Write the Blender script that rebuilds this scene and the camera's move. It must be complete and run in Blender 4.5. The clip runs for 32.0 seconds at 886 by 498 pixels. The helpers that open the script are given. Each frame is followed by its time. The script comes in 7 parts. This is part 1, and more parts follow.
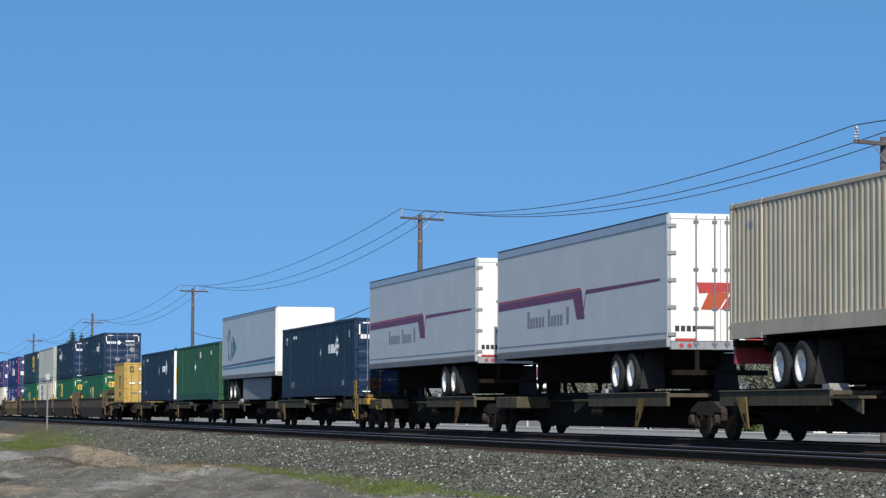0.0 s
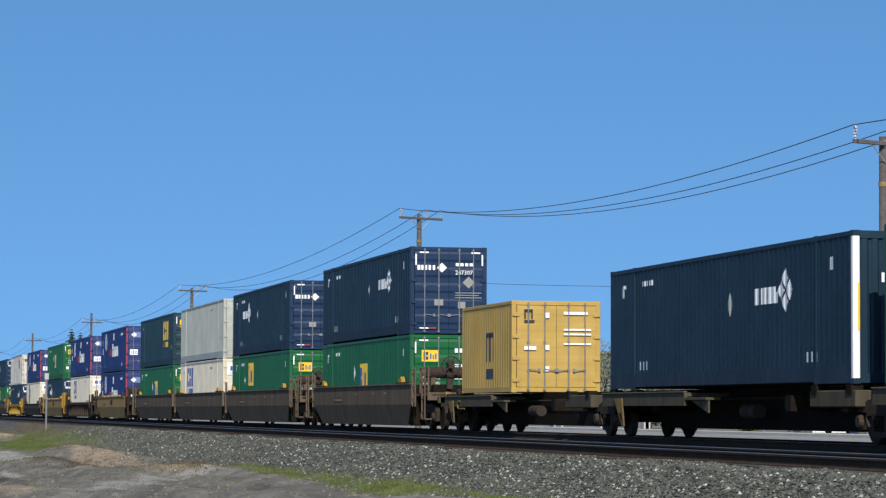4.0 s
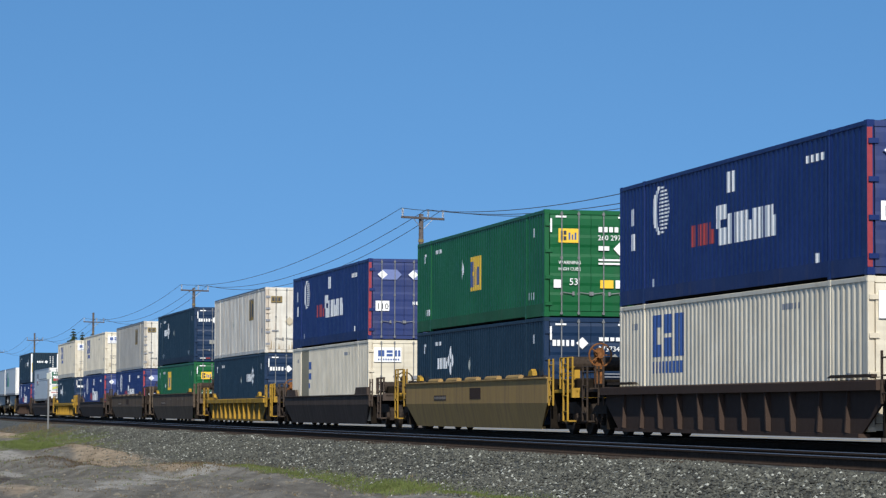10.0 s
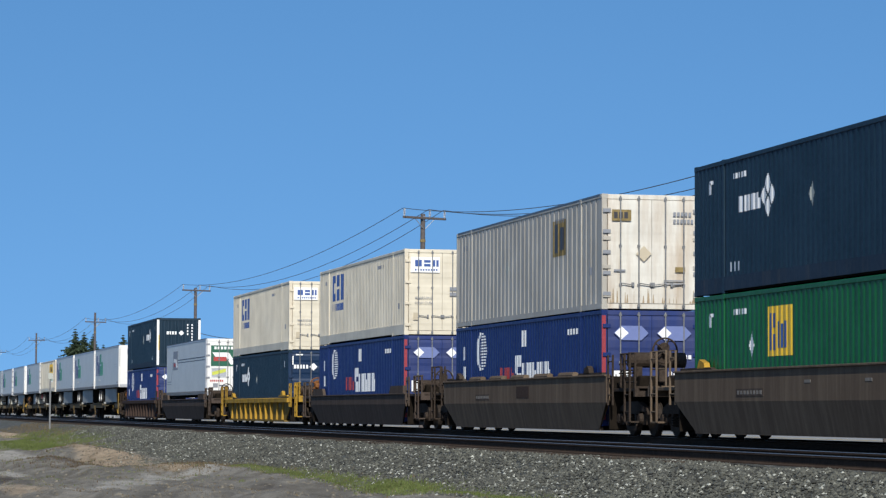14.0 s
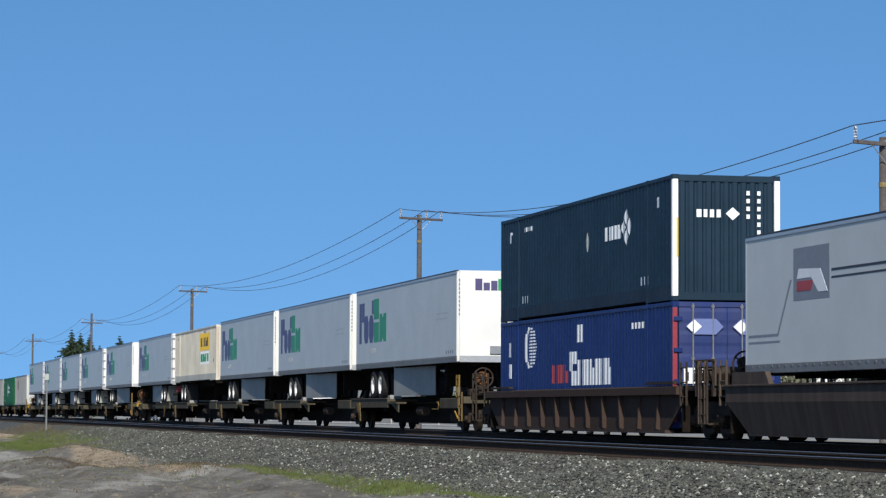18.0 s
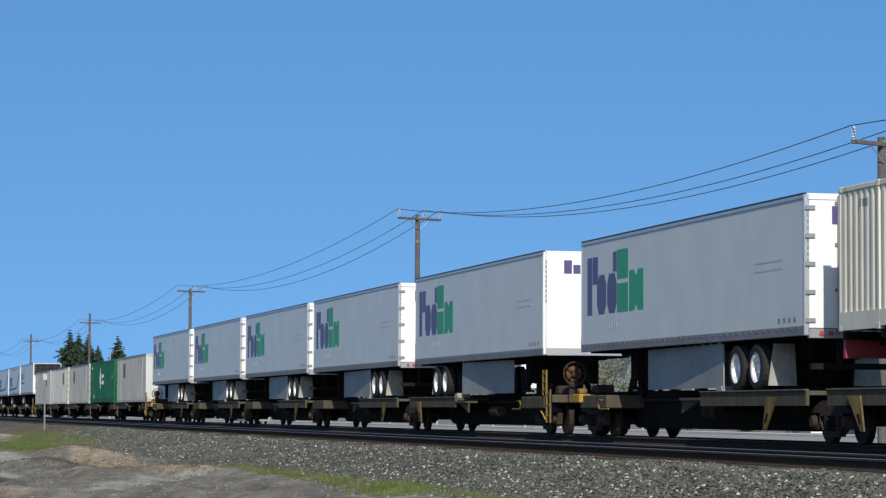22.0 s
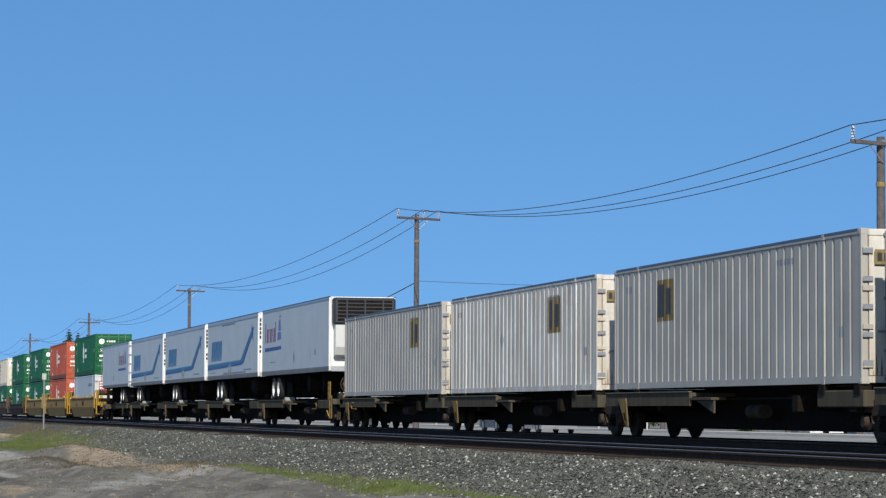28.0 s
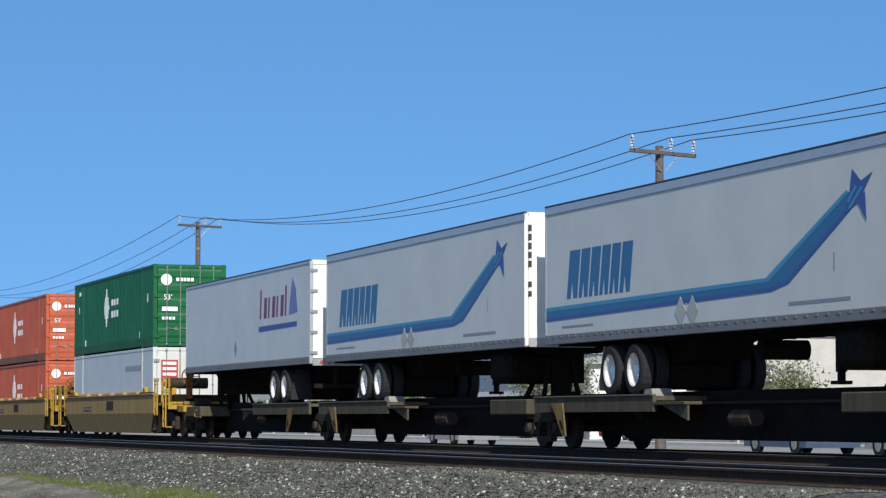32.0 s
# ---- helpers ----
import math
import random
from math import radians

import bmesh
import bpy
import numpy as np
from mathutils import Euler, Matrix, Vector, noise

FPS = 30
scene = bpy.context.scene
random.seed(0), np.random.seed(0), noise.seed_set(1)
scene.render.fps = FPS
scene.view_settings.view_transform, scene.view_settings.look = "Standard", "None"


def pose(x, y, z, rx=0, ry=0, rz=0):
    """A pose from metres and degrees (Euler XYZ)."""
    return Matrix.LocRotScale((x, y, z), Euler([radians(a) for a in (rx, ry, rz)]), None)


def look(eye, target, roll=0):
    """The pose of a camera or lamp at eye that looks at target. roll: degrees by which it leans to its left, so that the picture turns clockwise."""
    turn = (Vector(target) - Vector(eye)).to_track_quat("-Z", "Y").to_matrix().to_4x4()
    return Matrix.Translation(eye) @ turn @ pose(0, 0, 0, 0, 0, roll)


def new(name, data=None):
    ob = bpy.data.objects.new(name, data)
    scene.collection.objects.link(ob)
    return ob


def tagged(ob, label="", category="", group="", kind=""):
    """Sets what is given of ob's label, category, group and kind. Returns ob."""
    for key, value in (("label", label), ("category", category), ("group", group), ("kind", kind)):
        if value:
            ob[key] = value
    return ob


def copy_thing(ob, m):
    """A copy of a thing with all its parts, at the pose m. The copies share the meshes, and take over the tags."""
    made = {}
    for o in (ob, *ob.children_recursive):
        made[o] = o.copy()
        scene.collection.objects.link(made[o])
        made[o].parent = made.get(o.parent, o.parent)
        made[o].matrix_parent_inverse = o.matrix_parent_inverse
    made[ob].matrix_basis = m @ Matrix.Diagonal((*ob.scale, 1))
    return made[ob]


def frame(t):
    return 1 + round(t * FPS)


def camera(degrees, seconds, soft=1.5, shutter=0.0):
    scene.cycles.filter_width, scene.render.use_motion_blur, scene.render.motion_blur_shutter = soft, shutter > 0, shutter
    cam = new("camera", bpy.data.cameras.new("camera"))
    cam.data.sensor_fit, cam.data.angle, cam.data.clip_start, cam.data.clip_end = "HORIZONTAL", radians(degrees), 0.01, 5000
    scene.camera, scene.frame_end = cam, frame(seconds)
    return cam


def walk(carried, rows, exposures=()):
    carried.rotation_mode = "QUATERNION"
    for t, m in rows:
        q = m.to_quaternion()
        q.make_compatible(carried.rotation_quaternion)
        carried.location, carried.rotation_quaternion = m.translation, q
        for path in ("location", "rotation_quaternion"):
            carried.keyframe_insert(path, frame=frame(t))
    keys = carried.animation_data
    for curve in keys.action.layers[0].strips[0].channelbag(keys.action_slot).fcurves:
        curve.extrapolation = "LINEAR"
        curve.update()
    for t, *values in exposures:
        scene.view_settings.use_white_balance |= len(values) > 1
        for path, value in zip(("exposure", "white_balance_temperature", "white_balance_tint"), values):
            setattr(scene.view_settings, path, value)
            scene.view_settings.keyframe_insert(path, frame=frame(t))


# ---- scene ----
CAM_Z = 0.57          # height of the lens over the rail tops, which are z = 0
cam = camera(18.55, 32.0, soft=1.3)
TURNS = [
    (0, 93.450, -0.260, -12.765), (0.5, 93.454, -0.260, -12.820), (1, 93.455, -0.260, -12.838), (1.5, 93.454, -0.260, -12.806),
    (2, 93.454, -0.260, -12.810), (2.5, 93.454, -0.260, -12.820), (3, 93.450, -0.260, -12.783), (3.5, 93.441, -0.260, -12.783),
    (5.5, 93.454, -0.260, -12.801), (6, 93.435, -0.260, -12.728), (6.5, 93.454, -0.260, -12.820), (7, 93.450, -0.260, -12.765),
    (7.5, 93.435, -0.260, -12.710), (8, 93.430, -0.260, -12.619), (8.5, 93.431, -0.260, -12.673), (9, 93.454, -0.260, -12.801),
    (9.5, 93.450, -0.260, -12.756), (10, 93.436, -0.260, -12.746), (10.5, 93.435, -0.260, -12.719), (11, 93.445, -0.260, -12.765),
    (11.5, 93.450, -0.260, -12.783), (12, 93.444, -0.260, -12.691), (12.5, 93.450, -0.260, -12.774), (13, 93.435, -0.260, -12.673),
    (13.5, 93.450, -0.260, -12.801), (14, 93.435, -0.260, -12.710), (14.5, 93.455, -0.260, -12.838), (16.5, 93.454, -0.260, -12.820),
    (17, 93.435, -0.260, -12.710), (17.5, 93.454, -0.260, -12.710), (18, 93.454, -0.260, -12.783), (18.5, 93.454, -0.260, -12.820),
    (19, 93.455, -0.260, -12.838), (19.5, 93.454, -0.260, -12.801), (20, 93.455, -0.260, -12.838), (20.5, 93.454, -0.260, -12.820),
    (21, 93.454, -0.260, -12.783), (21.5, 93.454, -0.260, -12.801), (22, 93.454, -0.260, -12.820), (22.5, 93.454, -0.260, -12.783),
    (23, 93.450, -0.260, -12.746), (23.5, 93.454, -0.260, -12.824), (24, 93.454, -0.260, -12.801), (25, 93.454, -0.260, -12.801),
    (25.5, 93.454, -0.260, -12.820), (26, 93.454, -0.260, -12.801), (26.5, 93.454, -0.260, -12.820), (28.5, 93.436, -0.260, -12.838),
    (29, 93.418, -0.251, -12.893), (29.5, 93.437, -0.213, -13.320), (30, 93.498, -0.219, -14.087), (30.5, 93.538, -0.114, -14.935),
    (31, 93.607, -0.130, -15.623), (31.5, 93.638, -0.110, -16.293), (32, 93.620, -0.043, -17.439)]
walk(cam, [(t, pose(0, 0, CAM_Z, rx, ry, rz)) for t, rx, ry, rz in TURNS],
     [(0, 0.36), (3, 0.36), (6.5, 0.40), (9, 0.31), (12, 0.29), (14, 0.31), (17, 0.32), (20, 0.36), (29, 0.36), (31, 0.44), (32, 0.50)])

# ---- sky and sun ----
SUN_AZ, SUN_EL = 192.0, 36.0      # degrees clockwise from +y, and above the horizon
world = bpy.data.worlds.new("world")
scene.world = world
world.use_nodes = True
wn = world.node_tree.nodes
sky = wn.new("ShaderNodeTexSky")
sky.sky_type = "NISHITA"
sky.sun_disc = False
sky.sun_elevation, sky.sun_rotation = radians(SUN_EL), radians(SUN_AZ)
sky.air_density, sky.dust_density, sky.ozone_density = 1.0, 0.5, 1.6
wn["Background"].inputs["Strength"].default_value = 0.128
# a deep, clear sky: the blue of the upper sky reaches down to the horizon
way = wn.new("ShaderNodeTexCoord")
lift, unit = wn.new("ShaderNodeVectorMath"), wn.new("ShaderNodeVectorMath")
lift.operation, unit.operation = "ADD", "NORMALIZE"
lift.inputs[1].default_value = (0.0, 0.0, 0.32)
world.node_tree.links.new(way.outputs["Generated"], lift.inputs[0])
world.node_tree.links.new(lift.outputs["Vector"], unit.inputs[0])
world.node_tree.links.new(unit.outputs["Vector"], sky.inputs["Vector"])
vivid = wn.new("ShaderNodeHueSaturation")
vivid.inputs["Hue"].default_value, vivid.inputs["Saturation"].default_value = 0.4985, 1.275
world.node_tree.links.new(sky.outputs["Color"], vivid.inputs["Color"])
world.node_tree.links.new(vivid.outputs["Color"], wn["Background"].inputs["Color"])
sun_data = bpy.data.lights.new("sun", "SUN")
sun_data.energy, sun_data.angle, sun_data.color = 3.8, radians(0.5), (1.0, 0.965, 0.885)
sun = new("sun", sun_data)
to_sun = Vector((math.sin(radians(SUN_AZ)) * math.cos(radians(SUN_EL)), math.cos(radians(SUN_AZ)) * math.cos(radians(SUN_EL)), math.sin(radians(SUN_EL))))
sun.matrix_world = look(to_sun * 50, (0, 0, 0))

# ---- materials ----
def node_mat(name):
    m = bpy.data.materials.new(name)
    m.use_nodes = True
    nt = m.node_tree
    return m, nt, nt.nodes["Principled BSDF"]


def noise_node(nt, coord, scale, detail=5.0, rough=0.6, stretch=None):
    n = nt.nodes.new("ShaderNodeTexNoise")
    n.inputs["Scale"].default_value, n.inputs["Detail"].default_value, n.inputs["Roughness"].default_value = scale, detail, rough
    if stretch:
        mp = nt.nodes.new("ShaderNodeMapping")
        mp.inputs["Scale"].default_value = stretch
        nt.links.new(coord, mp.inputs["Vector"])
        coord = mp.outputs["Vector"]
    nt.links.new(coord, n.inputs["Vector"])
    return n.outputs["Fac"]


def ramp(nt, fac, a, b, lo=0.0, hi=1.0):
    r = nt.nodes.new("ShaderNodeMapRange")
    r.inputs["From Min"].default_value, r.inputs["From Max"].default_value = a, b
    r.inputs["To Min"].default_value, r.inputs["To Max"].default_value = lo, hi
    nt.links.new(fac, r.inputs["Value"])
    return r.outputs["Result"]


def mixc(nt, fac, a, b):
    m = nt.nodes.new("ShaderNodeMix")
    m.data_type = "RGBA"
    for sock, v in ((m.inputs[0], fac), (m.inputs[6], a), (m.inputs[7], b)):
        if isinstance(v, (int, float)):
            sock.default_value = v
        elif isinstance(v, (tuple, list)):
            sock.default_value = (*v, 1.0)
        else:
            nt.links.new(v, sock)
    return m.outputs[2]


def bump(nt, bsdf, height, strength, dist=0.01):
    b = nt.nodes.new("ShaderNodeBump")
    b.inputs["Strength"].default_value, b.inputs["Distance"].default_value = strength, dist
    nt.links.new(height, b.inputs["Height"])
    nt.links.new(b.outputs["Normal"], bsdf.inputs["Normal"])


def paint(name, rgb, rough=0.45, wear=0.35, grime=(0.16, 0.13, 0.10), metal=0.0, fade=0.12):
    """Weathered paint: faded blotches, streaks that run down, and fine dents."""
    m, nt, b = node_mat(name)
    co = nt.nodes.new("ShaderNodeTexCoord").outputs["Object"]
    big = noise_node(nt, co, 0.7, 4)
    streak = noise_node(nt, co, 2.2, 6, 0.65, (1.0, 1.6, 0.12))
    spot = noise_node(nt, co, 9.0, 6, 0.7)
    pale = tuple(min(1.0, c * (1 + 2.0 * fade) + 0.03 * fade) for c in rgb)
    col = mixc(nt, ramp(nt, big, 0.35, 0.7), rgb, pale)
    lo = 0.52 if wear < 0.5 else 0.42
    col = mixc(nt, ramp(nt, streak, lo, lo + 0.26, 0.0, wear), col, grime)
    col = mixc(nt, ramp(nt, spot, 0.66, 0.76, 0.0, wear), col, grime)
    nt.links.new(col, b.inputs["Base Color"])
    nt.links.new(ramp(nt, spot, 0.3, 0.7, rough - 0.08, rough + 0.15), b.inputs["Roughness"])
    b.inputs["Metallic"].default_value = metal
    b.inputs["Specular IOR Level"].default_value = 0.28 if rough < 0.6 else 0.05
    bump(nt, b, noise_node(nt, co, 3.0, 3), 0.08, 0.02)
    return m


def plain(name, rgb, rough=0.5, metal=0.0, vary=0.25, scale=14.0, bumpy=0.2):
    m, nt, b = node_mat(name)
    co = nt.nodes.new("ShaderNodeTexCoord").outputs["Object"]
    n1, n2 = noise_node(nt, co, scale, 6), noise_node(nt, co, scale * 0.12, 3)
    dark, pale = tuple(c * (1 - vary) for c in rgb), tuple(min(1, c * (1 + vary)) for c in rgb)
    col = mixc(nt, ramp(nt, n1, 0.3, 0.7), dark, pale)
    col = mixc(nt, ramp(nt, n2, 0.35, 0.75, 0, 0.6), col, dark)
    nt.links.new(col, b.inputs["Base Color"])
    b.inputs["Roughness"].default_value, b.inputs["Metallic"].default_value = rough, metal
    b.inputs["Specular IOR Level"].default_value = 0.5 if rough < 0.7 else 0.05
    bump(nt, b, n1, bumpy, 0.01)
    return m


M_NAVY = paint("navy_paint", (0.0042, 0.0195, 0.0355), 0.5, 0.15, (0.025, 0.042, 0.06))
M_NAVY_DOOR = paint("navy_door_paint", (0.006, 0.022, 0.058), 0.4, 0.2, (0.035, 0.04, 0.05))
M_TEAL = paint("teal_navy_paint", (0.00731, 0.0307, 0.0424), 0.5, 0.2, (0.05, 0.05, 0.05))
M_GREEN = paint("green_paint", (0.00237, 0.0839, 0.0245), 0.45, 0.2, (0.04, 0.08, 0.05))
M_OLDGREEN = paint("old_green_paint", (0.0145, 0.070, 0.034), 0.55, 0.35, (0.10, 0.14, 0.08))
M_BLUE = paint("blue_paint", (0.0032, 0.0169, 0.0980), 0.45, 0.2, (0.03, 0.045, 0.09))
M_BLUE_DOOR = paint("grimy_blue_door_paint", (0.016, 0.032, 0.125), 0.5, 0.5, (0.06, 0.06, 0.085))
M_CREAM = paint("cream_paint", (0.5676, 0.516, 0.4042), 0.5, 0.35, (0.30, 0.20, 0.10))
M_WHITE = paint("white_paint", (0.5676, 0.5461, 0.4816), 0.5, 0.6, (0.34, 0.23, 0.13))
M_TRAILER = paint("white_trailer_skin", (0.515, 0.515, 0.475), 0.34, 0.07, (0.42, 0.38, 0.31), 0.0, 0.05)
M_GREYWHITE = paint("grey_white_paint", (0.351, 0.331, 0.286), 0.5, 0.35, (0.26, 0.20, 0.14))
M_GREY = paint("grey_paint", (0.344, 0.3569, 0.3139), 0.5, 0.3)
M_TAN = paint("tan_paint", (0.427, 0.368, 0.265), 0.55, 0.45, (0.20, 0.15, 0.10))
M_ORANGE = paint("orange_paint", (0.3784, 0.07568, 0.03096), 0.5, 0.3, (0.22, 0.10, 0.07))
M_YELLOW = paint("yellow_paint", (0.396, 0.257, 0.0633), 0.55, 0.35, (0.26, 0.15, 0.06))
M_ALU = plain("aluminium_rail", (0.52, 0.53, 0.54), 0.42, 0.6, 0.15, 20, 0.05)
M_STEEL = plain("galvanised_steel", (0.45, 0.46, 0.47), 0.45, 0.7, 0.2, 30, 0.05)
M_WELL_BROWN = paint("brown_car_paint", (0.102, 0.0748, 0.0536), 0.8, 0.6, (0.19, 0.145, 0.10), 0, 0.06)
M_POST = paint("dull_grey_post", (0.145, 0.148, 0.148), 0.55, 0.4)
M_ROD = plain("dull_lock_rod", (0.20, 0.205, 0.21), 0.55, 0.3, 0.3, 20, 0.05)
M_BAND = plain("faded_yellow_band", (0.24, 0.18, 0.08), 0.7, 0, 0.3, 8, 0.1)
M_PATCH = paint("dull_olive_grey_primer", (0.165, 0.160, 0.125), 0.7, 0.4)
M_RUN = plain("rust_run_brown", (0.34, 0.265, 0.175), 0.8, 0, 0.35, 10, 0.05)
M_FLAP = plain("pale_rubber_flap", (0.30, 0.30, 0.26), 0.7, 0, 0.25, 6, 0.1)
M_FAINT = plain("faint_grey_marking", (0.47, 0.47, 0.44), 0.5, 0, 0.1, 8, 0.02)
M_BEIGE = plain("beige_stucco_wall", (0.60, 0.575, 0.50), 0.85, 0, 0.12, 2.0, 0.3)
M_WELL_DARK = paint("dark_car_paint", (0.03956, 0.0301, 0.02408), 0.75, 0.5, (0.09, 0.07, 0.05), 0, 0.03)
M_WELL_CHAR = paint("charcoal_car_paint", (0.06364, 0.04816, 0.03956), 0.8, 0.5, (0.12, 0.095, 0.075), 0, 0.04)
M_LIME = plain("yellow_green_sticker", (0.52, 0.55, 0.08), 0.5, 0, 0.1, 8, 0.02)
# the trailer skin again, its colour brightened for ends that face the sun
M_LIT_END = paint("white_skin_sunlit_end", (0.70, 0.69, 0.65), 0.3, 0.07, (0.45, 0.40, 0.32), 0.0, 0.05)
M_WELL_RUST = paint("rusty_car_paint", (0.055, 0.0375, 0.030), 0.85, 0.6, (0.05, 0.037, 0.031), 0, 0.05)
M_WELL_TAN = paint("dirty_yellow_car_paint", (0.3268, 0.215, 0.086), 0.8, 0.7, (0.20, 0.14, 0.08), 0, 0.04)
M_YELLOW_CAR = paint("yellow_car_paint", (0.40, 0.235, 0.035), 0.7, 0.85, (0.10, 0.075, 0.035), 0, 0.03)
M_YELLOW_GRIMY = paint("soot_stained_yellow_paint", (0.21, 0.135, 0.034), 0.75, 0.8, (0.07, 0.052, 0.028), 0, 0.03)
M_BRACKET = paint("grimy_yellow_bracket", (0.21, 0.14, 0.05), 0.8, 0.85, (0.05, 0.04, 0.03), 0, 0.03)
M_STENCIL = plain("worn_pale_stencil", (0.21, 0.19, 0.165), 0.8, 0, 0.3, 10, 0.05)
M_DECK = paint("grimy_olive_deck_paint", (0.085, 0.073, 0.050), 0.8, 0.7, (0.045, 0.038, 0.028), 0, 0.05)
# paler than the deck paint, for the light caught by the deck's top edge
M_LIT_EDGE = paint("grey_lit_edge", (0.115, 0.102, 0.080), 0.8, 0.6, (0.07, 0.055, 0.04), 0, 0.04)
M_DUST = {}
M_BLACK = plain("black_iron", (0.016, 0.0125, 0.0095), 0.85, 0.0, 0.4, 10)
M_RUBBER = plain("tyre_rubber", (0.03, 0.03, 0.03), 0.85, 0, 0.3, 20)
M_RIM = plain("white_wheel_rim", (0.72, 0.72, 0.70), 0.3, 0.3, 0.12, 12, 0.05)
M_TREAD = plain("wheel_steel", (0.040, 0.032, 0.026), 0.7, 0.2, 0.4, 20)
M_ORANGE_RUST = plain("orange_rust", (0.20, 0.085, 0.032), 0.85, 0.0, 0.5, 12)
M_RUSTIRON = plain("rusty_iron", (0.050, 0.038, 0.030), 0.85, 0.0, 0.4, 16)
M_SKIRT = paint("grey_side_skirt", (0.215, 0.215, 0.1978), 0.5, 0.25)
M_REEFER = plain("black_reefer_grille", (0.03, 0.032, 0.035), 0.5, 0.1, 0.3, 40)
M_W = plain("white_marking", (0.80, 0.80, 0.78), 0.5, 0, 0.06, 8, 0.02)
M_Y = plain("yellow_marking", (0.80, 0.50, 0.03), 0.5, 0, 0.08, 8, 0.02)
M_K = plain("black_marking", (0.03, 0.03, 0.035), 0.5, 0, 0.1, 8, 0.02)
M_NB = plain("deep_blue_marking", (0.035, 0.085, 0.27), 0.5, 0, 0.1, 8, 0.02)
M_PURPLE = plain("purple_marking", (0.075, 0.065, 0.16), 0.45, 0, 0.1, 8, 0.02)
M_LEAF = plain("green_marking", (0.02, 0.28, 0.11), 0.45, 0, 0.1, 8, 0.02)
M_RED = plain("red_marking", (0.40, 0.045, 0.04), 0.5, 0, 0.1, 8, 0.02)
M_SKYBLUE = plain("blue_stripe_marking", (0.022, 0.125, 0.26), 0.45, 0, 0.1, 6, 0.02)
M_INK = plain("slate_blue_marking", (0.075, 0.115, 0.165), 0.5, 0, 0.12, 6, 0.02)
M_AQUA = plain("teal_marking", (0.03, 0.22, 0.28), 0.5, 0, 0.15, 6, 0.02)
M_MAROON = plain("maroon_marking", (0.16, 0.03, 0.09), 0.5, 0, 0.1, 6, 0.02)
M_POSTRED = plain("dark_red_post_paint", (0.27, 0.03, 0.04), 0.5, 0, 0.15, 8, 0.02)
M_PALEBLUE = plain("light_blue_stripe", (0.05, 0.24, 0.40), 0.45, 0, 0.1, 6, 0.02)
M_SIGNGREEN = plain("dark_green_sign", (0.010, 0.10, 0.055), 0.5, 0, 0.12, 8, 0.02)
M_LILAC = plain("pale_lilac_marking", (0.14, 0.18, 0.37), 0.5, 0, 0.08, 8, 0.02)
M_SLATE = plain("grey_marking", (0.22, 0.23, 0.25), 0.5, 0, 0.1, 8, 0.02)
M_WOOD = plain("weathered_pole_wood", (0.112, 0.098, 0.092), 0.85, 0, 0.3, 6, 0.4)
M_PORC = plain("grey_porcelain", (0.45, 0.46, 0.47), 0.3, 0, 0.1, 8, 0.02)
M_WIRE = plain("dark_wire", (0.09, 0.095, 0.105), 0.6, 0.4, 0.1, 4, 0.0)
M_CONC = plain("pale_concrete", (0.46, 0.44, 0.40), 0.85, 0, 0.15, 1.2, 0.3)
M_ROAD = plain("worn_asphalt", (0.26, 0.26, 0.25), 0.9, 0, 0.15, 1.0, 0.4)
M_SHOULDER = plain("dusty_gravel_shoulder", (0.30, 0.285, 0.25), 0.95, 0, 0.2, 3.0, 0.5)
M_WALLW = plain("white_stucco_wall", (0.74, 0.73, 0.70), 0.8, 0, 0.08, 2.0, 0.2)
M_GLASS = plain("dark_window_glass", (0.03, 0.04, 0.05), 0.08, 0.0, 0.1, 2, 0.0)
M_TIE = plain("creosoted_timber", (0.055, 0.043, 0.033), 0.9, 0, 0.35, 8, 0.5)
M_RAIL = plain("rusty_rail_steel", (0.052, 0.036, 0.026), 0.9, 0.0, 0.3, 10)
M_RAILTOP = plain("polished_rail_head", (0.34, 0.33, 0.32), 0.42, 0.9, 0.1, 6, 0.02)
M_NEEDLE = plain("conifer_needles", (0.055, 0.078, 0.045), 0.8, 0, 0.4, 3)
M_BUSH = plain("bush_leaves", (0.08, 0.12, 0.035), 0.7, 0, 0.4, 3)
M_OLIVE = plain("grey_green_leaves", (0.185, 0.19, 0.125), 0.75, 0, 0.4, 3)
M_CARBLUE = plain("blue_car_enamel", (0.10, 0.14, 0.22), 0.25, 0.3, 0.05, 2, 0.0)
M_CARRED = plain("red_car_enamel", (0.42, 0.02, 0.03), 0.3, 0.1, 0.05, 2, 0.0)
M_CARSILV = plain("silver_car_enamel", (0.50, 0.51, 0.52), 0.25, 0.5, 0.05, 2, 0.0)


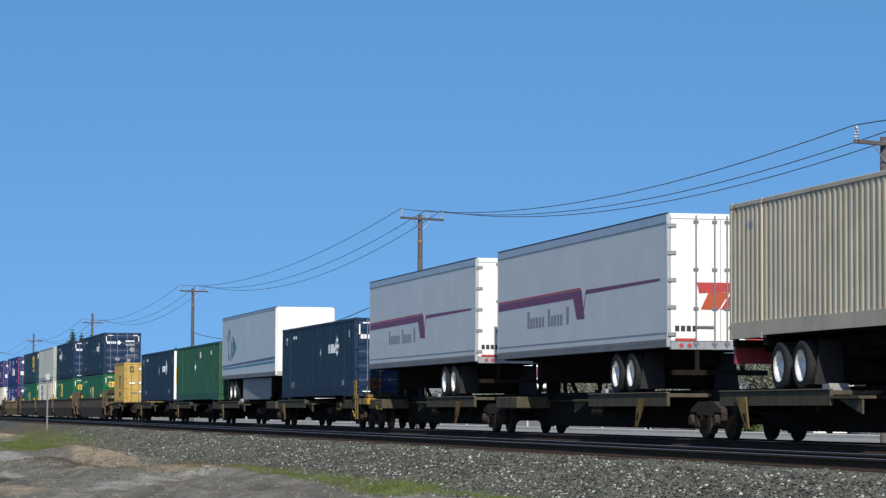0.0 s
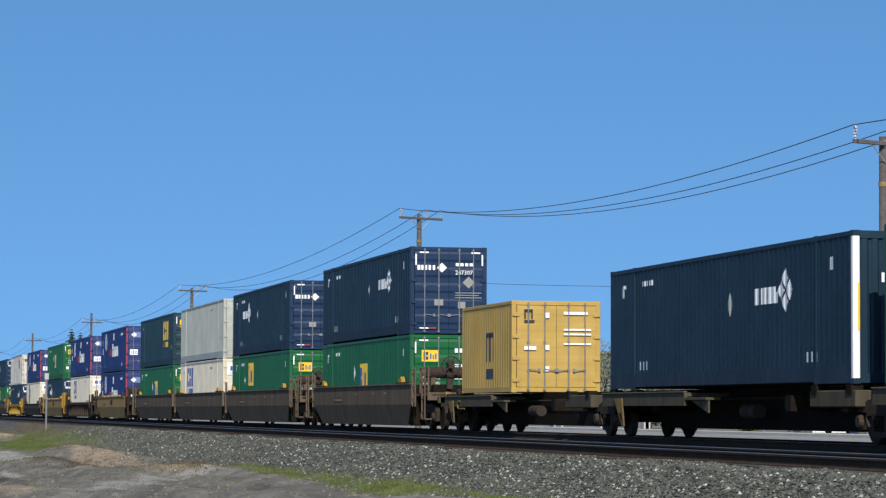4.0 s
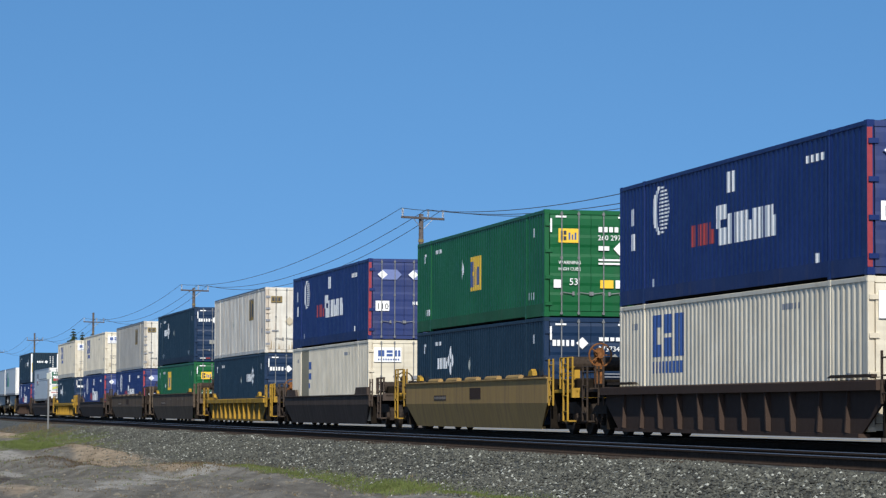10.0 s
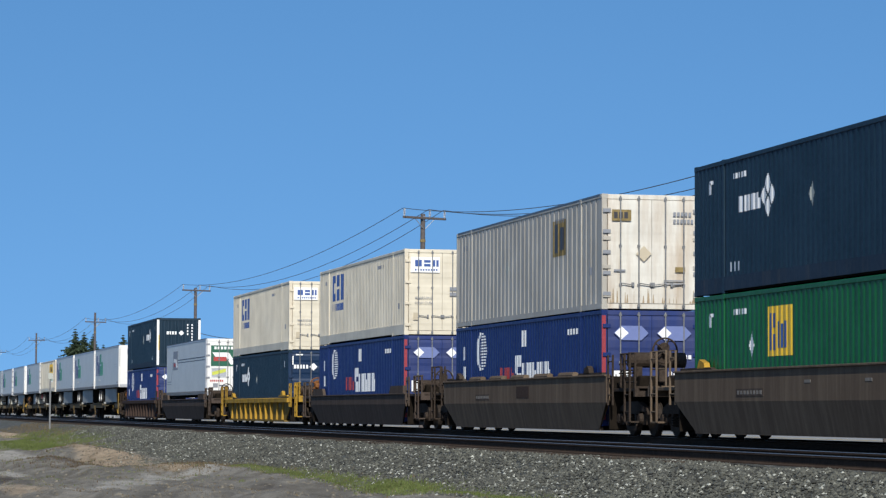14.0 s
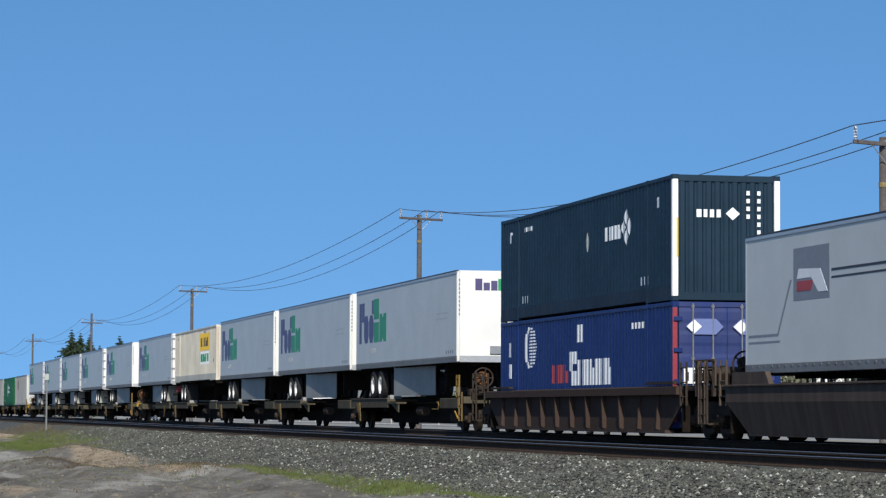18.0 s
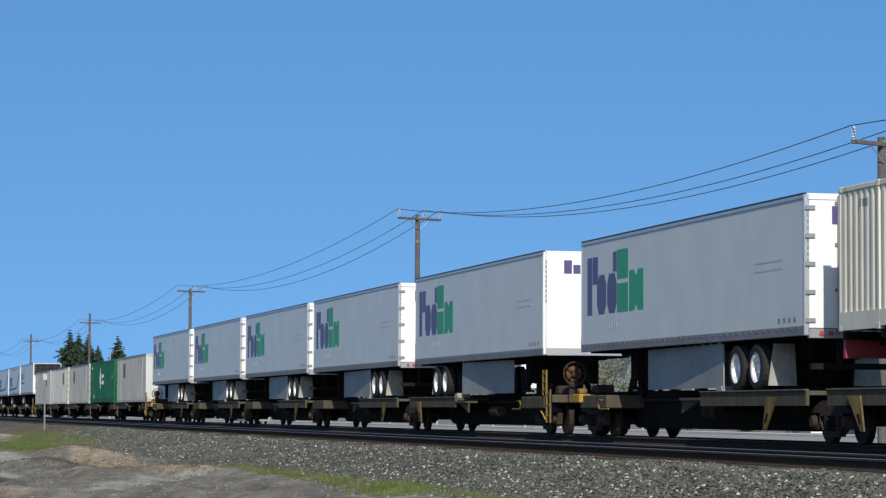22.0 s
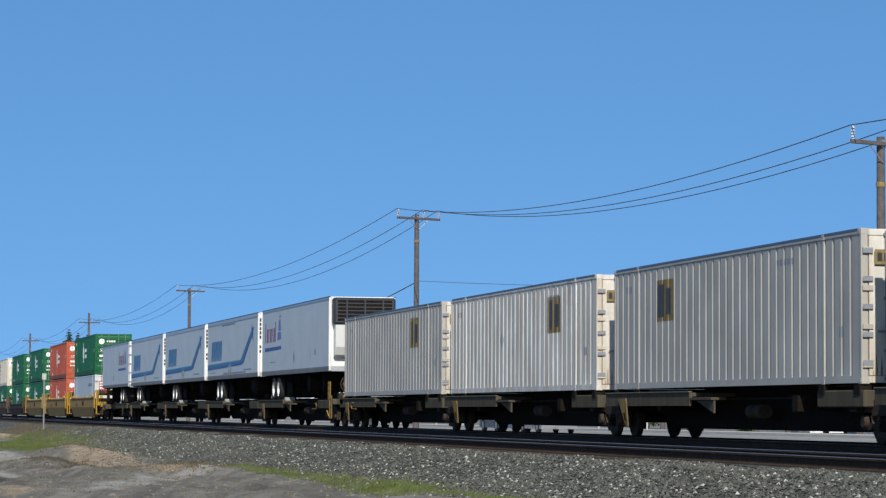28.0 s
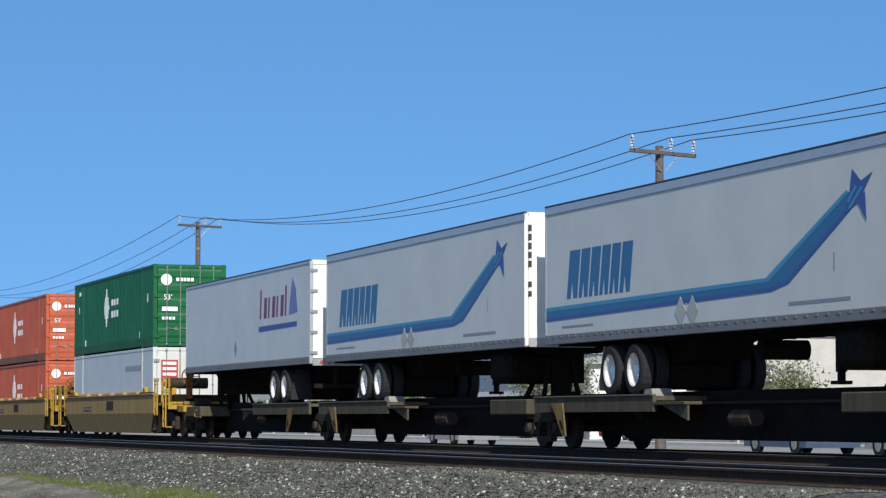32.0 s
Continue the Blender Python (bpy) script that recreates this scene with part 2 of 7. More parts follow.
def gravel_mat():
    m, nt, b = node_mat("crushed_stone")
    co = nt.nodes.new("ShaderNodeTexCoord").outputs["Object"]
    v = nt.nodes.new("ShaderNodeTexVoronoi")
    v.inputs["Scale"].default_value = 13.0
    nt.links.new(co, v.inputs["Vector"])
    sep = nt.nodes.new("ShaderNodeSeparateColor")
    nt.links.new(v.outputs["Color"], sep.inputs["Color"])
    col = mixc(nt, ramp(nt, sep.outputs[0], 0.1, 0.9), (0.0225, 0.0215, 0.0158), (0.0896, 0.0893, 0.0692))
    col = mixc(nt, ramp(nt, sep.outputs[1], 0.95, 0.98), col, (0.3400, 0.3451, 0.3007))
    col = mixc(nt, ramp(nt, noise_node(nt, co, 0.5, 4), 0.45, 0.75, 0, 0.45), col, (0.1040, 0.0972, 0.0724))
    nt.links.new(col, b.inputs["Base Color"])
    b.inputs["Roughness"].default_value = 0.85
    bump(nt, b, v.outputs["Distance"], 0.9, 0.05)
    return m


def stone_mat():
    m, nt, b = node_mat("ballast_stone")
    geo = nt.nodes.new("ShaderNodeNewGeometry").outputs["Random Per Island"]
    col = mixc(nt, ramp(nt, geo, 0.0, 0.9), (0.0234, 0.0225, 0.0168), (0.1032, 0.1024, 0.0790))
    col = mixc(nt, ramp(nt, geo, 0.935, 0.985), col, (0.3800, 0.3811, 0.3250))
    nt.links.new(col, b.inputs["Base Color"])
    b.inputs["Roughness"].default_value = 0.75
    return m


def earth_mat():
    """Grey gravelly dirt; cover layers (tan earth, grass, dark hollow with the mound's shade painted in, pale dust)
    break up in noise.
    """
    m, nt, b = node_mat("roadside_earth")
    co = nt.nodes.new("ShaderNodeTexCoord").outputs["Object"]
    fine = noise_node(nt, co, 7.0, 6, 0.75)
    grit = noise_node(nt, co, 2.2, 8, 0.75, (1.0, 0.4, 1.0))
    mid = noise_node(nt, co, 0.4, 7, 0.7, (1.0, 0.4, 1.0))
    turn = nt.nodes.new("ShaderNodeMapping")
    turn.vector_type = "TEXTURE"
    turn.inputs["Rotation"].default_value, turn.inputs["Scale"].default_value = (0, 0, radians(71)), (5.0, 0.7, 1.0)
    nt.links.new(co, turn.inputs["Vector"])
    streak = noise_node(nt, turn.outputs["Vector"], 1.0, 7, 0.65)
    cover = nt.nodes.new("ShaderNodeAttribute")
    cover.attribute_name = "cover"
    sep = nt.nodes.new("ShaderNodeSeparateColor")
    nt.links.new(cover.outputs["Color"], sep.inputs["Color"])

    edge = noise_node(nt, co, 0.9, 6, 0.65, (1.0, 0.4, 1.0))

    def layer(weight):
        add = nt.nodes.new("ShaderNodeMath")
        add.operation = "MULTIPLY_ADD"
        add.inputs[1].default_value = 0.7
        nt.links.new(edge, add.inputs[0])
        nt.links.new(weight, add.inputs[2])
        return ramp(nt, add.outputs[0], 0.58, 0.84)
    col = mixc(nt, ramp(nt, grit, 0.32, 0.68), (0.077, 0.066, 0.0473), (0.231, 0.202, 0.152))
    col = mixc(nt, ramp(nt, mid, 0.47, 0.62, 0, 0.7), col, mixc(nt, grit, (0.055, 0.0451, 0.0297), (0.138, 0.116, 0.0792)))
    col = mixc(nt, ramp(nt, streak, 0.50, 0.66, 0, 0.65), col, (0.297, 0.267, 0.215))
    col = mixc(nt, ramp(nt, streak, 0.46, 0.30, 0, 0.6), col, (0.0605, 0.0473, 0.0308))
    col = mixc(nt, ramp(nt, fine, 0.55, 0.75, 0, 0.5), col, (0.20, 0.185, 0.15))
    col = mixc(nt, layer(sep.outputs[2]), col, mixc(nt, grit, (0.022, 0.015, 0.009), (0.065, 0.046, 0.029)))
    col = mixc(nt, layer(sep.outputs[0]), col, mixc(nt, ramp(nt, grit, 0.35, 0.65), (0.19, 0.135, 0.074), (0.42, 0.315, 0.20)))
    col = mixc(nt, layer(cover.outputs["Alpha"]), col, mixc(nt, ramp(nt, grit, 0.3, 0.7), (0.19, 0.172, 0.138), (0.40, 0.365, 0.305)))
    col = mixc(nt, layer(sep.outputs[1]), col, mixc(nt, ramp(nt, grit, 0.35, 0.65), (0.062, 0.072, 0.022), (0.142, 0.158, 0.054)))
    nt.links.new(col, b.inputs["Base Color"])
    b.inputs["Roughness"].default_value = 0.95
    bump(nt, b, grit, 0.9, 0.12)
    return m


M_GRAVEL, M_STONE, M_EARTH = gravel_mat(), stone_mat(), earth_mat()
def clod_mat():
    m, nt, b = node_mat("earth_clod")
    geo = nt.nodes.new("ShaderNodeNewGeometry").outputs["Random Per Island"]
    col = mixc(nt, ramp(nt, geo, 0.0, 0.8), (0.070, 0.060, 0.044), (0.170, 0.150, 0.112))
    col = mixc(nt, ramp(nt, geo, 0.90, 0.99), col, (0.15, 0.132, 0.100))
    nt.links.new(col, b.inputs["Base Color"])
    b.inputs["Roughness"].default_value = 0.95
    return m


M_CLOD = clod_mat()
M_GRASS = plain("grass_blades", (0.105, 0.130, 0.043), 0.8, 0, 0.35, 1.2)
M_WEED = plain("dead_brown_weeds", (0.095, 0.070, 0.046), 0.9, 0, 0.35, 1.2)
M_DRY = plain("dry_grass_blades", (0.14, 0.110, 0.066), 0.85, 0, 0.35, 1.2)


def dusty(m, name, rgb):
    """The road-dusted twin of a paint, for low rails."""
    M_DUST[m.name] = paint(name, rgb, 0.6, 0.4, (0.14, 0.12, 0.10))


for src, nm, rgb in ((M_NAVY, "dusty_navy_rail", (0.020, 0.036, 0.058)), (M_TEAL, "dusty_teal_rail", (0.018, 0.050, 0.062)), (M_GREEN, "dusty_green_rail", (0.025, 0.105, 0.05)), (M_BLUE, "dusty_blue_rail", (0.022, 0.042, 0.12)),
                     (M_ORANGE, "dusty_orange_rail", (0.20, 0.09, 0.06))):
    dusty(src, nm, rgb)


# ---- mesh helpers ----
def box(bm, x0, x1, y0, y1, z0, z1, bevel=0.0):
    v = [bm.verts.new((x, y, z)) for x in (x0, x1) for y in (y0, y1) for z in (z0, z1)]
    fs = [bm.faces.new([v[i] for i in f]) for f in ((0, 1, 3, 2), (4, 6, 7, 5), (0, 4, 5, 1), (2, 3, 7, 6), (0, 2, 6, 4), (1, 5, 7, 3))]
    if bevel:
        bmesh.ops.bevel(bm, geom=list({e for f in fs for e in f.edges}), offset=bevel, segments=1, affect="EDGES")
    return bm


def tube(bm, a, b, r, n=8, r2=None):
    a, b = Vector(a), Vector(b)
    r2 = r if r2 is None else r2
    q = (b - a).to_track_quat("Z", "Y")
    rings = []
    for p, rad in ((a, r), (b, r2)):
        rings.append([bm.verts.new(p + q @ Vector((rad * math.cos(k * math.tau / n), rad * math.sin(k * math.tau / n), 0))) for k in range(n)])
    for k in range(n):
        bm.faces.new((rings[0][k], rings[0][(k + 1) % n], rings[1][(k + 1) % n], rings[1][k]))
    bm.faces.new(rings[0][::-1])
    bm.faces.new(rings[1])
    return bm


def lathe(bm, axis_x0, y, z, prof, n=20, cap=True):
    """A wheel-like solid about the line through (y, z) along x; prof: (x, radius) pairs from outside in."""
    rings = []
    for x, r in prof:
        rings.append([bm.verts.new((axis_x0 + x, y + r * math.cos(k * math.tau / n), z + r * math.sin(k * math.tau / n))) for k in range(n)])
    for a, b in zip(rings, rings[1:]):
        for k in range(n):
            bm.faces.new((a[k], a[(k + 1) % n], b[(k + 1) % n], b[k]))
    if cap:
        bm.faces.new(rings[0][::-1])
    bm.faces.new(rings[-1])
    return bm


def prism(bm, pts, axis, a, b):
    """A polygon (2D points) pushed from a to b along an axis; points are the other two coordinates in xyz order."""
    def p3(p, c):
        return {"x": (c, p[0], p[1]), "y": (p[0], c, p[1]), "z": (p[0], p[1], c)}[axis]
    va, vb = [bm.verts.new(p3(p, a)) for p in pts], [bm.verts.new(p3(p, b)) for p in pts]
    n = len(pts)
    bm.faces.new(va)
    bm.faces.new(vb[::-1])
    for k in range(n):
        bm.faces.new((va[k], vb[k], vb[(k + 1) % n], va[(k + 1) % n]))
    bmesh.ops.recalc_face_normals(bm, faces=bm.faces[:])
    return bm


def part(name, bm, material, parent=None, label=""):
    me = bpy.data.meshes.new(name)
    bm.to_mesh(me)
    bm.free()
    me.materials.append(material)
    ob = new(name, me)
    if parent is not None:
        ob.parent = parent
    if label:
        tagged(ob, label)
    return ob


def again(ob, x=0.0, y=0.0, z=0.0, turn=0.0, parent=None):
    """A further piece like ob on the same mesh, moved and turned about z."""
    c = new(ob.name.split(".")[0], ob.data)
    c.parent = parent or ob.parent
    c.matrix_basis = pose(x, y, z, 0, 0, turn)
    return c


def root(name, label, category, group=""):
    return tagged(new(name), label, category, group)


def nb():
    return bmesh.new()


def lettering(name, text, size, m, material, parent):
    """Raised lettering on a face, as a mesh."""
    cu = bpy.data.curves.new(name, "FONT")
    cu.body, cu.size, cu.extrude, cu.resolution_u = text, size, 0.003, 2
    tmp = bpy.data.objects.new(name, cu)
    me = bpy.data.meshes.new_from_object(tmp)
    bpy.data.objects.remove(tmp)
    me.materials.append(material)
    ob = new(name, me)
    ob.parent = parent
    ob.matrix_basis = m
    return ob


# ---- ground, ballast and tracks ----
TRACK_X, NEAR_TRACK_X = 20.02, 13.95       # centre lines of the train's track and of the empty one


def smooth(a, b, x):
    u = min(1.0, max(0.0, (x - a) / (b - a)))
    return u * u * (3 - 2 * u)


def ground_z(x, y):
    """Height of the earth: a dirt verge before the tracks, a flat road behind them."""
    front = -0.77 - 0.07 * smooth(48, 64, y) + 0.10 * smooth(120, 165, y) - 0.022 * max(0.0, 10.5 - min(10.5, x))
    front = max(front, -1.15)
    near = smooth(160, 60, math.hypot(x - 8, y - 85))
    n = noise.noise((x * 0.5, y * 0.09, 3.1)) * 0.17 + noise.noise((x * 1.2, y * 0.25, 7.7)) * 0.12 + noise.noise((x * 2.2, y * 0.6, 1.7)) * 0.07
    mound = 0.34 * math.exp(-((x - 8.0) / 1.0) ** 2 - ((y - 86) / 7.0) ** 2) + 0.13 * math.exp(-((x - 8.7) / 0.8) ** 2 - ((y - 67) / 4.0) ** 2) + 0.10 * math.exp(-((x - 6.2) / 0.7) ** 2 - ((y - 76) / 4.0) ** 2) + 0.14 * math.exp(-((x - 5.0) / 1.1) ** 2 - ((y - 74) / 8.0) ** 2)
    front += (n * (1 if x < 10 else max(0.3, 1 - (x - 10) * 0.7)) + mound) * near
    under, back = -1.0, -0.45
    if x < 10.5:
        return front
    if x < 13:
        return front + (under - front) * smooth(10.8, 12.2, x)
    return under + (back - under) * smooth(22.5, 25, x)


TAN = [(8.2, 83, 0.85, 7, 1.0), (7.6, 76.0, 0.9, 4.0, 0.7), (8.75, 67.5, 0.8, 3.6, 0.85), (9.5, 65.0, 0.5, 2.2, 0.75), (3.5, 51, 0.7, 4.5, 0.55), (9.3, 139.0, 0.8, 17, 0.75), (10.0, 122.0, 0.5, 9, 0.5), (2.9, 66, 0.6, 4.0, 0.5)]
GREEN = [(7.9, 108, 1.3, 10, 1.0), (9.4, 108, 1.2, 6, 0.55), (10.9, 110, 0.7, 5, 0.4), (10.2, 66, 0.4, 4, 0.5), (9.85, 57, 0.34, 6, 0.6), (9.85, 49, 0.36, 6, 0.65), (9.9, 42, 0.42, 6, 0.7)]
# dark brown hollows; the shaded side of the mound is painted with them
DARK = [(6.1, 76.5, 0.8, 4.0, 0.85), (9.15, 68.4, 0.3, 1.6, 0.6), (3.9, 60.5, 0.6, 5.0, 0.55), (6.14, 49.4, 0.92, 2.2, 0.4), (8.24, 51.5, 0.76, 2.4, 0.35), (6.9, 70.0, 0.7, 1.8, 0.5)]
PALE = [(5.5, 84.5, 0.8, 6.0, 1.0), (6.0, 55.6, 0.7, 1.5, 0.8), (6.9, 58.8, 0.7, 1.5, 0.85), (7.7, 61.3, 0.7, 1.5, 0.85), (8.6, 63.6, 0.7, 1.4, 0.85), (4.2, 66, 0.6, 2.5, 0.6), (5.6, 91, 0.6, 6, 0.6), (4.41, 50.6, 0.62, 1.9, 0.45), (5.2, 53.0, 0.6, 1.4, 0.7)]


def cover(x, y):
    """Weights of tan earth, grass, dark hollows with painted mound shade, and pale dust on the verge."""
    def w(spots):
        return sum(a * math.exp(-((x - cx) / sx) ** 2 - ((y - cy) / sy) ** 2) for cx, cy, sx, sy, a in spots)
    return w(TAN), w(GREEN), w(DARK), w(PALE)


def grid_ground():
    xs = sorted({-4000, -1500, -500, -200, -80, -30, -15, -8, -4, -2, *[round(0.25 * i, 3) for i in range(0, 52)], 13.5, 15, 18, 21, 22.5, 23.2, 24, 25, 27, 40, 60, 90, 150, 300, 700, 1500, 4000})
    ys = sorted({-4000, -1500, -500, -200, -60, -20, 0, 15, 30, *[36 + 0.7 * i for i in range(0, 180)], 170, 185, 205, 230, 270, 330, 420, 600, 1000, 2000, 4500})
    verts = [(x, y, ground_z(x, y)) for y in ys for x in xs]
    n = len(xs)
    faces = [(j * n + i, j * n + i + 1, (j + 1) * n + i + 1, (j + 1) * n + i) for j in range(len(ys) - 1) for i in range(n - 1)]
    me = bpy.data.meshes.new("ground")
    me.from_pydata(verts, [], faces)
    me.materials.append(M_EARTH)
    for p in me.polygons:
        p.use_smooth = True
    layer = me.color_attributes.new("cover", "FLOAT_COLOR", "POINT")
    for v, c in zip(verts, layer.data):
        c.color = cover(v[0], v[1])
    return tagged(new("ground", me), "grey gravelly dirt verge with tan patches beside the track", "ground", kind="structure")


grid_ground()


def ballast_z(x):
    pts_x = [8.2, 12.25, 12.6, 15.3, 15.7, 18.3, 18.7, 21.4, 21.8, 23.6]
    pts_z = [-1.20, -0.24, -0.21, -0.21, -0.26, -0.26, -0.21, -0.21, -0.26, -0.75]
    return float(np.interp(x, pts_x, pts_z))


def ballast_bed():
    xs = [8.2 + 0.3 * i for i in range(14)] + [12.3, 12.6, 13.2, 14.0, 14.7, 15.3, 15.7, 17, 18.3, 18.7, 20, 21.4, 21.8, 22.7, 23.6]
    ys = sorted({-300, -100, -30, 0, 12, *[20 + i for i in range(15)], *[35 + 0.8 * i for i in range(0, 130)], 145, 160, 180, 205, 240, 300, 380, 500, 800, 1400})
    verts = []
    for y in ys:
        for x in xs:
            verts.append((x, y, ballast_z(x) + 0.05 * noise.noise((x * 0.8, y * 0.4, 1.3)) + 0.02 * noise.noise((x * 3.1, y * 2.3, 5.0))))
    n = len(xs)
    faces = [(j * n + i, j * n + i + 1, (j + 1) * n + i + 1, (j + 1) * n + i) for j in range(len(ys) - 1) for i in range(n - 1)]
    me = bpy.data.meshes.new("ballast")
    me.from_pydata(verts, [], faces)
    me.materials.append(M_GRAVEL)
    return tagged(new("ballast", me), "grey crushed-stone ballast bed sloping down from the tracks", "ballast", kind="structure")


ballast_bed()


def scatter_stones():
    """Loose stones on the near shoulder, one mesh."""
    rng = np.random.default_rng(4)
    n = 80000
    y = 26 + 108 * rng.random(n) ** 1.4
    x = 9.3 + 3.75 * rng.random(n)
    k = 2600                     # a spill of stones onto the dirt
    x[:k], y[:k] = 8.9 + 0.55 * rng.standard_normal(k), 76 + 5.0 * rng.standard_normal(k)
    r = 0.017 + 0.027 * rng.random(n) ** 2
    base = np.array([(1, 0, 0), (-1, 0, 0), (0, 1, 0), (0, -1, 0), (0, 0, 1), (0, 0, -1)], float)
    tri = np.array([(0, 2, 4), (2, 1, 4), (1, 3, 4), (3, 0, 4), (2, 0, 5), (1, 2, 5), (3, 1, 5), (0, 3, 5)])
    z = np.array([max(ballast_z(a) + 0.05 * noise.noise((a * 0.8, b * 0.4, 1.3)), ground_z(a, b) - (0.02 if a < 9.9 else 0.1)) for a, b in zip(x, y)])
    a = rng.random(n) * math.tau
    jit = 0.65 + 0.7 * rng.random((n, 6, 1))
    v = base[None] * jit * r[:, None, None]
    v[:, :, 2] *= 0.75
    c, s = np.cos(a)[:, None], np.sin(a)[:, None]
    vx, vy = v[:, :, 0] * c - v[:, :, 1] * s, v[:, :, 0] * s + v[:, :, 1] * c
    out = np.stack([vx + x[:, None], vy + y[:, None], v[:, :, 2] + z[:, None] + 0.012], 2).reshape(-1, 3)
    faces = (tri[None] + (np.arange(n) * 6)[:, None, None]).reshape(-1, 3)
    me = bpy.data.meshes.new("ballast_stones")
    me.from_pydata(out.tolist(), [], faces.tolist())
    me.materials.append(M_STONE)
    return tagged(new("ballast_stones", me), "loose angular grey and white ballast stones on the shoulder", "stones", kind="stuff")


scatter_stones()


def scatter_clods():
    """Clods, dead roots and coarse grit on the dirt verge, one mesh."""
    rng = np.random.default_rng(9)
    n = 14000
    y = 34 + 90 * rng.random(n) ** 1.25
    x = 1.5 + 8.5 * rng.random(n)
    r = 0.008 + 0.042 * rng.random(n) ** 5
    base = np.array([(1, 0, 0), (-1, 0, 0), (0, 1, 0), (0, -1, 0), (0, 0, 1)], float)
    tri = np.array([(0, 2, 4), (2, 1, 4), (1, 3, 4), (3, 0, 4)])
    z = np.array([ground_z(a, b) for a, b in zip(x, y)])
    a = rng.random(n) * math.tau
    v = base[None] * (0.55 + 0.9 * rng.random((n, 5, 1))) * r[:, None, None]
    v[:, :, 2] *= 0.7
    c, s = np.cos(a)[:, None], np.sin(a)[:, None]
    vx, vy = (v[:, :, 0] * c - v[:, :, 1] * s) * 1.3, v[:, :, 0] * s + v[:, :, 1] * c
    out = np.stack([vx + x[:, None], vy + y[:, None], v[:, :, 2] + z[:, None] - 0.004], 2).reshape(-1, 3)
    faces = (tri[None] + (np.arange(n) * 5)[:, None, None]).reshape(-1, 3)
    me = bpy.data.meshes.new("earth_clods")
    me.from_pydata(out.tolist(), [], faces.tolist())
    me.materials.append(M_CLOD)
    return tagged(new("earth_clods", me), "brown-grey clods and coarse grit on the dirt verge", "clods", kind="stuff")


scatter_clods()


def rail(x):
    r = tagged(new("rail"), "steel rail with rusty web and polished head", "rail", "track rails", "structure")
    y0, y1 = -300, 1400
    part("rail_web", prism(nb(), [(x - 0.075, -0.172), (x + 0.075, -0.172), (x + 0.07, -0.155), (x + 0.012, -0.135), (x + 0.012, -0.045),
                                  (x + 0.036, -0.034), (x + 0.036, -0.006), (x - 0.036, -0.006), (x - 0.036, -0.034), (x - 0.012, -0.045), (x - 0.012, -0.135), (x - 0.07, -0.155)], "y", y0, y1), M_RAIL, r)
    part("rail_head", prism(nb(), [(x - 0.034, -0.006), (x + 0.034, -0.006), (x + 0.028, 0.0), (x - 0.028, 0.0)], "y", y0, y1), M_RAILTOP, r)
    return r


for cx in (TRACK_X, NEAR_TRACK_X):
    for sx in (-0.7525, 0.7525):
        rail(cx + sx)


# ---- poles, wires, road and what stands behind the train ----
POLES = [(30.0, 0.0, 9.2), (30.0, 74.2, 8.45), (30.0, 138.0, 10.65), (30.0, 228.4, 10.72), (30.0, 317.9, 10.85), (30.0, 410.6, 11.0), (30.0, 503.0, 11.1)]
ARM, SKEW = 1.30, 24.0       # half length of a crossarm, and its turn in degrees


def pole_ends(px, py, h, k):
    """Tops of the three insulators on a pole's crossarm."""
    u = (-ARM, 0.34, ARM)[k]
    return (px + u * math.cos(radians(SKEW)), py + u * math.sin(radians(SKEW)) - 0.1, h + 0.47)


def utility_pole(px, py, h):
    r = root("utility_pole", "weathered brown timber utility pole with one crossarm", "utility pole", "line of utility poles")
    r.matrix_world = pose(px, py, -0.5, 0, 0, SKEW)
    top = h + 0.5
    part("pole_shaft", tube(nb(), (0, 0, -0.3), (0, 0, top + (1.1 if py > 300 else 0.22)), 0.17, 12, 0.12), M_WOOD, r)
    part("crossarm", box(nb(), -ARM - 0.08, ARM + 0.08, -0.20, -0.11, top - 0.06, top + 0.06, 0.01), M_WOOD, r)
    for s in (-1, 1):
        part("brace", tube(nb(), (s * 0.62, -0.16, top - 0.05), (s * 0.06, -0.15, top - 0.55), 0.018, 6), M_STEEL, r)
    for x in (-ARM, 0.34, ARM):
        ins = nb()
        tube(ins, (x, -0.155, top + 0.05), (x, -0.155, top + 0.46), 0.03, 8)
        for k in range(4):
            tube(ins, (x, -0.155, top + 0.12 + 0.085 * k), (x, -0.155, top + 0.17 + 0.085 * k), 0.075, 10, 0.045)
        part("insulator", ins, M_PORC, r, "grey porcelain pin insulator")
    part("warning_band", tube(nb(), (0, 0, top - 1.25), (0, 0, top - 1.11), 0.147, 12, 0.146), M_BAND, r, "faded yellow band")
    part("bolt_plate", box(nb(), -0.07, 0.07, -0.135, -0.112, top - 0.12, top + 0.12), M_STEEL, r)
    return r


for px, py, h in POLES:
    utility_pole(px, py, h)


def sag_wire(a, b, sag, r=0.016, steps=22, label="dark sagging overhead power wire"):
    cu = nb()
    a, b = Vector(a), Vector(b)
    pts = [a.lerp(b, i / steps) - Vector((0, 0, 4 * sag * (i / steps) * (1 - i / steps))) for i in range(steps + 1)]
    for p, q in zip(pts, pts[1:]):
        tube(cu, p, q, r, 5)
    ob = part("power_wire", cu, M_WIRE)
    return tagged(ob, label, "wire", "overhead wires", "structure")


for (a, b) in zip(POLES, POLES[1:]):
    for k in range(3):
        sag_wire(pole_ends(*a, k), pole_ends(*b, k), (1.05 + 0.05 * k if a[1] < 100 else 1.25 + 0.25 * k), 0.017)
sag_wire((30.1, 138.0, 7.4), (52, 96, 6.3), 0.5, 0.012, 14, "thin dark service drop wire")
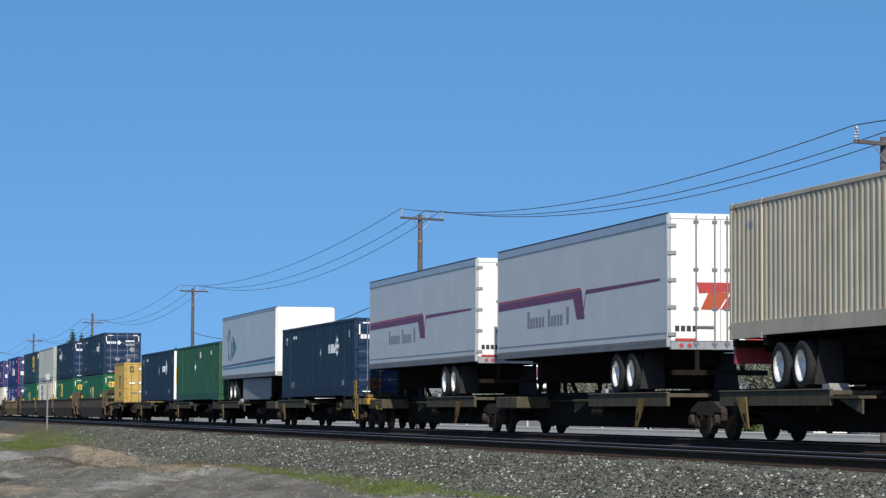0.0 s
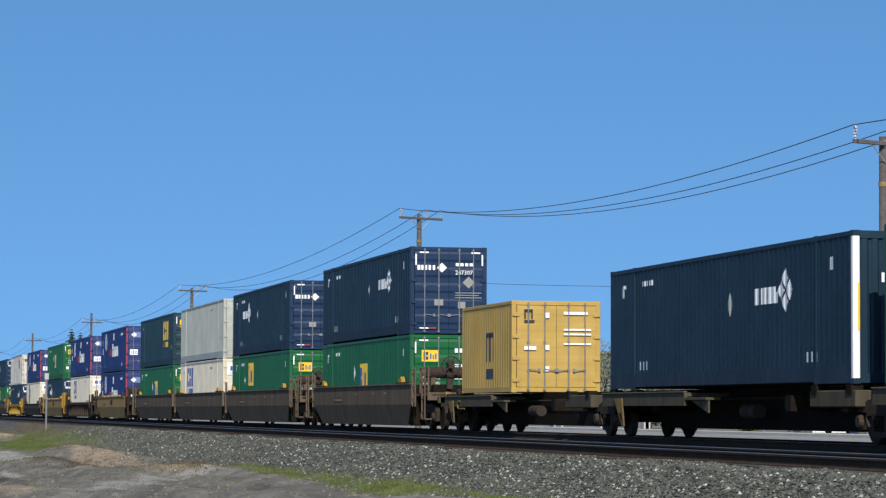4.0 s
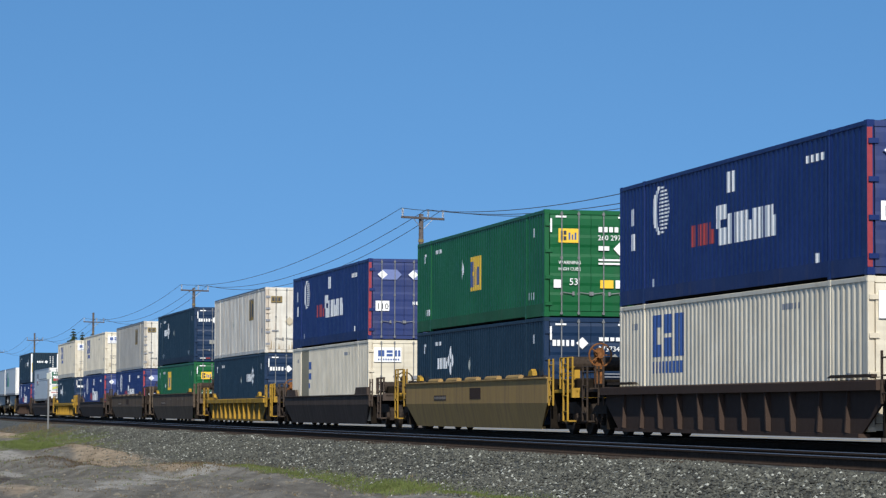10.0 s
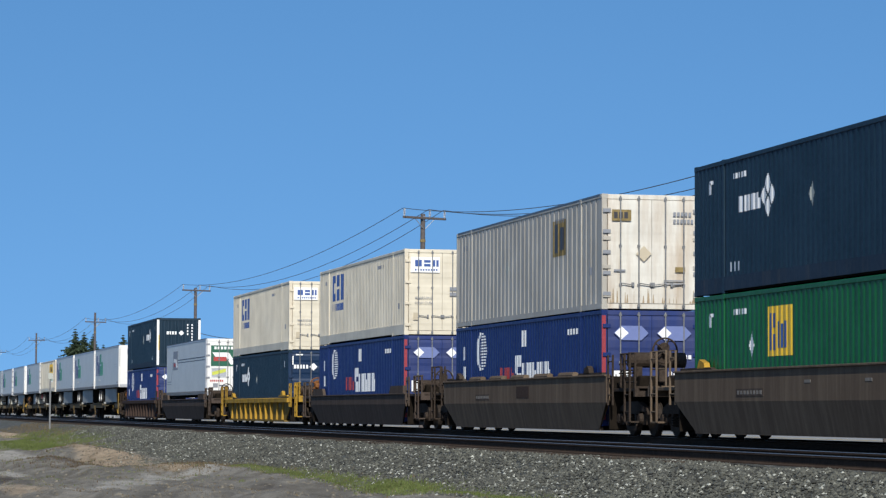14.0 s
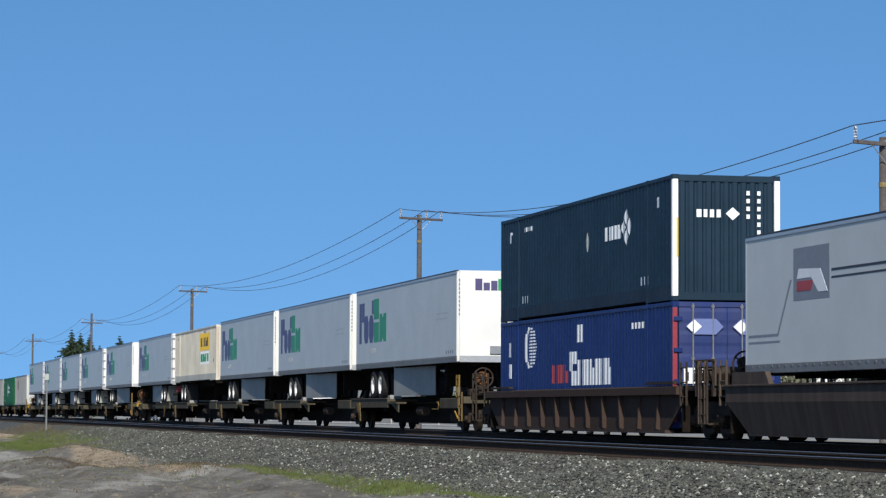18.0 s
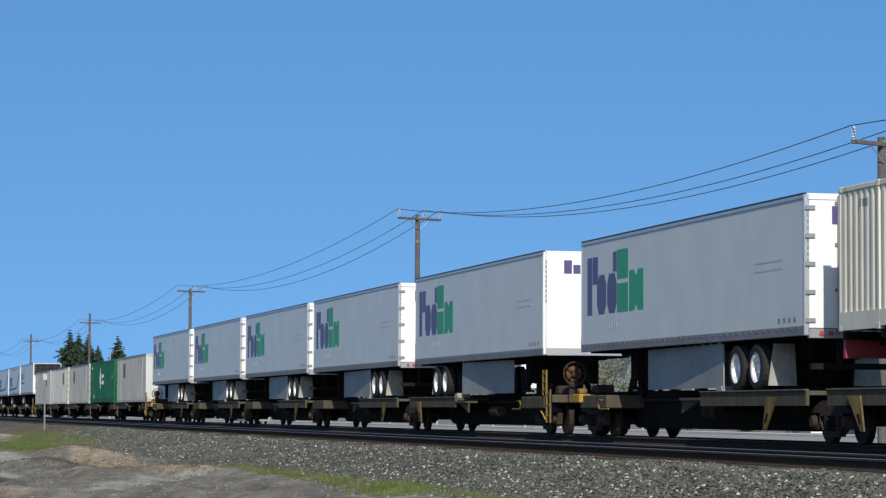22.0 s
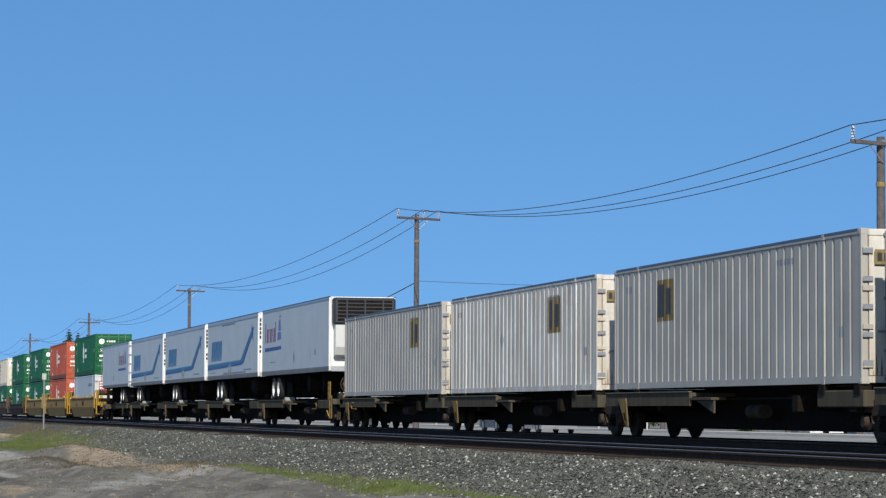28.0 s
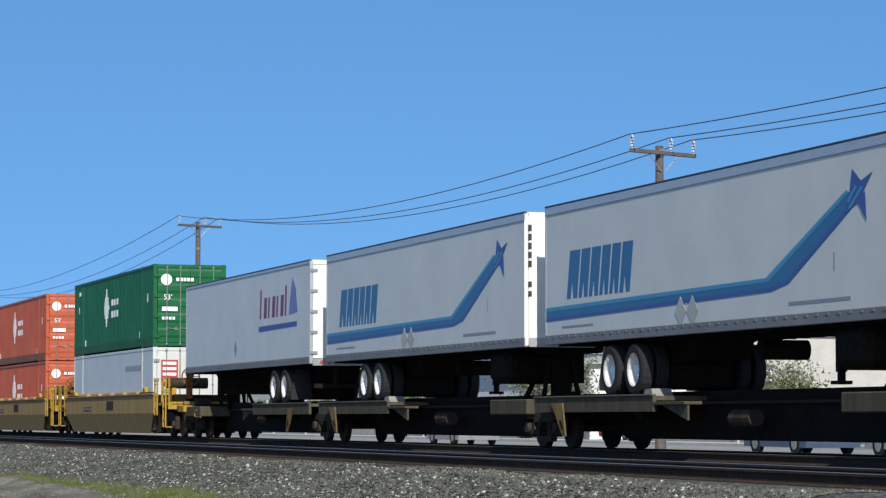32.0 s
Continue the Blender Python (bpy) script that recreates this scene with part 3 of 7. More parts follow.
sag_wire((30.1, 138.0, 7.4), (30.1, 228.4, 7.2), 1.6, 0.026, 18, "thin dark service drop wire")


def strip(name, x0, x1, z, material, label, category, y0=-400, y1=1200, th=0.05):
    return tagged(part(name, box(nb(), x0, x1, y0, y1, z - th, z), material), label, category, kind="structure")


strip("shoulder", 25.6, 31.5, -0.42, M_SHOULDER, "pale dusty gravel shoulder between tracks and road", "shoulder")
strip("road", 31.8, 41.0, -0.40, M_ROAD, "pale worn asphalt road behind the tracks", "road")
strip("kerb_near", 31.5, 31.8, -0.34, M_CONC, "low concrete kerb along the road", "kerb", th=0.2)
strip("kerb_far", 41.0, 41.3, -0.28, M_CONC, "low concrete kerb along the road", "kerb", th=0.2)
strip("pavement", 41.3, 44.0, -0.30, M_CONC, "pale concrete pavement beyond the road", "pavement")
strip("road_line", 36.4, 36.55, -0.392, M_Y, "faded yellow centre line painted on asphalt", "road line", th=0.004)


def block_wall(x, y0, y1, h):
    w = tagged(new("garden_wall"), "pale concrete block wall with piers and a cap", "wall", kind="structure")
    part("wall_panel", box(nb(), x, x + 0.2, y0, y1, -0.5, h), M_CONC, w)
    part("wall_cap", box(nb(), x - 0.04, x + 0.24, y0, y1, h, h + 0.08), M_CONC, w)
    y = y0
    while y < y1:
        part("pier", box(nb(), x - 0.09, x + 0.29, y, y + 0.45, -0.5, h + 0.16), M_CONC, w)
        y += 9.0
    return w


block_wall(46.0, 60, 118, 1.3)
block_wall(46.0, 150, 330, 1.2)


def warehouse(x, y, w, d, h, label, wall=M_WALLW):
    b = root("warehouse", label, "building")
    b.matrix_world = pose(x, y, -0.5)
    part("wall", box(nb(), 0, w, 0, d, 0, h), wall, b)
    part("roof", prism(nb(), [(-0.4, h), (w + 0.4, h), (w / 2, h + 0.9)], "y", -0.4, d + 0.4), M_GREY, b, "low-pitched grey metal roof")
    part("plinth", box(nb(), -0.05, 0, -0.05, d + 0.05, 0, 0.5), M_CONC, b)
    n = int(d // 5)
    for i in range(n):
        yy = 1.5 + i * 5.0
        if i % 3 == 1:
            dr = part("roller_door", box(nb(), -0.06, -0.002, yy, yy + 3.0, 0, 3.0), M_GREY, b, "grey roller door")
            for k in range(6):
                part("door_slat", box(nb(), -0.085, -0.06, yy + 0.05, yy + 2.95, 0.1 + 0.48 * k, 0.5 + 0.48 * k), M_GREY, dr)
        else:
            wi = part("window", box(nb(), -0.05, -0.002, yy, yy + 2.2, 1.3, 2.5), M_ALU, b)
            part("pane", box(nb(), -0.06, -0.051, yy + 0.08, yy + 1.06, 1.38, 2.42), M_GLASS, wi)
            part("pane", box(nb(), -0.06, -0.051, yy + 1.14, yy + 2.12, 1.38, 2.42), M_GLASS, wi)
    part("gutter", box(nb(), -0.55, -0.4, -0.4, d + 0.4, h - 0.12, h + 0.02), M_ALU, b)
    return b


warehouse(63.6, 146.0, 16, 30, 6.2, "low grey concrete building across the road", M_CONC)
warehouse(56, 150, 7.4, 34, 5.0, "low white stucco building with grey siding across the road")
warehouse(52.5, 140.2, 11.0, 8.4, 4.2, "low white stucco building behind roadside trees")
warehouse(64, 96, 22, 24, 3.6, "low beige stucco building across the road", M_BEIGE)
warehouse(62, 350, 24, 220, 5.0, "long low white stucco shed far along the road")
warehouse(62, 205, 24, 120, 6.0, "long low beige stucco warehouse with roller doors", M_BEIGE)


def saloon_car(x, y, mat, label, turn=0.0):
    c = root("saloon_car", label, "car", "saloon cars")
    c.matrix_world = pose(x, y, -0.40, 0, 0, turn)
    body = prism(nb(), [(-2.2, 0.22), (2.12, 0.20), (2.2, 0.35), (2.25, 0.62), (2.1, 0.85), (1.15, 0.95), (0.55, 1.42), (-1.1, 1.44), (-1.75, 0.98), (-2.2, 0.9)], "x", -0.86, 0.86)
    part("body", body, mat, c)
    for s in (-1, 1):
        part("side_window", prism(nb(), [(0.98, 0.97), (0.48, 1.36), (-1.02, 1.38), (-1.5, 1.0)], "x", s * 0.862, s * 0.872), M_GLASS, c)
        for yy in (-1.35, 1.4):
            w = part("wheel", lathe(nb(), s * 0.72, yy, 0.33, [(0, 0.33), (s * 0.16, 0.33)], 16), M_RUBBER, c)
            part("rim", lathe(nb(), s * 0.885, yy, 0.33, [(0, 0.2), (s * 0.012, 0.16)], 12), M_STEEL, w)
    part("windscreen", prism(nb(), [(1.16, 0.965), (1.18, 0.985), (0.6, 1.42), (0.57, 1.41)], "x", -0.72, 0.72), M_GLASS, c)
    for s in (-0.6, 0.6):
        part("headlight", box(nb(), s - 0.16, s + 0.16, 2.2, 2.235, 0.6, 0.74), M_W, c)
        part("tail_light", box(nb(), s - 0.15, s + 0.15, -2.225, -2.2, 0.68, 0.82), M_RED, c)
    return c


saloon_car(48.2, 123.0, M_CARRED, "red saloon car parked before a white building")
LANE_X = 34.0
TRAFFIC = []          # car, its place along the road at 16 s, its speed in m/s
for cy, v, cm, cl in ((152.8, 14.6, M_CARSILV, "silver saloon car driving along the road"), (144.6, 14.6, M_CARBLUE, "dark blue saloon car driving along the road"),
                      (319.5, 15.4, M_CARBLUE, "dark blue saloon car driving along the road"), (311.4, 15.4, M_CARSILV, "silver saloon car driving along the road"), (352.0, 15.4, M_CARSILV, "silver saloon car driving along the road")):
    TRAFFIC.append((saloon_car(LANE_X, cy, cm, cl, 180), cy, v))


def conifer(x, y, h, seed):
    rng = random.Random(seed)
    t = root("conifer_tree", "tall dark green conifer with a ragged pointed crown", "tree", "distant conifers")
    t.matrix_world = pose(x, y, -0.5)
    part("trunk", tube(nb(), (0, 0, 0), (0, 0, h * 0.97), 0.28, 8, 0.03), M_WOOD, t)
    verts, faces = [], []
    z = h * 0.12
    while z < h:
        f = 1 - z / h
        rad = (0.46 * h * f ** 0.9 + 0.15) * rng.uniform(0.75, 1.1)
        for k in range(rng.randint(9, 12)):
            if rng.random() < 0.12:
                continue
            a, ln, dz = rng.random() * math.tau, rad * rng.uniform(0.6, 1.1), -rad * rng.uniform(0.1, 0.45)
            for j in range(9):
                u = (j + 0.4) / 9
                cx, cy, cz = math.cos(a) * ln * u, math.sin(a) * ln * u, z + dz * u
                for _ in range(3):
                    s = 0.52 * (1.15 - u * 0.5) * min(1.0, 0.2 + 2.6 * f)
                    p = [Vector((cx, cy, cz)) + Vector((rng.uniform(-s, s), rng.uniform(-s, s), rng.uniform(-s, s) * 0.7)) for _ in range(3)]
                    i = len(verts)
                    verts += [tuple(q) for q in p]
                    faces.append((i, i + 1, i + 2))
        z += h * 0.028
    me = bpy.data.meshes.new("crown")
    me.from_pydata(verts, [], faces)
    me.materials.append(M_NEEDLE)
    ob = new("crown", me)
    ob.parent = t
    return t


for i, (ang, dist, h) in enumerate(((4.98, 440, 14.2), (5.17, 452, 14.0), (5.36, 448, 13.6), (5.57, 470, 12.4), (5.98, 430, 13.0), (7.13, 400, 10.4))):
    conifer(dist * math.sin(radians(ang)), dist * math.cos(radians(ang)), h, 20 + i)


def shrub(x, y, r, h, seed):
    rng = random.Random(seed)
    t = root("shrub", "leafy green roadside shrub with an uneven outline", "shrub", "roadside shrubs")
    t.matrix_world = pose(x, y, -0.45)
    stems = nb()
    for k in range(5):
        a = rng.random() * math.tau
        tube(stems, (0.1 * math.cos(a), 0.1 * math.sin(a), 0), (r * 0.5 * math.cos(a), r * 0.5 * math.sin(a), h * 0.75), 0.04, 5, 0.015)
    part("stems", stems, M_WOOD, t)
    verts, faces = [], []
    for k in range(900):
        a, u, zz = rng.random() * math.tau, rng.random() ** 0.5, rng.random()
        rr = r * u * (1 - 0.55 * abs(zz - 0.55)) * (0.8 + 0.3 * math.sin(3 * a + seed))
        c = Vector((rr * math.cos(a), rr * math.sin(a), 0.2 + h * zz))
        i = len(verts)
        verts += [tuple(c + Vector((rng.uniform(-0.16, 0.16), rng.uniform(-0.16, 0.16), rng.uniform(-0.13, 0.13)))) for _ in range(3)]
        faces.append((i, i + 1, i + 2))
    me = bpy.data.meshes.new("leaves")
    me.from_pydata(verts, [], faces)
    me.materials.append(M_BUSH)
    ob = new("leaves", me)
    ob.parent = t
    return t


for i, (x, y, r, h) in enumerate(((54, 121.5, 1.7, 2.9), (50, 104, 1.3, 1.8), (49.5, 96, 1.4, 2.0), (52, 160, 1.5, 2.2), (50, 205, 1.6, 2.4), (44.5, 128, 0.9, 1.2), (52, 112, 1.8, 2.6), (50, 88, 1.5, 2.2), (52, 78, 1.7, 2.4), (53, 172, 2.0, 2.8), (56, 186, 1.9, 2.9), (50, 226, 1.8, 2.4), (56, 246, 2.0, 2.8))):
    shrub(x, y, r, h, 3 + i)


def leafy_tree(x, y, h, r, seed, label="small roadside tree with sparse grey-green leaves"):
    """A tapered trunk, forking limbs and a loose crown of many small leaves."""
    rng = random.Random(seed)
    t = root("leafy_tree", label, "tree", "roadside trees")
    t.matrix_world = pose(x, y, -0.45)
    fork = h * 0.32
    part("trunk", tube(nb(), (0, 0, -0.1), (0, 0, fork), 0.035 * h, 9, 0.024 * h), M_WOOD, t)
    limbs, tips = nb(), []
    for k in range(8):
        a = k * math.tau / 8 + rng.uniform(-0.3, 0.3)
        q = Vector((r * rng.uniform(0.35, 0.75) * math.cos(a), r * rng.uniform(0.35, 0.75) * math.sin(a), h * rng.uniform(0.55, 0.9)))
        tube(limbs, (0, 0, fork - 0.1), q, 0.016 * h, 6, 0.005 * h)
        tips += [q, q.lerp(Vector((0, 0, fork)), 0.4)]
        for _ in range(2):
            e = q.lerp(Vector((0, 0, fork)), rng.uniform(0.2, 0.5))
            g = e + Vector((rng.uniform(-r, r) * 0.5, rng.uniform(-r, r) * 0.5, h * rng.uniform(0.05, 0.2)))
            tube(limbs, e, g, 0.007 * h, 5, 0.003 * h)
            tips.append(g)
    part("limbs", limbs, M_WOOD, t)
    verts, faces = [], []
    for c in tips:
        spread = r * rng.uniform(0.22, 0.40)
        for _ in range(90):
            p = c + Vector((rng.gauss(0, spread), rng.gauss(0, spread), rng.gauss(0, spread * 0.8)))
            i, s = len(verts), 0.11
            verts += [tuple(p + Vector((rng.uniform(-s, s), rng.uniform(-s, s), rng.uniform(-s, s)))) for _ in range(3)]
            faces.append((i, i + 1, i + 2))
    me = bpy.data.meshes.new("leaves")
    me.from_pydata(verts, [], faces)
    me.materials.append(M_OLIVE)
    ob = new("leaves", me)
    ob.parent = t
    return t


for i, (x, y, h, r) in enumerate(((44.6, 113.0, 5.4, 1.5), (51.5, 117.0, 4.2, 1.7), (54.5, 119.0, 4.0, 1.6), (48.7, 138.2, 5.0, 1.7), (50.3, 137.6, 4.6, 1.5), (52.2, 166.0, 5.2, 2.1), (52.0, 130.6, 4.8, 1.4), (55.0, 190.0, 6.2, 2.4), (51.0, 183.0, 5.2, 2.0), (56.0, 200.0, 6.6, 2.6), (53.0, 196.0, 5.6, 2.2))):
    leafy_tree(x, y, h, r, 60 + i)


def roadside_sign(x, y):
    """A white panel on two posts, with a maroon flourish and a dark line of words under it."""
    s = root("roadside_sign", "white roadside panel on posts with a maroon flourish", "sign")
    s.matrix_world = pose(x, y, -0.45, 0, 0, -6)
    for px in (-0.9, 0.9):
        part("post", box(nb(), px - 0.06, px + 0.06, 0.02, 0.14, -0.1, 4.05, 0.008), M_STEEL, s)
    panel = part("panel", box(nb(), -1.15, 1.15, -0.04, 0.02, 2.62, 4.12, 0.012), M_W, s, "white sign panel")
    part("flourish", prism(nb(), [(-1.0, 3.35), (-0.55, 3.22), (0.1, 3.28), (0.75, 3.52), (0.98, 3.74), (0.7, 3.98), (0.3, 3.84), (-0.2, 3.95), (-0.75, 3.82), (-1.02, 3.6)], "y", -0.05, -0.042), M_MAROON, panel, "maroon script shape")
    for a, b, z in ((-0.85, -0.3, 3.55), (-0.1, 0.2, 3.62), (0.3, 0.65, 3.68)):
        part("flourish_bar", prism(nb(), [(a, z), (a + 0.1, z), (b, z + 0.17), (b - 0.1, z + 0.17)], "y", -0.056, -0.051), M_W, panel)
    for a, b in ((-0.9, -0.45), (-0.35, 0.5)):
        part("word_bar", box(nb(), a, b, -0.05, -0.042, 2.85, 2.99), M_SLATE, panel)
    return s


roadside_sign(44.0, 166.0)


def street_light(x, y, h):
    s = root("street_light", "grey steel street light with a long arm", "street light")
    s.matrix_world = pose(x, y, -0.4)
    part("post", tube(nb(), (0, 0, 0), (0, 0, h), 0.11, 10, 0.06), M_STEEL, s)
    part("arm", tube(nb(), (0, 0, h - 0.05), (1.7, 0, h + 0.4), 0.025, 8), M_ROD, s)
    part("lamp_head", box(nb(), 1.6, 2.2, -0.12, 0.12, h + 0.34, h + 0.44, 0.04), M_ALU, s)
    return s


street_light(30.6, 300, 7.5)


def track_sign(x, y, z, h):
    s = root("track_sign", "slim pale steel trackside post with a small plate", "sign")
    s.matrix_world = pose(x, y, z)
    part("post", box(nb(), -0.04, 0.04, -0.03, 0.03, -0.2, h), M_POST, s)
    part("plate", box(nb(), -0.11, 0.11, -0.045, -0.031, h - 0.34, h - 0.02, 0.004), M_GREY, s, "small pale grey plate")
    return s


track_sign(11.25, 143.6, -0.62, 3.15)
# ---- the train: marks on sides ----
BW = 2.59             # width of boxes and trailers
PROFILES = {          # width out, slope, width in, slope, depth
    "fine": (0.095, 0.045, 0.095, 0.045, 0.017),
    "corr": (0.095, 0.045, 0.095, 0.045, 0.021),
    "rib": (0.31, 0.025, 0.09, 0.025, 0.018),
    "skin": (1.19, 0.006, 0.008, 0.006, 0.0008)}


def profile(kind, y0, y1):
    a, s, b, s2, d = PROFILES[kind]
    ys, ds, y = [y0], [0.0], y0 + 0.06
    while y + a + s + b + s2 < y1 - 0.06:
        for step, depth in ((a, 0.0), (s, d), (b, d), (s2, 0.0)):
            y += step
            ys.append(y)
            ds.append(depth)
    return ys + [y1], ds + [0.0]


def side_panel(parent, kind, mat, y0, y1, z0, z1, name="side_panel"):
    ys, ds = profile(kind, y0, y1)
    for s in (-1, 1):
        bm = nb()
        lo = [bm.verts.new((s * (BW / 2 - 0.012 - d), y, z0)) for y, d in zip(ys, ds)]
        hi = [bm.verts.new((s * (BW / 2 - 0.012 - d), y, z1)) for y, d in zip(ys, ds)]
        for i in range(len(ys) - 1):
            f = (lo[i], hi[i], hi[i + 1], lo[i + 1])
            bm.faces.new(f if s < 0 else f[::-1])
        part(name, bm, mat, parent)


def side_mark(parent, name, mat, L, rects, kind, y0, y1, label=""):
    """Painted mark on the track-side face, laid over the panel's folds. rects: (u0, u1, z0, z1), u from the far end."""
    ys, ds = profile(kind, y0, y1)
    bm = nb()
    for u0, u1, z0, z1 in rects:
        a, b = L - u1, L - u0
        cuts = [a] + [y for y in ys if a < y < b] + [b]
        xs = [-(BW / 2 - 0.012 - float(np.interp(y, ys, ds))) - 0.004 for y in cuts]
        lo = [bm.verts.new((x, y, z0)) for x, y in zip(xs, cuts)]
        hi = [bm.verts.new((x, y, z1)) for x, y in zip(xs, cuts)]
        for i in range(len(cuts) - 1):
            bm.faces.new((lo[i], hi[i], hi[i + 1], lo[i + 1]))
    ob = part(name, bm, mat, parent, label)
    return tagged(ob, kind="stuff") if len(rects) > 1 else ob


def side_poly(parent, name, mat, L, polys, label=""):
    """Flat mark on a smooth trailer side; polys of (u, z) points."""
    bm = nb()
    for poly in polys:
        prism(bm, [(L - u, z) for u, z in poly], "x", -BW / 2 + 0.008, -BW / 2 + 0.0135)
    ob = part(name, bm, mat, parent, label)
    return tagged(ob, kind="stuff") if len(polys) > 1 else ob


def end_mark(parent, name, mat, rects, y=-0.062, label=""):
    bm = nb()
    for x0, x1, z0, z1 in rects:
        box(bm, x0, x1, y - 0.004, y, z0, z1)
    ob = part(name, bm, mat, parent, label)
    return tagged(ob, kind="stuff") if len(rects) > 1 else ob


def slots(u0, u1, z0, z1, n, gap=0.3):
    """A row of n upright bars that stands for a word."""
    w = (u1 - u0) / n
    return [(u0 + i * w, u0 + (i + 1 - gap) * w, z0, z1) for i in range(n)]


def word(u0, u1, z0, z1, n):
    """Plain upright bars, broad and narrow in turn, that stand for a word."""
    w, h, out = (u1 - u0) / n, z1 - z0, []
    for i in range(n):
        a = u0 + i * w
        k = i % 4
        if k == 1:
            out += [(a, a + 0.38 * w, z0, z1), (a + 0.48 * w, a + 0.88 * w, z0, z1)]
        elif k == 3:
            out += [(a, a + 0.40 * w, z0, z1), (a + 0.40 * w, a + 0.88 * w, z0, z0 + 0.66 * h)]
        else:
            out.append((a, a + (0.86 if k else 0.74) * w, z0, z1))
    return out


def lozenge(parent, mat, L, u, z, ru, rz, kind, y0, y1, name="placard", hole=False):
    n, rects = 9, []
    for i in range(n):
        a = (i + 0.5) / n * 2 - 1
        if hole and abs(a) < 0.4:
            rects += [(u + a * ru - ru / n, u + a * ru + ru / n, z + rz * 0.45, z + rz * (1 - abs(a))), (u + a * ru - ru / n, u + a * ru + ru / n, z - rz * (1 - abs(a)), z - rz * 0.45)]
        else:
            rects.append((u + a * ru - ru / n, u + a * ru + ru / n, z - rz * (1 - abs(a)), z + rz * (1 - abs(a))))
    return side_mark(parent, name, mat, L, rects, kind, y0, y1)


# ---- containers ----
def container(mat, label, L=16.15, H=2.896, kind="fine", near="doors", door_mat=None, post_mat=None, marks=None, door_marks=None, group="containers on the train", number="", folds=0.02):
    """A long box container; its near end (y = 0) carries the doors, or is the plain nose."""
    c = root("shipping_container", label, "container", group)
    w = BW / 2
    door_mat, post_mat = door_mat or mat, post_mat or mat
    y0, y1, z0, z1 = 0.11, L - 0.11, 0.16 if L < 14 or kind == "rib" else 0.36, H - 0.11
    side_panel(c, kind, mat, y0, y1, z0, z1)
    part("roof_panel", box(nb(), -w + 0.03, w - 0.03, 0.05, L - 0.05, H - 0.05, H - 0.012), mat, c)
    part("floor", box(nb(), -w + 0.08, w - 0.08, 0.06, L - 0.06, 0.03, 0.15), M_BLACK, c)
    rail_top = part("top_rail", box(nb(), -w, -w + 0.06, 0.1, L - 0.1, H - 0.11, H - 0.01, 0.012), mat, c)
    again(rail_top, 2 * w - 0.06)
    if kind == "rib":
        edge = part("roof_edge", box(nb(), -w - 0.006, -w + 0.05, 0.18, L - 0.18, H - 0.045, H + 0.006, 0.006), M_INK, c, "dark blue roof edge strip")
        again(edge, 2 * w - 0.044)
    rail_low = part("bottom_rail", prism(nb(), [(0.1, 0.02), (2.0, 0.02), (2.1, 0.06), (L - 2.1, 0.06), (L - 2.0, 0.02), (L - 0.1, 0.02), (L - 0.1, 0.36), (0.1, 0.36)] if L > 14 and kind != "rib" else [(0.1, 0.02), (L - 0.1, 0.02), (L - 0.1, 0.16), (0.1, 0.16)], "x", -w, -w + 0.05), M_DUST.get(mat.name, mat), c)
    again(rail_low, 2 * w - 0.05)
    post = part("corner_post", box(nb(), -w, -w + 0.14, 0, 0.11, 0.1, H - 0.1, 0.012), post_mat, c)
    again(post, 2 * w - 0.14)
    post_far = part("corner_post", box(nb(), -w, -w + 0.14, L - 0.11, L, 0.1, H - 0.1, 0.012), mat, c)
    again(post_far, 2 * w - 0.14)
    cast = nb()
    box(cast, -w - 0.004, -w + 0.16, -0.004, 0.17, 0.0, 0.118, 0.01)
    box(cast, -w - 0.008, -w - 0.004, 0.05, 0.12, 0.03, 0.09)
    cast = part("corner_casting", cast, mat, c)
    for x, y, z in ((2 * w - 0.16, 0, 0), (0, L - 0.17, 0), (2 * w - 0.16, L - 0.17, 0), (0, 0, H - 0.118), (2 * w - 0.16, 0, H - 0.118), (0, L - 0.17, H - 0.118), (2 * w - 0.16, L - 0.17, H - 0.118)):
        again(cast, x, y, z)
    if L > 14:
        mid = nb()
        box(mid, -w - 0.002, -w + 0.05, 1.93, 2.03, 0.1, H - 0.08, 0.008)
        box(mid, -w - 0.008, -w + 0.1, 1.90, 2.06, 0.0, 0.12, 0.008)
        box(mid, -w - 0.008, -w + 0.1, 1.90, 2.06, H - 0.12, H, 0.008)
        mid = part("lifting_post", mid, mat, c)
        again(mid, 0, L - 3.96)
    part("end_panel", box(nb(), -w + 0.13, w - 0.13, L - 0.07, L - 0.03, 0.12, H - 0.1), mat, c)
    if near == "doors":
        part("door_header", box(nb(), -w + 0.14, w - 0.14, 0.0, 0.09, H - 0.13, H - 0.01, 0.008), door_mat, c)
        part("door_sill", box(nb(), -w + 0.14, w - 0.14, 0.0, 0.09, 0.02, 0.15, 0.008), door_mat, c)
        for s in (-1, 1):
            bm = nb()
            xa, xb = (-w + 0.15, -0.006) if s < 0 else (0.006, w - 0.15)
            n = 5
            hh = (H - 0.30) / n
            pts = [(0.05, 0.16)]
            for i in range(n):
                zb = 0.16 + i * hh
                pts += [(-0.014, zb), (-0.014, zb + 0.16), (-0.014 - folds, zb + 0.24), (-0.014 - folds, zb + hh - 0.10), (-0.014, zb + hh - 0.02)]
            pts += [(-0.014, H - 0.14), (0.05, H - 0.14)]
            door = part("door", prism(bm, pts, "x", xa, xb), door_mat, c)
            for f in (0.30, 0.72):
                x = xa + (xb - xa) * (f if s > 0 else 1 - f)
                rod = nb()
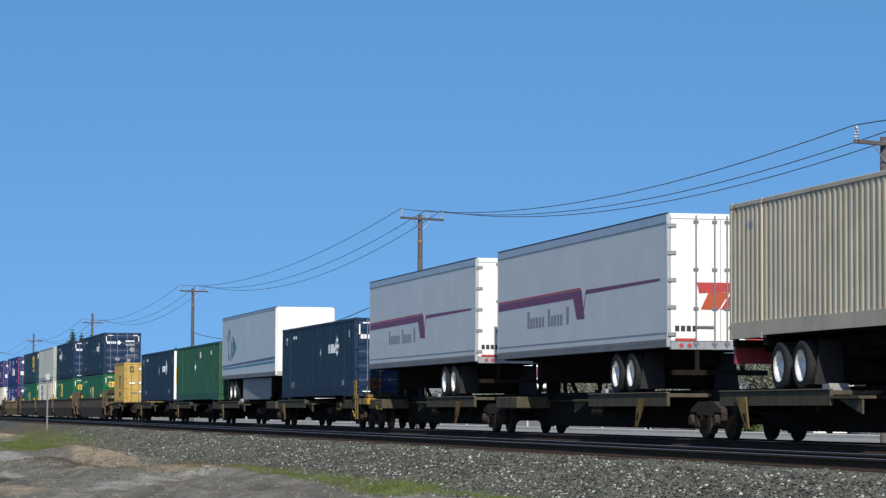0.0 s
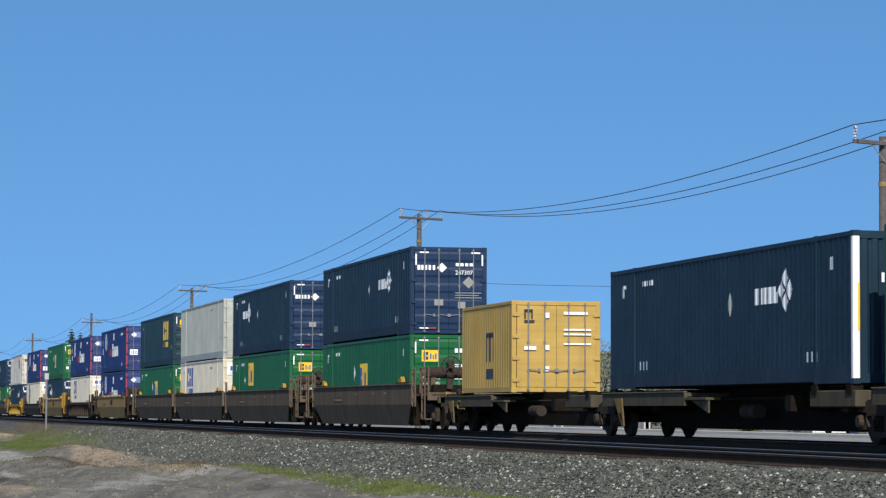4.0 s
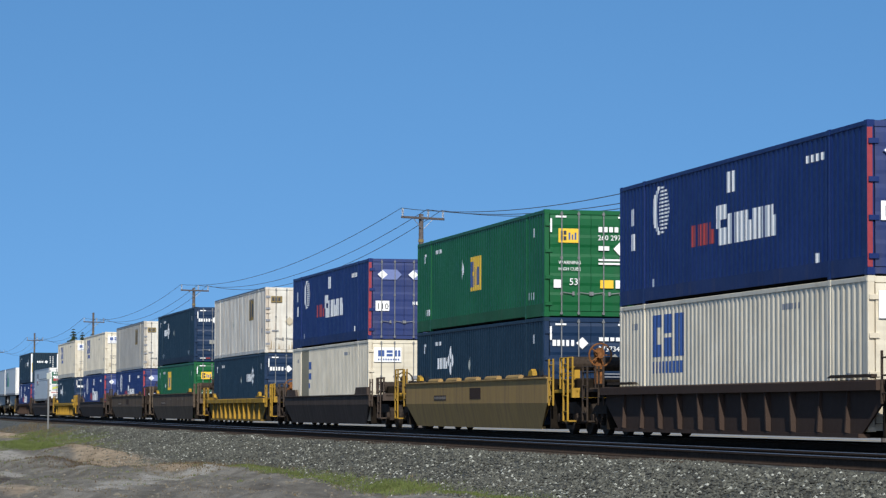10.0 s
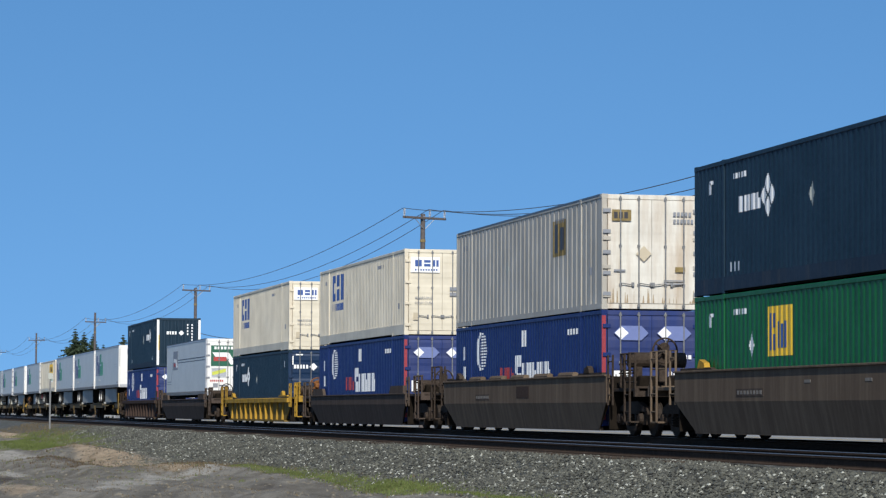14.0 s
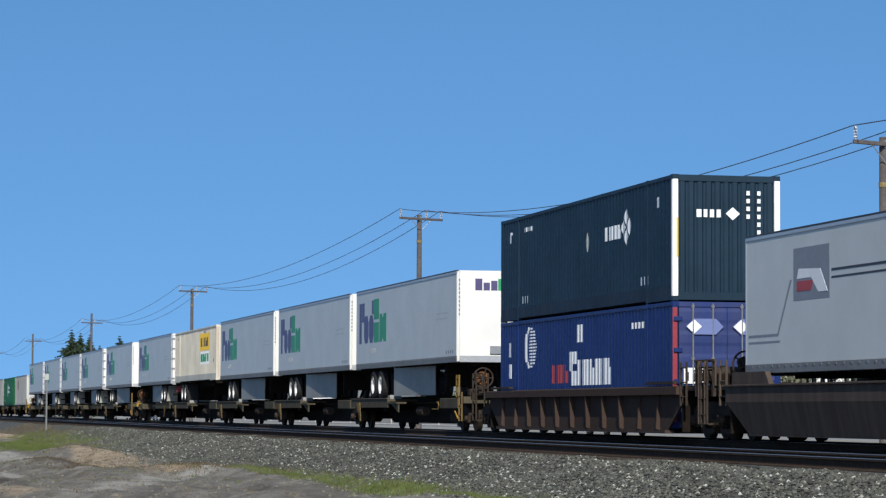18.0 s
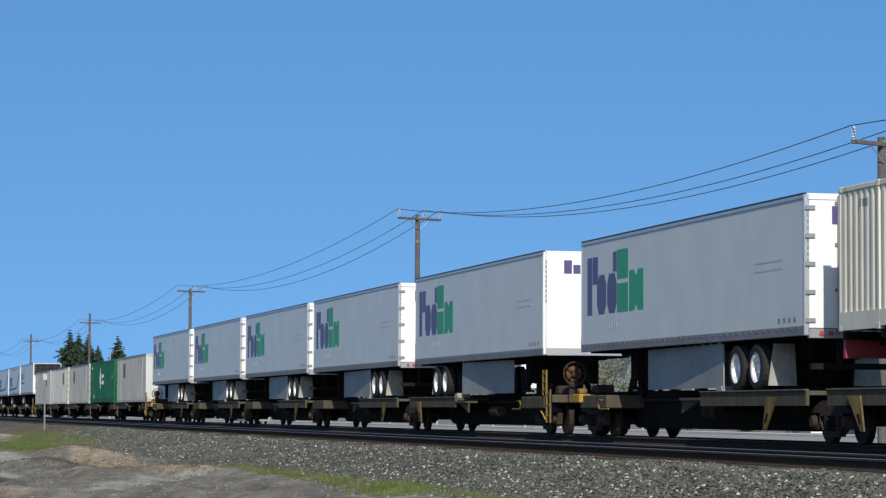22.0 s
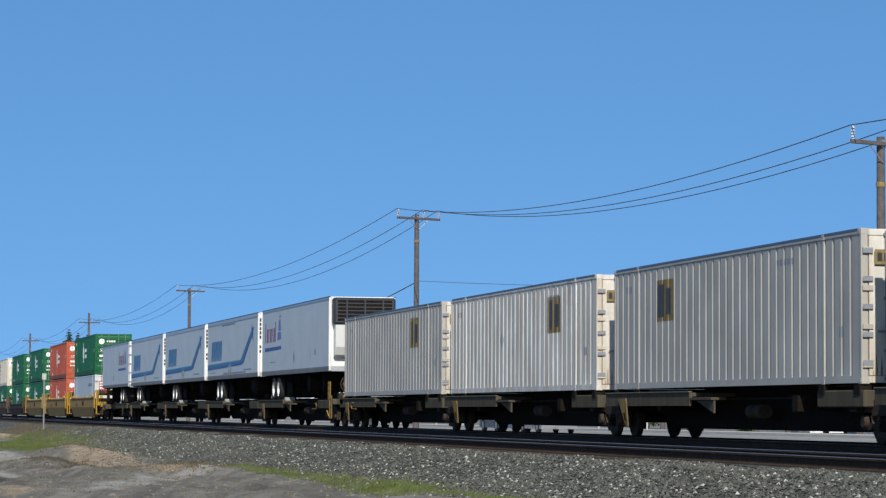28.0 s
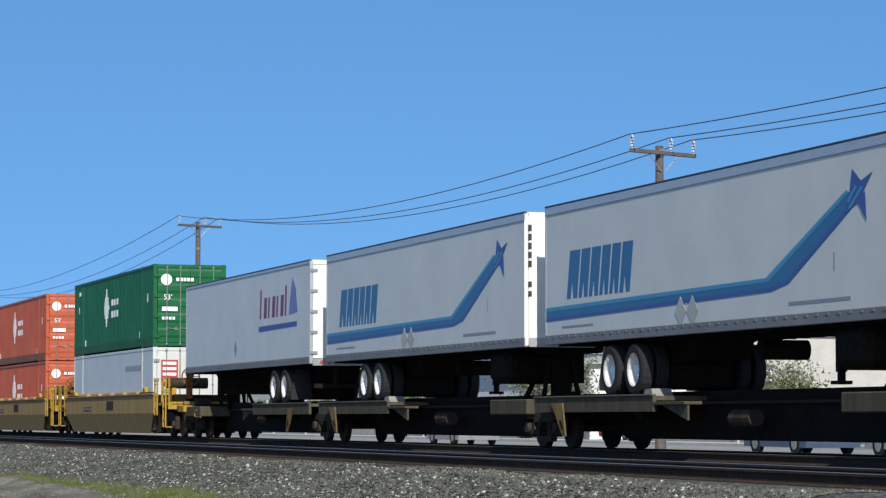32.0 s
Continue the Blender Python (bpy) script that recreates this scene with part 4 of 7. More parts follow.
                tube(rod, (x, -0.062, 0.06), (x, -0.062, H - 0.05), 0.019, 8)
                for z in (0.10, 0.62, H * 0.55, H - 0.12):
                    box(rod, x - 0.035, x + 0.035, -0.058, -0.030, z - 0.03, z + 0.03)
                part("lock_rod", rod, M_ROD, door, "dull grey lock rod")
                h = nb()
                tube(h, (x, -0.078, 0.66), (x - s * 0.30, -0.078, 0.62), 0.014, 6)
                box(h, x - s * 0.32 - 0.03, x - s * 0.32 + 0.03, -0.085, -0.036, 0.58, 0.68)
                part("door_handle", h, M_ROD, door)
            hx = -w + 0.02 if s < 0 else w - 0.02
            for k in range(4):
                z = 0.35 + k * (H - 0.75) / 3
                part("hinge", box(nb(), min(hx, hx - s * 0.2), max(hx, hx - s * 0.2), -0.045, -0.012, z - 0.05, z + 0.05, 0.006), post_mat, door)
    else:
        part("nose_header", box(nb(), -w + 0.14, w - 0.14, 0.0, 0.09, H - 0.16, H - 0.01, 0.008), mat, c)
        part("nose_sill", box(nb(), -w + 0.14, w - 0.14, 0.0, 0.09, 0.02, 0.2, 0.008), mat, c)
        bm = nb()
        n = 11
        ww = (BW - 0.28) / n
        pts = [(-w + 0.14, 0.08), (-w + 0.14, 0.045)]
        for i in range(n):
            xa = -w + 0.14 + i * ww
            pts += [(xa + 0.02, 0.045), (xa + 0.06, 0.012), (xa + ww - 0.06, 0.012), (xa + ww - 0.02, 0.045)]
        pts += [(w - 0.14, 0.045), (w - 0.14, 0.08)]
        part("nose_panel", prism(bm, pts, "z", 0.19, H - 0.15), door_mat, c)
    if marks:
        marks(c, L, kind, y0, y1)
    if door_marks:
        door_marks(c, H)
    return c


def tick(c, L, kind, y0, y1, z=0.45, us=(2.4, 13.6)):
    """Small stencilled marks near the ends."""
    for u in us:
        side_mark(c, "stencil", M_W, L, slots(u, u + 0.75, z, z + 0.2, 3, 0.45), kind, y0, y1)
    side_mark(c, "stencil", M_W, L, slots(2.6, 3.5, 2.42, 2.54, 5), kind, y0, y1)
    side_mark(c, "stencil", M_W, L, [(0.95, 1.15, 2.2, 2.45), (1.02, 1.3, 2.42, 2.5), (14.9, 15.1, 2.2, 2.45)], kind, y0, y1)


def diamond_logo(u):
    def f(c, L, kind, y0, y1):
        side_mark(c, "logo", M_W, L, word(u, u + 1.45, 1.68, 2.02, 4), kind, y0, y1, "white block lettering shapes")
        for du, dz in ((0, 0.24), (0, -0.24), (-0.24, 0), (0.24, 0)):
            lozenge(c, M_W, L, u + 1.82 + du, 1.92 + dz, 0.19, 0.20, kind, y0, y1, "logo_diamond")
        lozenge(c, M_GREY, L, u - 1.6 if u > 5 else u + 4.4, 1.75, 0.16, 0.24, kind, y0, y1)
        tick(c, L, kind, y0, y1)
    return f


def yellow_logo(u, d=0.0):
    def f(c, L, kind, y0, y1):
        side_mark(c, "logo_plate", M_Y, L, [(u, u + 1.45, 1.5 - d, 2.52 - d)], kind, y0, y1, "yellow logo plate")
        bm_r = [(u + 0.1, u + 0.26, 1.62, 2.38), (u + 0.3, u + 0.48, 1.62, 1.95), (u + 0.3, u + 0.48, 2.08, 2.38), (u + 0.58, u + 0.72, 1.66, 2.2), (u + 0.8, u + 0.9, 1.66, 2.15), (u + 0.98, u + 1.12, 1.66, 2.2)]
        side_mark(c, "logo_bar", M_NB, L, [(a, b, z - d, y - d) for a, b, z, y in bm_r], kind, y0, y1).location.x = -0.004
        lozenge(c, M_W if u < 8 else M_GREY, L, u - 1.0, 1.75, 0.16, 0.3, kind, y0, y1)
        tick(c, L, kind, y0, y1, 0.5, (1.2, 14.4))
    return f


def block_logo(u, mat, z0=1.25, z1=2.6):
    def f(c, L, kind, y0, y1):
        h = z1 - z0
        a = z0 + 0.28 * h
        m = (a + z1) / 2
        side_mark(c, "logo", mat, L, [(u, u + 0.36, a, z1), (u + 0.36, u + 0.76, m + 0.2, z1), (u + 0.36, u + 0.76, a, m - 0.2), (u + 0.88, u + 1.56, m + 0.05, z1), (u + 0.88, u + 1.56, a, m - 0.05),
                                      (u + 1.68, u + 2.0, a, z1), (u + 2.12, u + 2.44, a, z1)], kind, y0, y1, "block logo shapes")
        side_mark(c, "logo_line", mat, L, slots(u, u + 2.4, z0, z0 + 0.2 * h, 9), kind, y0, y1)
        tick_c(c, L, kind, y0, y1)
    return f


def tick_c(c, L, kind, y0, y1):
    side_mark(c, "stencil", M_SLATE, L, slots(1.0, 1.5, 2.3, 2.45, 3), kind, y0, y1)
    side_mark(c, "stencil", M_SLATE, L, slots(11.5, 12.6, 2.42, 2.54, 5), kind, y0, y1)
    side_mark(c, "stencil", M_SLATE, L, [(15.0, 15.2, 0.9, 1.1)], kind, y0, y1)


def spectrum_logo(c, L, kind, y0, y1):
    rects = []
    for i in range(13):
        a = (i + 0.5) / 13 * 2 - 1
        half = 0.66 * math.sqrt(1 - a * a)
        z = 2.12 + 0.56 * a
        rects.append((3.3 - 0.25 * half, 3.3 + half, z - 0.022, z + 0.022))
        rects.append((3.3 - half, 3.3 - 0.42 * half, z - 0.044, z + 0.044))
    side_mark(c, "logo_disc", M_W, L, rects, kind, y0, y1, "white striped disc with a solid crescent")
    side_mark(c, "logo", M_RED, L, word(5.6, 7.2, 1.12, 1.6, 4), kind, y0, y1)
    side_mark(c, "logo", M_W, L, [(7.32, 8.0, 1.6, 1.92), (7.32, 7.6, 1.42, 1.62), (7.5, 8.0, 1.05, 1.42)] + word(8.1, 11.2, 1.05, 1.70, 8), kind, y0, y1, "white block lettering shapes")
    side_mark(c, "stencil", M_W, L, [(8.05, 8.25, 2.15, 2.6), (8.38, 8.6, 2.15, 2.6), (0.9, 1.15, 1.9, 2.3), (0.9, 1.2, 1.3, 1.7)], kind, y0, y1)
    side_mark(c, "stencil", M_W, L, slots(12.9, 14.0, 2.35, 2.5, 4) + [(13.4, 13.65, 0.3, 0.55), (2.6, 2.8, 0.3, 0.55)], kind, y0, y1)


def rhomb_logo(c, L, kind, y0, y1):
    lozenge(c, M_W, L, 7.05, 1.7, 0.55, 0.72, kind, y0, y1, "logo_rhombus")
    side_mark(c, "logo_bar", M_LEAF if c["label"].find("green") >= 0 else M_RED, L, [(6.86, 6.99, 1.35, 2.05), (7.11, 7.24, 1.35, 2.05)], kind, y0, y1).location.x = -0.004
    side_mark(c, "logo", M_W, L, word(8.1, 9.5, 1.75, 1.98, 3) + word(8.1, 9.5, 1.3, 1.55, 3), kind, y0, y1)
    side_mark(c, "stencil", M_W, L, slots(0.9, 1.5, 2.4, 2.55, 3) + [(0.9, 1.15, 1.7, 1.95), (14.9, 15.15, 1.6, 1.9), (2.4, 2.6, 0.35, 0.6), (13.5, 13.7, 0.35, 0.6)], kind, y0, y1)


def worn_plate(u):
    def f(c, L, kind, y0, y1):
        side_mark(c, "logo_plate", M_BAND, L, [(u, u + 1.3, 1.55, 2.5)], kind, y0, y1, "worn logo plate")
        side_mark(c, "logo_bar", M_K, L, [(u + 0.12, u + 0.5, 1.65, 2.4), (u + 0.75, u + 1.1, 1.7, 2.3)], kind, y0, y1).location.x = -0.004
        tick_c(c, L, kind, y0, y1)
        lozenge(c, M_GREY, L, 6.4, 1.5, 0.2, 0.22, kind, y0, y1)
    return f


def green_plain(c, L, kind, y0, y1):
    lozenge(c, M_W, L, 7.2, 1.75, 0.2, 0.32, kind, y0, y1)
    side_mark(c, "stencil", M_W, L, slots(9.0, 9.5, 2.2, 2.5, 2) + [(13.0, 13.4, 2.3, 2.5)], kind, y0, y1)


def rental_sign(c, L, kind, y0, y1):
    side_mark(c, "sign", M_Y, L, [(10.0, 13.7, 1.55, 2.42)], kind, y0, y1, "yellow sign painted on the side")
    side_mark(c, "sign_bar", M_K, L, word(10.4, 13.3, 1.75, 2.2, 5), kind, y0, y1).location.x = -0.004
    side_mark(c, "sign", M_W, L, [(10.2, 13.5, 0.85, 1.5)], kind, y0, y1, "white sign painted on the side")
    side_mark(c, "sign_bar", M_LEAF, L, word(10.4, 13.3, 0.98, 1.38, 7), kind, y0, y1).location.x = -0.004
    tick_c(c, L, kind, y0, y1)


def yellow_small(c, L, kind, y0, y1):
    side_mark(c, "logo", M_K, L, [(3.0, 3.9, 1.6, 1.75), (3.0, 3.15, 0.9, 1.7), (3.4, 3.5, 0.9, 1.7), (3.75, 3.9, 0.9, 1.7), (3.0, 3.9, 0.4, 0.7)], kind, y0, y1)


def navy_doors(number):
    def f(c, H):
        end_mark(c, "logo", M_W, [(-1.08, -0.98, 2.12, 2.28), (-0.95, -0.87, 2.12, 2.28), (-0.83, -0.75, 2.12, 2.28), (-0.7, -0.62, 2.12, 2.28), (-0.56, -0.48, 2.12, 2.28)], label="white block lettering shapes")
        part("logo_diamond", prism(nb(), [(-0.42, 2.2), (-0.25, 2.04), (-0.08, 2.2), (-0.25, 2.36)], "y", -0.068, -0.062), M_W, c)
        if number:
            lettering("number", number, 0.20, pose(0.2, -0.064, 1.98, 90), M_W, c)
        end_mark(c, "stencil", M_W, slots(0.22, 0.85, 2.26, 2.36, 4))
        part("placard", prism(nb(), [(0.45, 1.72), (0.66, 1.52), (0.87, 1.72), (0.66, 1.92)], "y", -0.068, -0.062), M_SKIRT, c, "grey diamond placard")
        end_mark(c, "data_line", M_SLATE, [(0.2, 1.1, 1.36, 1.39), (0.2, 1.0, 1.28, 1.31), (0.2, 1.1, 1.20, 1.23)])
        end_mark(c, "data_plate", M_SKIRT, [(-0.5, -0.2, 0.95, 1.15), (0.3, 0.55, 0.86, 1.08)])
        end_mark(c, "reflector", M_W, [(-1.0, -0.7, H - 0.22, H - 0.17), (0.75, 1.05, H - 0.22, H - 0.17), (-1.15, -1.1, H - 0.62, H - 0.25), (1.1, 1.15, H - 0.62, H - 0.25), (-1.0, -0.7, 0.18, 0.22), (0.75, 1.05, 0.18, 0.22)])
        end_mark(c, "tail_reflector", M_RED, [(-0.68, -0.45, 0.18, 0.22), (0.45, 0.68, 0.18, 0.22)])
    return f


def green_doors(number):
    def f(c, H):
        end_mark(c, "logo_plate", M_Y, [(-0.92, -0.34, 2.0, 2.38)], label="yellow logo plate")
        end_mark(c, "logo_bar", M_K, [(-0.86, -0.8, 2.06, 2.32), (-0.78, -0.7, 2.06, 2.17), (-0.78, -0.7, 2.21, 2.32)], -0.067)
        end_mark(c, "logo_bar", M_NB, [(-0.64, -0.59, 2.08, 2.27), (-0.55, -0.51, 2.08, 2.22), (-0.47, -0.42, 2.08, 2.27)], -0.067)
        if number:
            lettering("number", number, 0.20, pose(0.18, -0.064, 2.08, 90), M_W, c)
        end_mark(c, "stencil", M_W, slots(0.2, 0.8, 2.3, 2.44, 4) + [(0.2, 0.5, 1.8, 1.92), (0.2, 1.0, 1.52, 1.57), (0.2, 1.1, 1.42, 1.47)])
        part("placard", prism(nb(), [(0.62, 1.85), (0.85, 1.62), (1.08, 1.85), (0.85, 2.08)], "y", -0.068, -0.062), M_W, c, "white diamond placard")
        lettering("notice", "WARNING", 0.13, pose(-0.92, -0.064, 1.42, 90), M_W, c)
        lettering("notice", "HIGH CUBE", 0.12, pose(-0.92, -0.064, 1.25, 90), M_W, c)
        lettering("notice", "53'", 0.26, pose(-0.62, -0.064, 0.86, 90), M_W, c)
        end_mark(c, "data_plate", M_Y, [(0.25, 0.62, 0.78, 1.0)])
        end_mark(c, "data_plate", M_W, [(0.68, 1.1, 0.78, 1.0), (-1.05, -0.85, 0.78, 1.0)])
        end_mark(c, "reflector", M_W, [(-1.0, -0.7, H - 0.22, H - 0.17), (0.75, 1.05, H - 0.22, H - 0.17), (-1.15, -1.1, H - 0.62, H - 0.25), (1.1, 1.15, H - 0.62, H - 0.25)])
    return f


def blue_doors(c, H):
    for x0 in (-1.0, 0.12):
        part("logo_plate", prism(nb(), [(x0, 2.32), (x0 + 0.2, 2.14), (x0 + 0.72, 2.14), (x0 + 0.9, 2.32), (x0 + 0.72, 2.5), (x0 + 0.2, 2.5)], "y", -0.068, -0.062), M_LILAC, c, "pale lilac logo plate")
        part("logo_diamond", prism(nb(), [(x0 + 0.02, 2.32), (x0 + 0.2, 2.16), (x0 + 0.38, 2.32), (x0 + 0.2, 2.48)], "y", -0.073, -0.067), M_W, c)
    end_mark(c, "number_plate", M_W, [(-1.05, -0.55, 1.02, 1.38)])
    lettering("number", "110", 0.30, pose(-1.02, -0.067, 1.08, 90), M_K, c)
    end_mark(c, "stencil", M_W, slots(0.5, 1.05, 1.68, 1.78, 5) + slots(0.3, 1.05, 1.25, 1.36, 6) + slots(0.5, 1.05, 1.1, 1.17, 5) + [(0.75, 1.0, 0.55, 0.7)])
    end_mark(c, "post_stripe", M_POSTRED, [(-1.295, -1.19, 0.15, H - 0.14)], -0.001, "red painted corner post")


def cream_doors(c, H):
    end_mark(c, "logo_panel", M_W, [(-1.1, -0.1, 2.1, 2.62)], label="white logo panel")
    end_mark(c, "logo", M_NB, [(-0.95, -0.72, 2.3, 2.52), (-0.64, -0.42, 2.43, 2.52), (-0.64, -0.42, 2.3, 2.39), (-0.34, -0.26, 2.3, 2.52), (-0.22, -0.14, 2.3, 2.52)], -0.067)
    end_mark(c, "logo_line", M_NB, [(-0.95 + 0.09 * i, -0.9 + 0.09 * i, 2.16, 2.22) for i in range(9)], -0.067)
    lettering("notice", "WARNING", 0.13, pose(-0.95, -0.064, 1.2, 90), M_SLATE, c)
    lettering("notice", "HIGH CUBE", 0.12, pose(-0.95, -0.064, 1.04, 90), M_SLATE, c)
    end_mark(c, "stencil", M_SLATE, [(0.25, 0.8, 1.5, 1.62), (0.25, 0.95, 1.32, 1.44)])
    end_mark(c, "data_plate", M_TAN, [(-1.0, -0.82, 0.5, 0.75)])


def old_white_doors(c, H):
    end_mark(c, "logo_plate", M_BAND, [(-1.05, -0.55, 2.22, 2.5)], label="faded bronze logo plate")
    end_mark(c, "logo_bar", M_K, slots(-1.0, -0.6, 2.28, 2.44, 3), -0.067)
    end_mark(c, "stencil", M_SLATE, slots(0.55, 1.05, 2.36, 2.46, 5) + slots(0.55, 1.1, 2.18, 2.28, 6) + [(-1.0, -0.7, 0.95, 1.0), (0.3, 0.85, 0.72, 0.75), (0.3, 0.85, 0.64, 0.67)])
    part("placard", prism(nb(), [(-0.42, 1.4), (-0.22, 1.2), (-0.02, 1.4), (-0.22, 1.6)], "y", -0.068, -0.062), M_TAN, c, "worn diamond placard")
    end_mark(c, "sticker", M_BAND, [(0.6, 0.86, 0.95, 1.08)])
    rust_runs(c, H, 11)
    for k in range(5):
        end_mark(c, "door_seal", M_SLATE, [(-1.28, -1.08, 0.35 + 0.52 * k, 0.44 + 0.52 * k), (1.08, 1.28, 0.35 + 0.52 * k, 0.44 + 0.52 * k)], -0.05)


def rust_runs(c, H, seed):
    """Rusty runs of dirt at the foot of old doors."""
    rng = random.Random(seed)
    bm = nb()
    for k in range(22):
        x, w, h = rng.uniform(-1.1, 1.1), rng.uniform(0.006, 0.03), rng.uniform(0.06, 0.4)
        prism(bm, [(x - w, 0.17), (x + w, 0.17), (x + 0.25 * w, 0.17 + h), (x - 0.3 * w, 0.17 + 0.9 * h)], "y", -0.0195, -0.0185)
    tagged(part("rust_run", bm, M_RUN, c, "brown rusty runs"), kind="stuff")


def rhomb_doors(c, H):
    part("logo_disc", tube(nb(), (-0.85, -0.062, 2.35), (-0.85, -0.068, 2.35), 0.2, 20), M_W, c)
    end_mark(c, "logo", M_W, [(-0.5 + 0.13 * i, -0.4 + 0.13 * i, 2.3, 2.42) for i in range(5)])
    lettering("notice", "53'", 0.26, pose(-0.95, -0.064, 1.65, 90), M_W, c)
    end_mark(c, "data_plate", M_W, [(-1.0, -0.45, 1.25, 1.40)] + slots(-1.0, -0.5, 0.95, 1.05, 4) + slots(0.3, 0.9, 1.9, 2.02, 5))


def yellow_doors(c, H):
    end_mark(c, "logo", M_K, [(-0.95, -0.9, 2.1, 2.3), (-0.85, -0.8, 2.1, 2.3), (-0.75, -0.7, 2.1, 2.3), (-0.95, -0.7, 2.28, 2.34), (-0.95, -0.65, 1.98, 2.04)])
    end_mark(c, "sticker", M_W, [(-0.35, -0.22, 2.1, 2.25), (-0.35, -0.22, 1.2, 1.34), (-0.35, -0.22, 0.6, 0.74), (-0.95, -0.6, 1.2, 1.3)])
    end_mark(c, "stencil", M_W, [(0.2, 0.9, 2.2, 2.28), (0.2, 1.0, 1.75, 1.8), (0.2, 1.0, 1.62, 1.67), (0.2, 1.0, 1.35, 1.4)])


def red_sign_doors(c, H):
    end_mark(c, "sign", M_RED, [(-1.02, -0.42, 1.6, 2.45)], label="red square sign")
    end_mark(c, "sign_bar", M_W, [(-0.96, -0.48, 2.28 - 0.19 * k, 2.38 - 0.19 * k) for k in range(4)], -0.067)
    for k in range(4):
        end_mark(c, "door_seal", M_SLATE, [(-1.28, -1.08, 0.4 + 0.66 * k, 0.5 + 0.66 * k)], -0.05)


def navy_nose(c, H):
    end_mark(c, "logo", M_W, [(-0.72, -0.6, 1.92, 2.1), (-0.55, -0.46, 1.92, 2.1), (-0.4, -0.3, 1.92, 2.1), (-0.24, -0.14, 1.92, 2.1)], 0.010)
    part("logo_diamond", prism(nb(), [(-0.02, 2.01), (0.15, 1.86), (0.32, 2.01), (0.15, 2.16)], "y", 0.004, 0.011), M_W, c)
    end_mark(c, "stencil", M_W, [(0.48, 0.56, 2.44 - 0.18 * k, 2.54 - 0.18 * k) for k in range(4)] + [(0.74, 0.82, 2.44 - 0.18 * k, 2.54 - 0.18 * k) for k in range(6)], 0.010)
    end_mark(c, "post_stripe", M_Y, [(-1.2, -1.16, 1.0, 1.9)], -0.001, "yellow reflective strip")


# ---- road trailers ----
def wheel_set(parent, yc, x_out=1.27, flap=1, flap_mat=M_RUBBER):
    """Two tandem axles with dual tyres."""
    for dy in (-0.63, 0.63):
        y = yc + dy
        part("axle", tube(nb(), (-0.9, y, 0.5), (0.9, y, 0.5), 0.065, 8), M_BLACK, parent)
        for s in (-1, 1):
            bm = nb()
            for off in (0.0, 0.31):
                x = s * (x_out - off)
                lathe(bm, x, y, 0.5, [(0, 0.32), (0, 0.44), (-s * 0.03, 0.495), (-s * 0.22, 0.495), (-s * 0.25, 0.44), (-s * 0.25, 0.32)], 22, off > 0)
            tyre = part("wheel", bm, M_RUBBER, parent)
            rim = nb()
            lathe(rim, s * (x_out - 0.012), y, 0.5, [(0, 0.335), (-s * 0.02, 0.305), (-s * 0.17, 0.285), (-s * 0.19, 0.15), (-s * 0.10, 0.12), (-s * 0.06, 0.09)], 20, False)
            part("rim", rim, M_RIM, tyre, "white-painted wheel rim")
    part("bogie_frame", box(nb(), -0.62, 0.62, yc - 1.1, yc + 1.1, 0.62, 0.98), M_BLACK, parent)
    yf = yc - 1.32 * flap
    part("suspension", box(nb(), -0.68, 0.68, yc - 0.95, yc + 0.95, 0.14, 0.64, 0.05), M_BLACK, parent)
    for s in (-1, 1):
        part("mud_flap", prism(nb(), [(s * 0.62, 0.12), (s * 1.24, 0.12), (s * 1.12, 0.98), (s * 0.66, 0.98)], "y", yf - 0.015, yf), flap_mat, parent, "tapered mud flap")
    part("slider_box", prism(nb(), [(yc - 2.2, 1.06), (yc + 2.6, 1.06), (yc + 2.2, 0.66), (yc - 1.9, 0.66)], "x", -0.55, 0.55), M_BLACK, parent)


def landing_gear(parent, y):
    for s in (-1, 1):
        leg = nb()
        box(leg, s * 0.85 - 0.07, s * 0.85 + 0.07, y - 0.07, y + 0.07, 0.32, 1.1)
        box(leg, s * 0.85 - 0.05, s * 0.85 + 0.05, y - 0.05, y + 0.05, 0.18, 0.4)
        box(leg, s * 0.85 - 0.13, s * 0.85 + 0.13, y - 0.13, y + 0.13, 0.12, 0.18)
        part("landing_leg", leg, M_BLACK, parent)
    br = nb()
    tube(br, (-0.85, y, 0.75), (0.85, y, 0.75), 0.035, 6)
    tube(br, (-0.85, y, 0.5), (0.0, y + 1.1, 1.08), 0.03, 6)
    tube(br, (0.85, y, 0.5), (0.0, y + 1.1, 1.08), 0.03, 6)
    part("leg_brace", br, M_BLACK, parent)
    part("cross_plate", box(nb(), -1.0, 1.0, y - 0.6, y - 0.5, 0.36, 1.06), M_BLACK, parent)


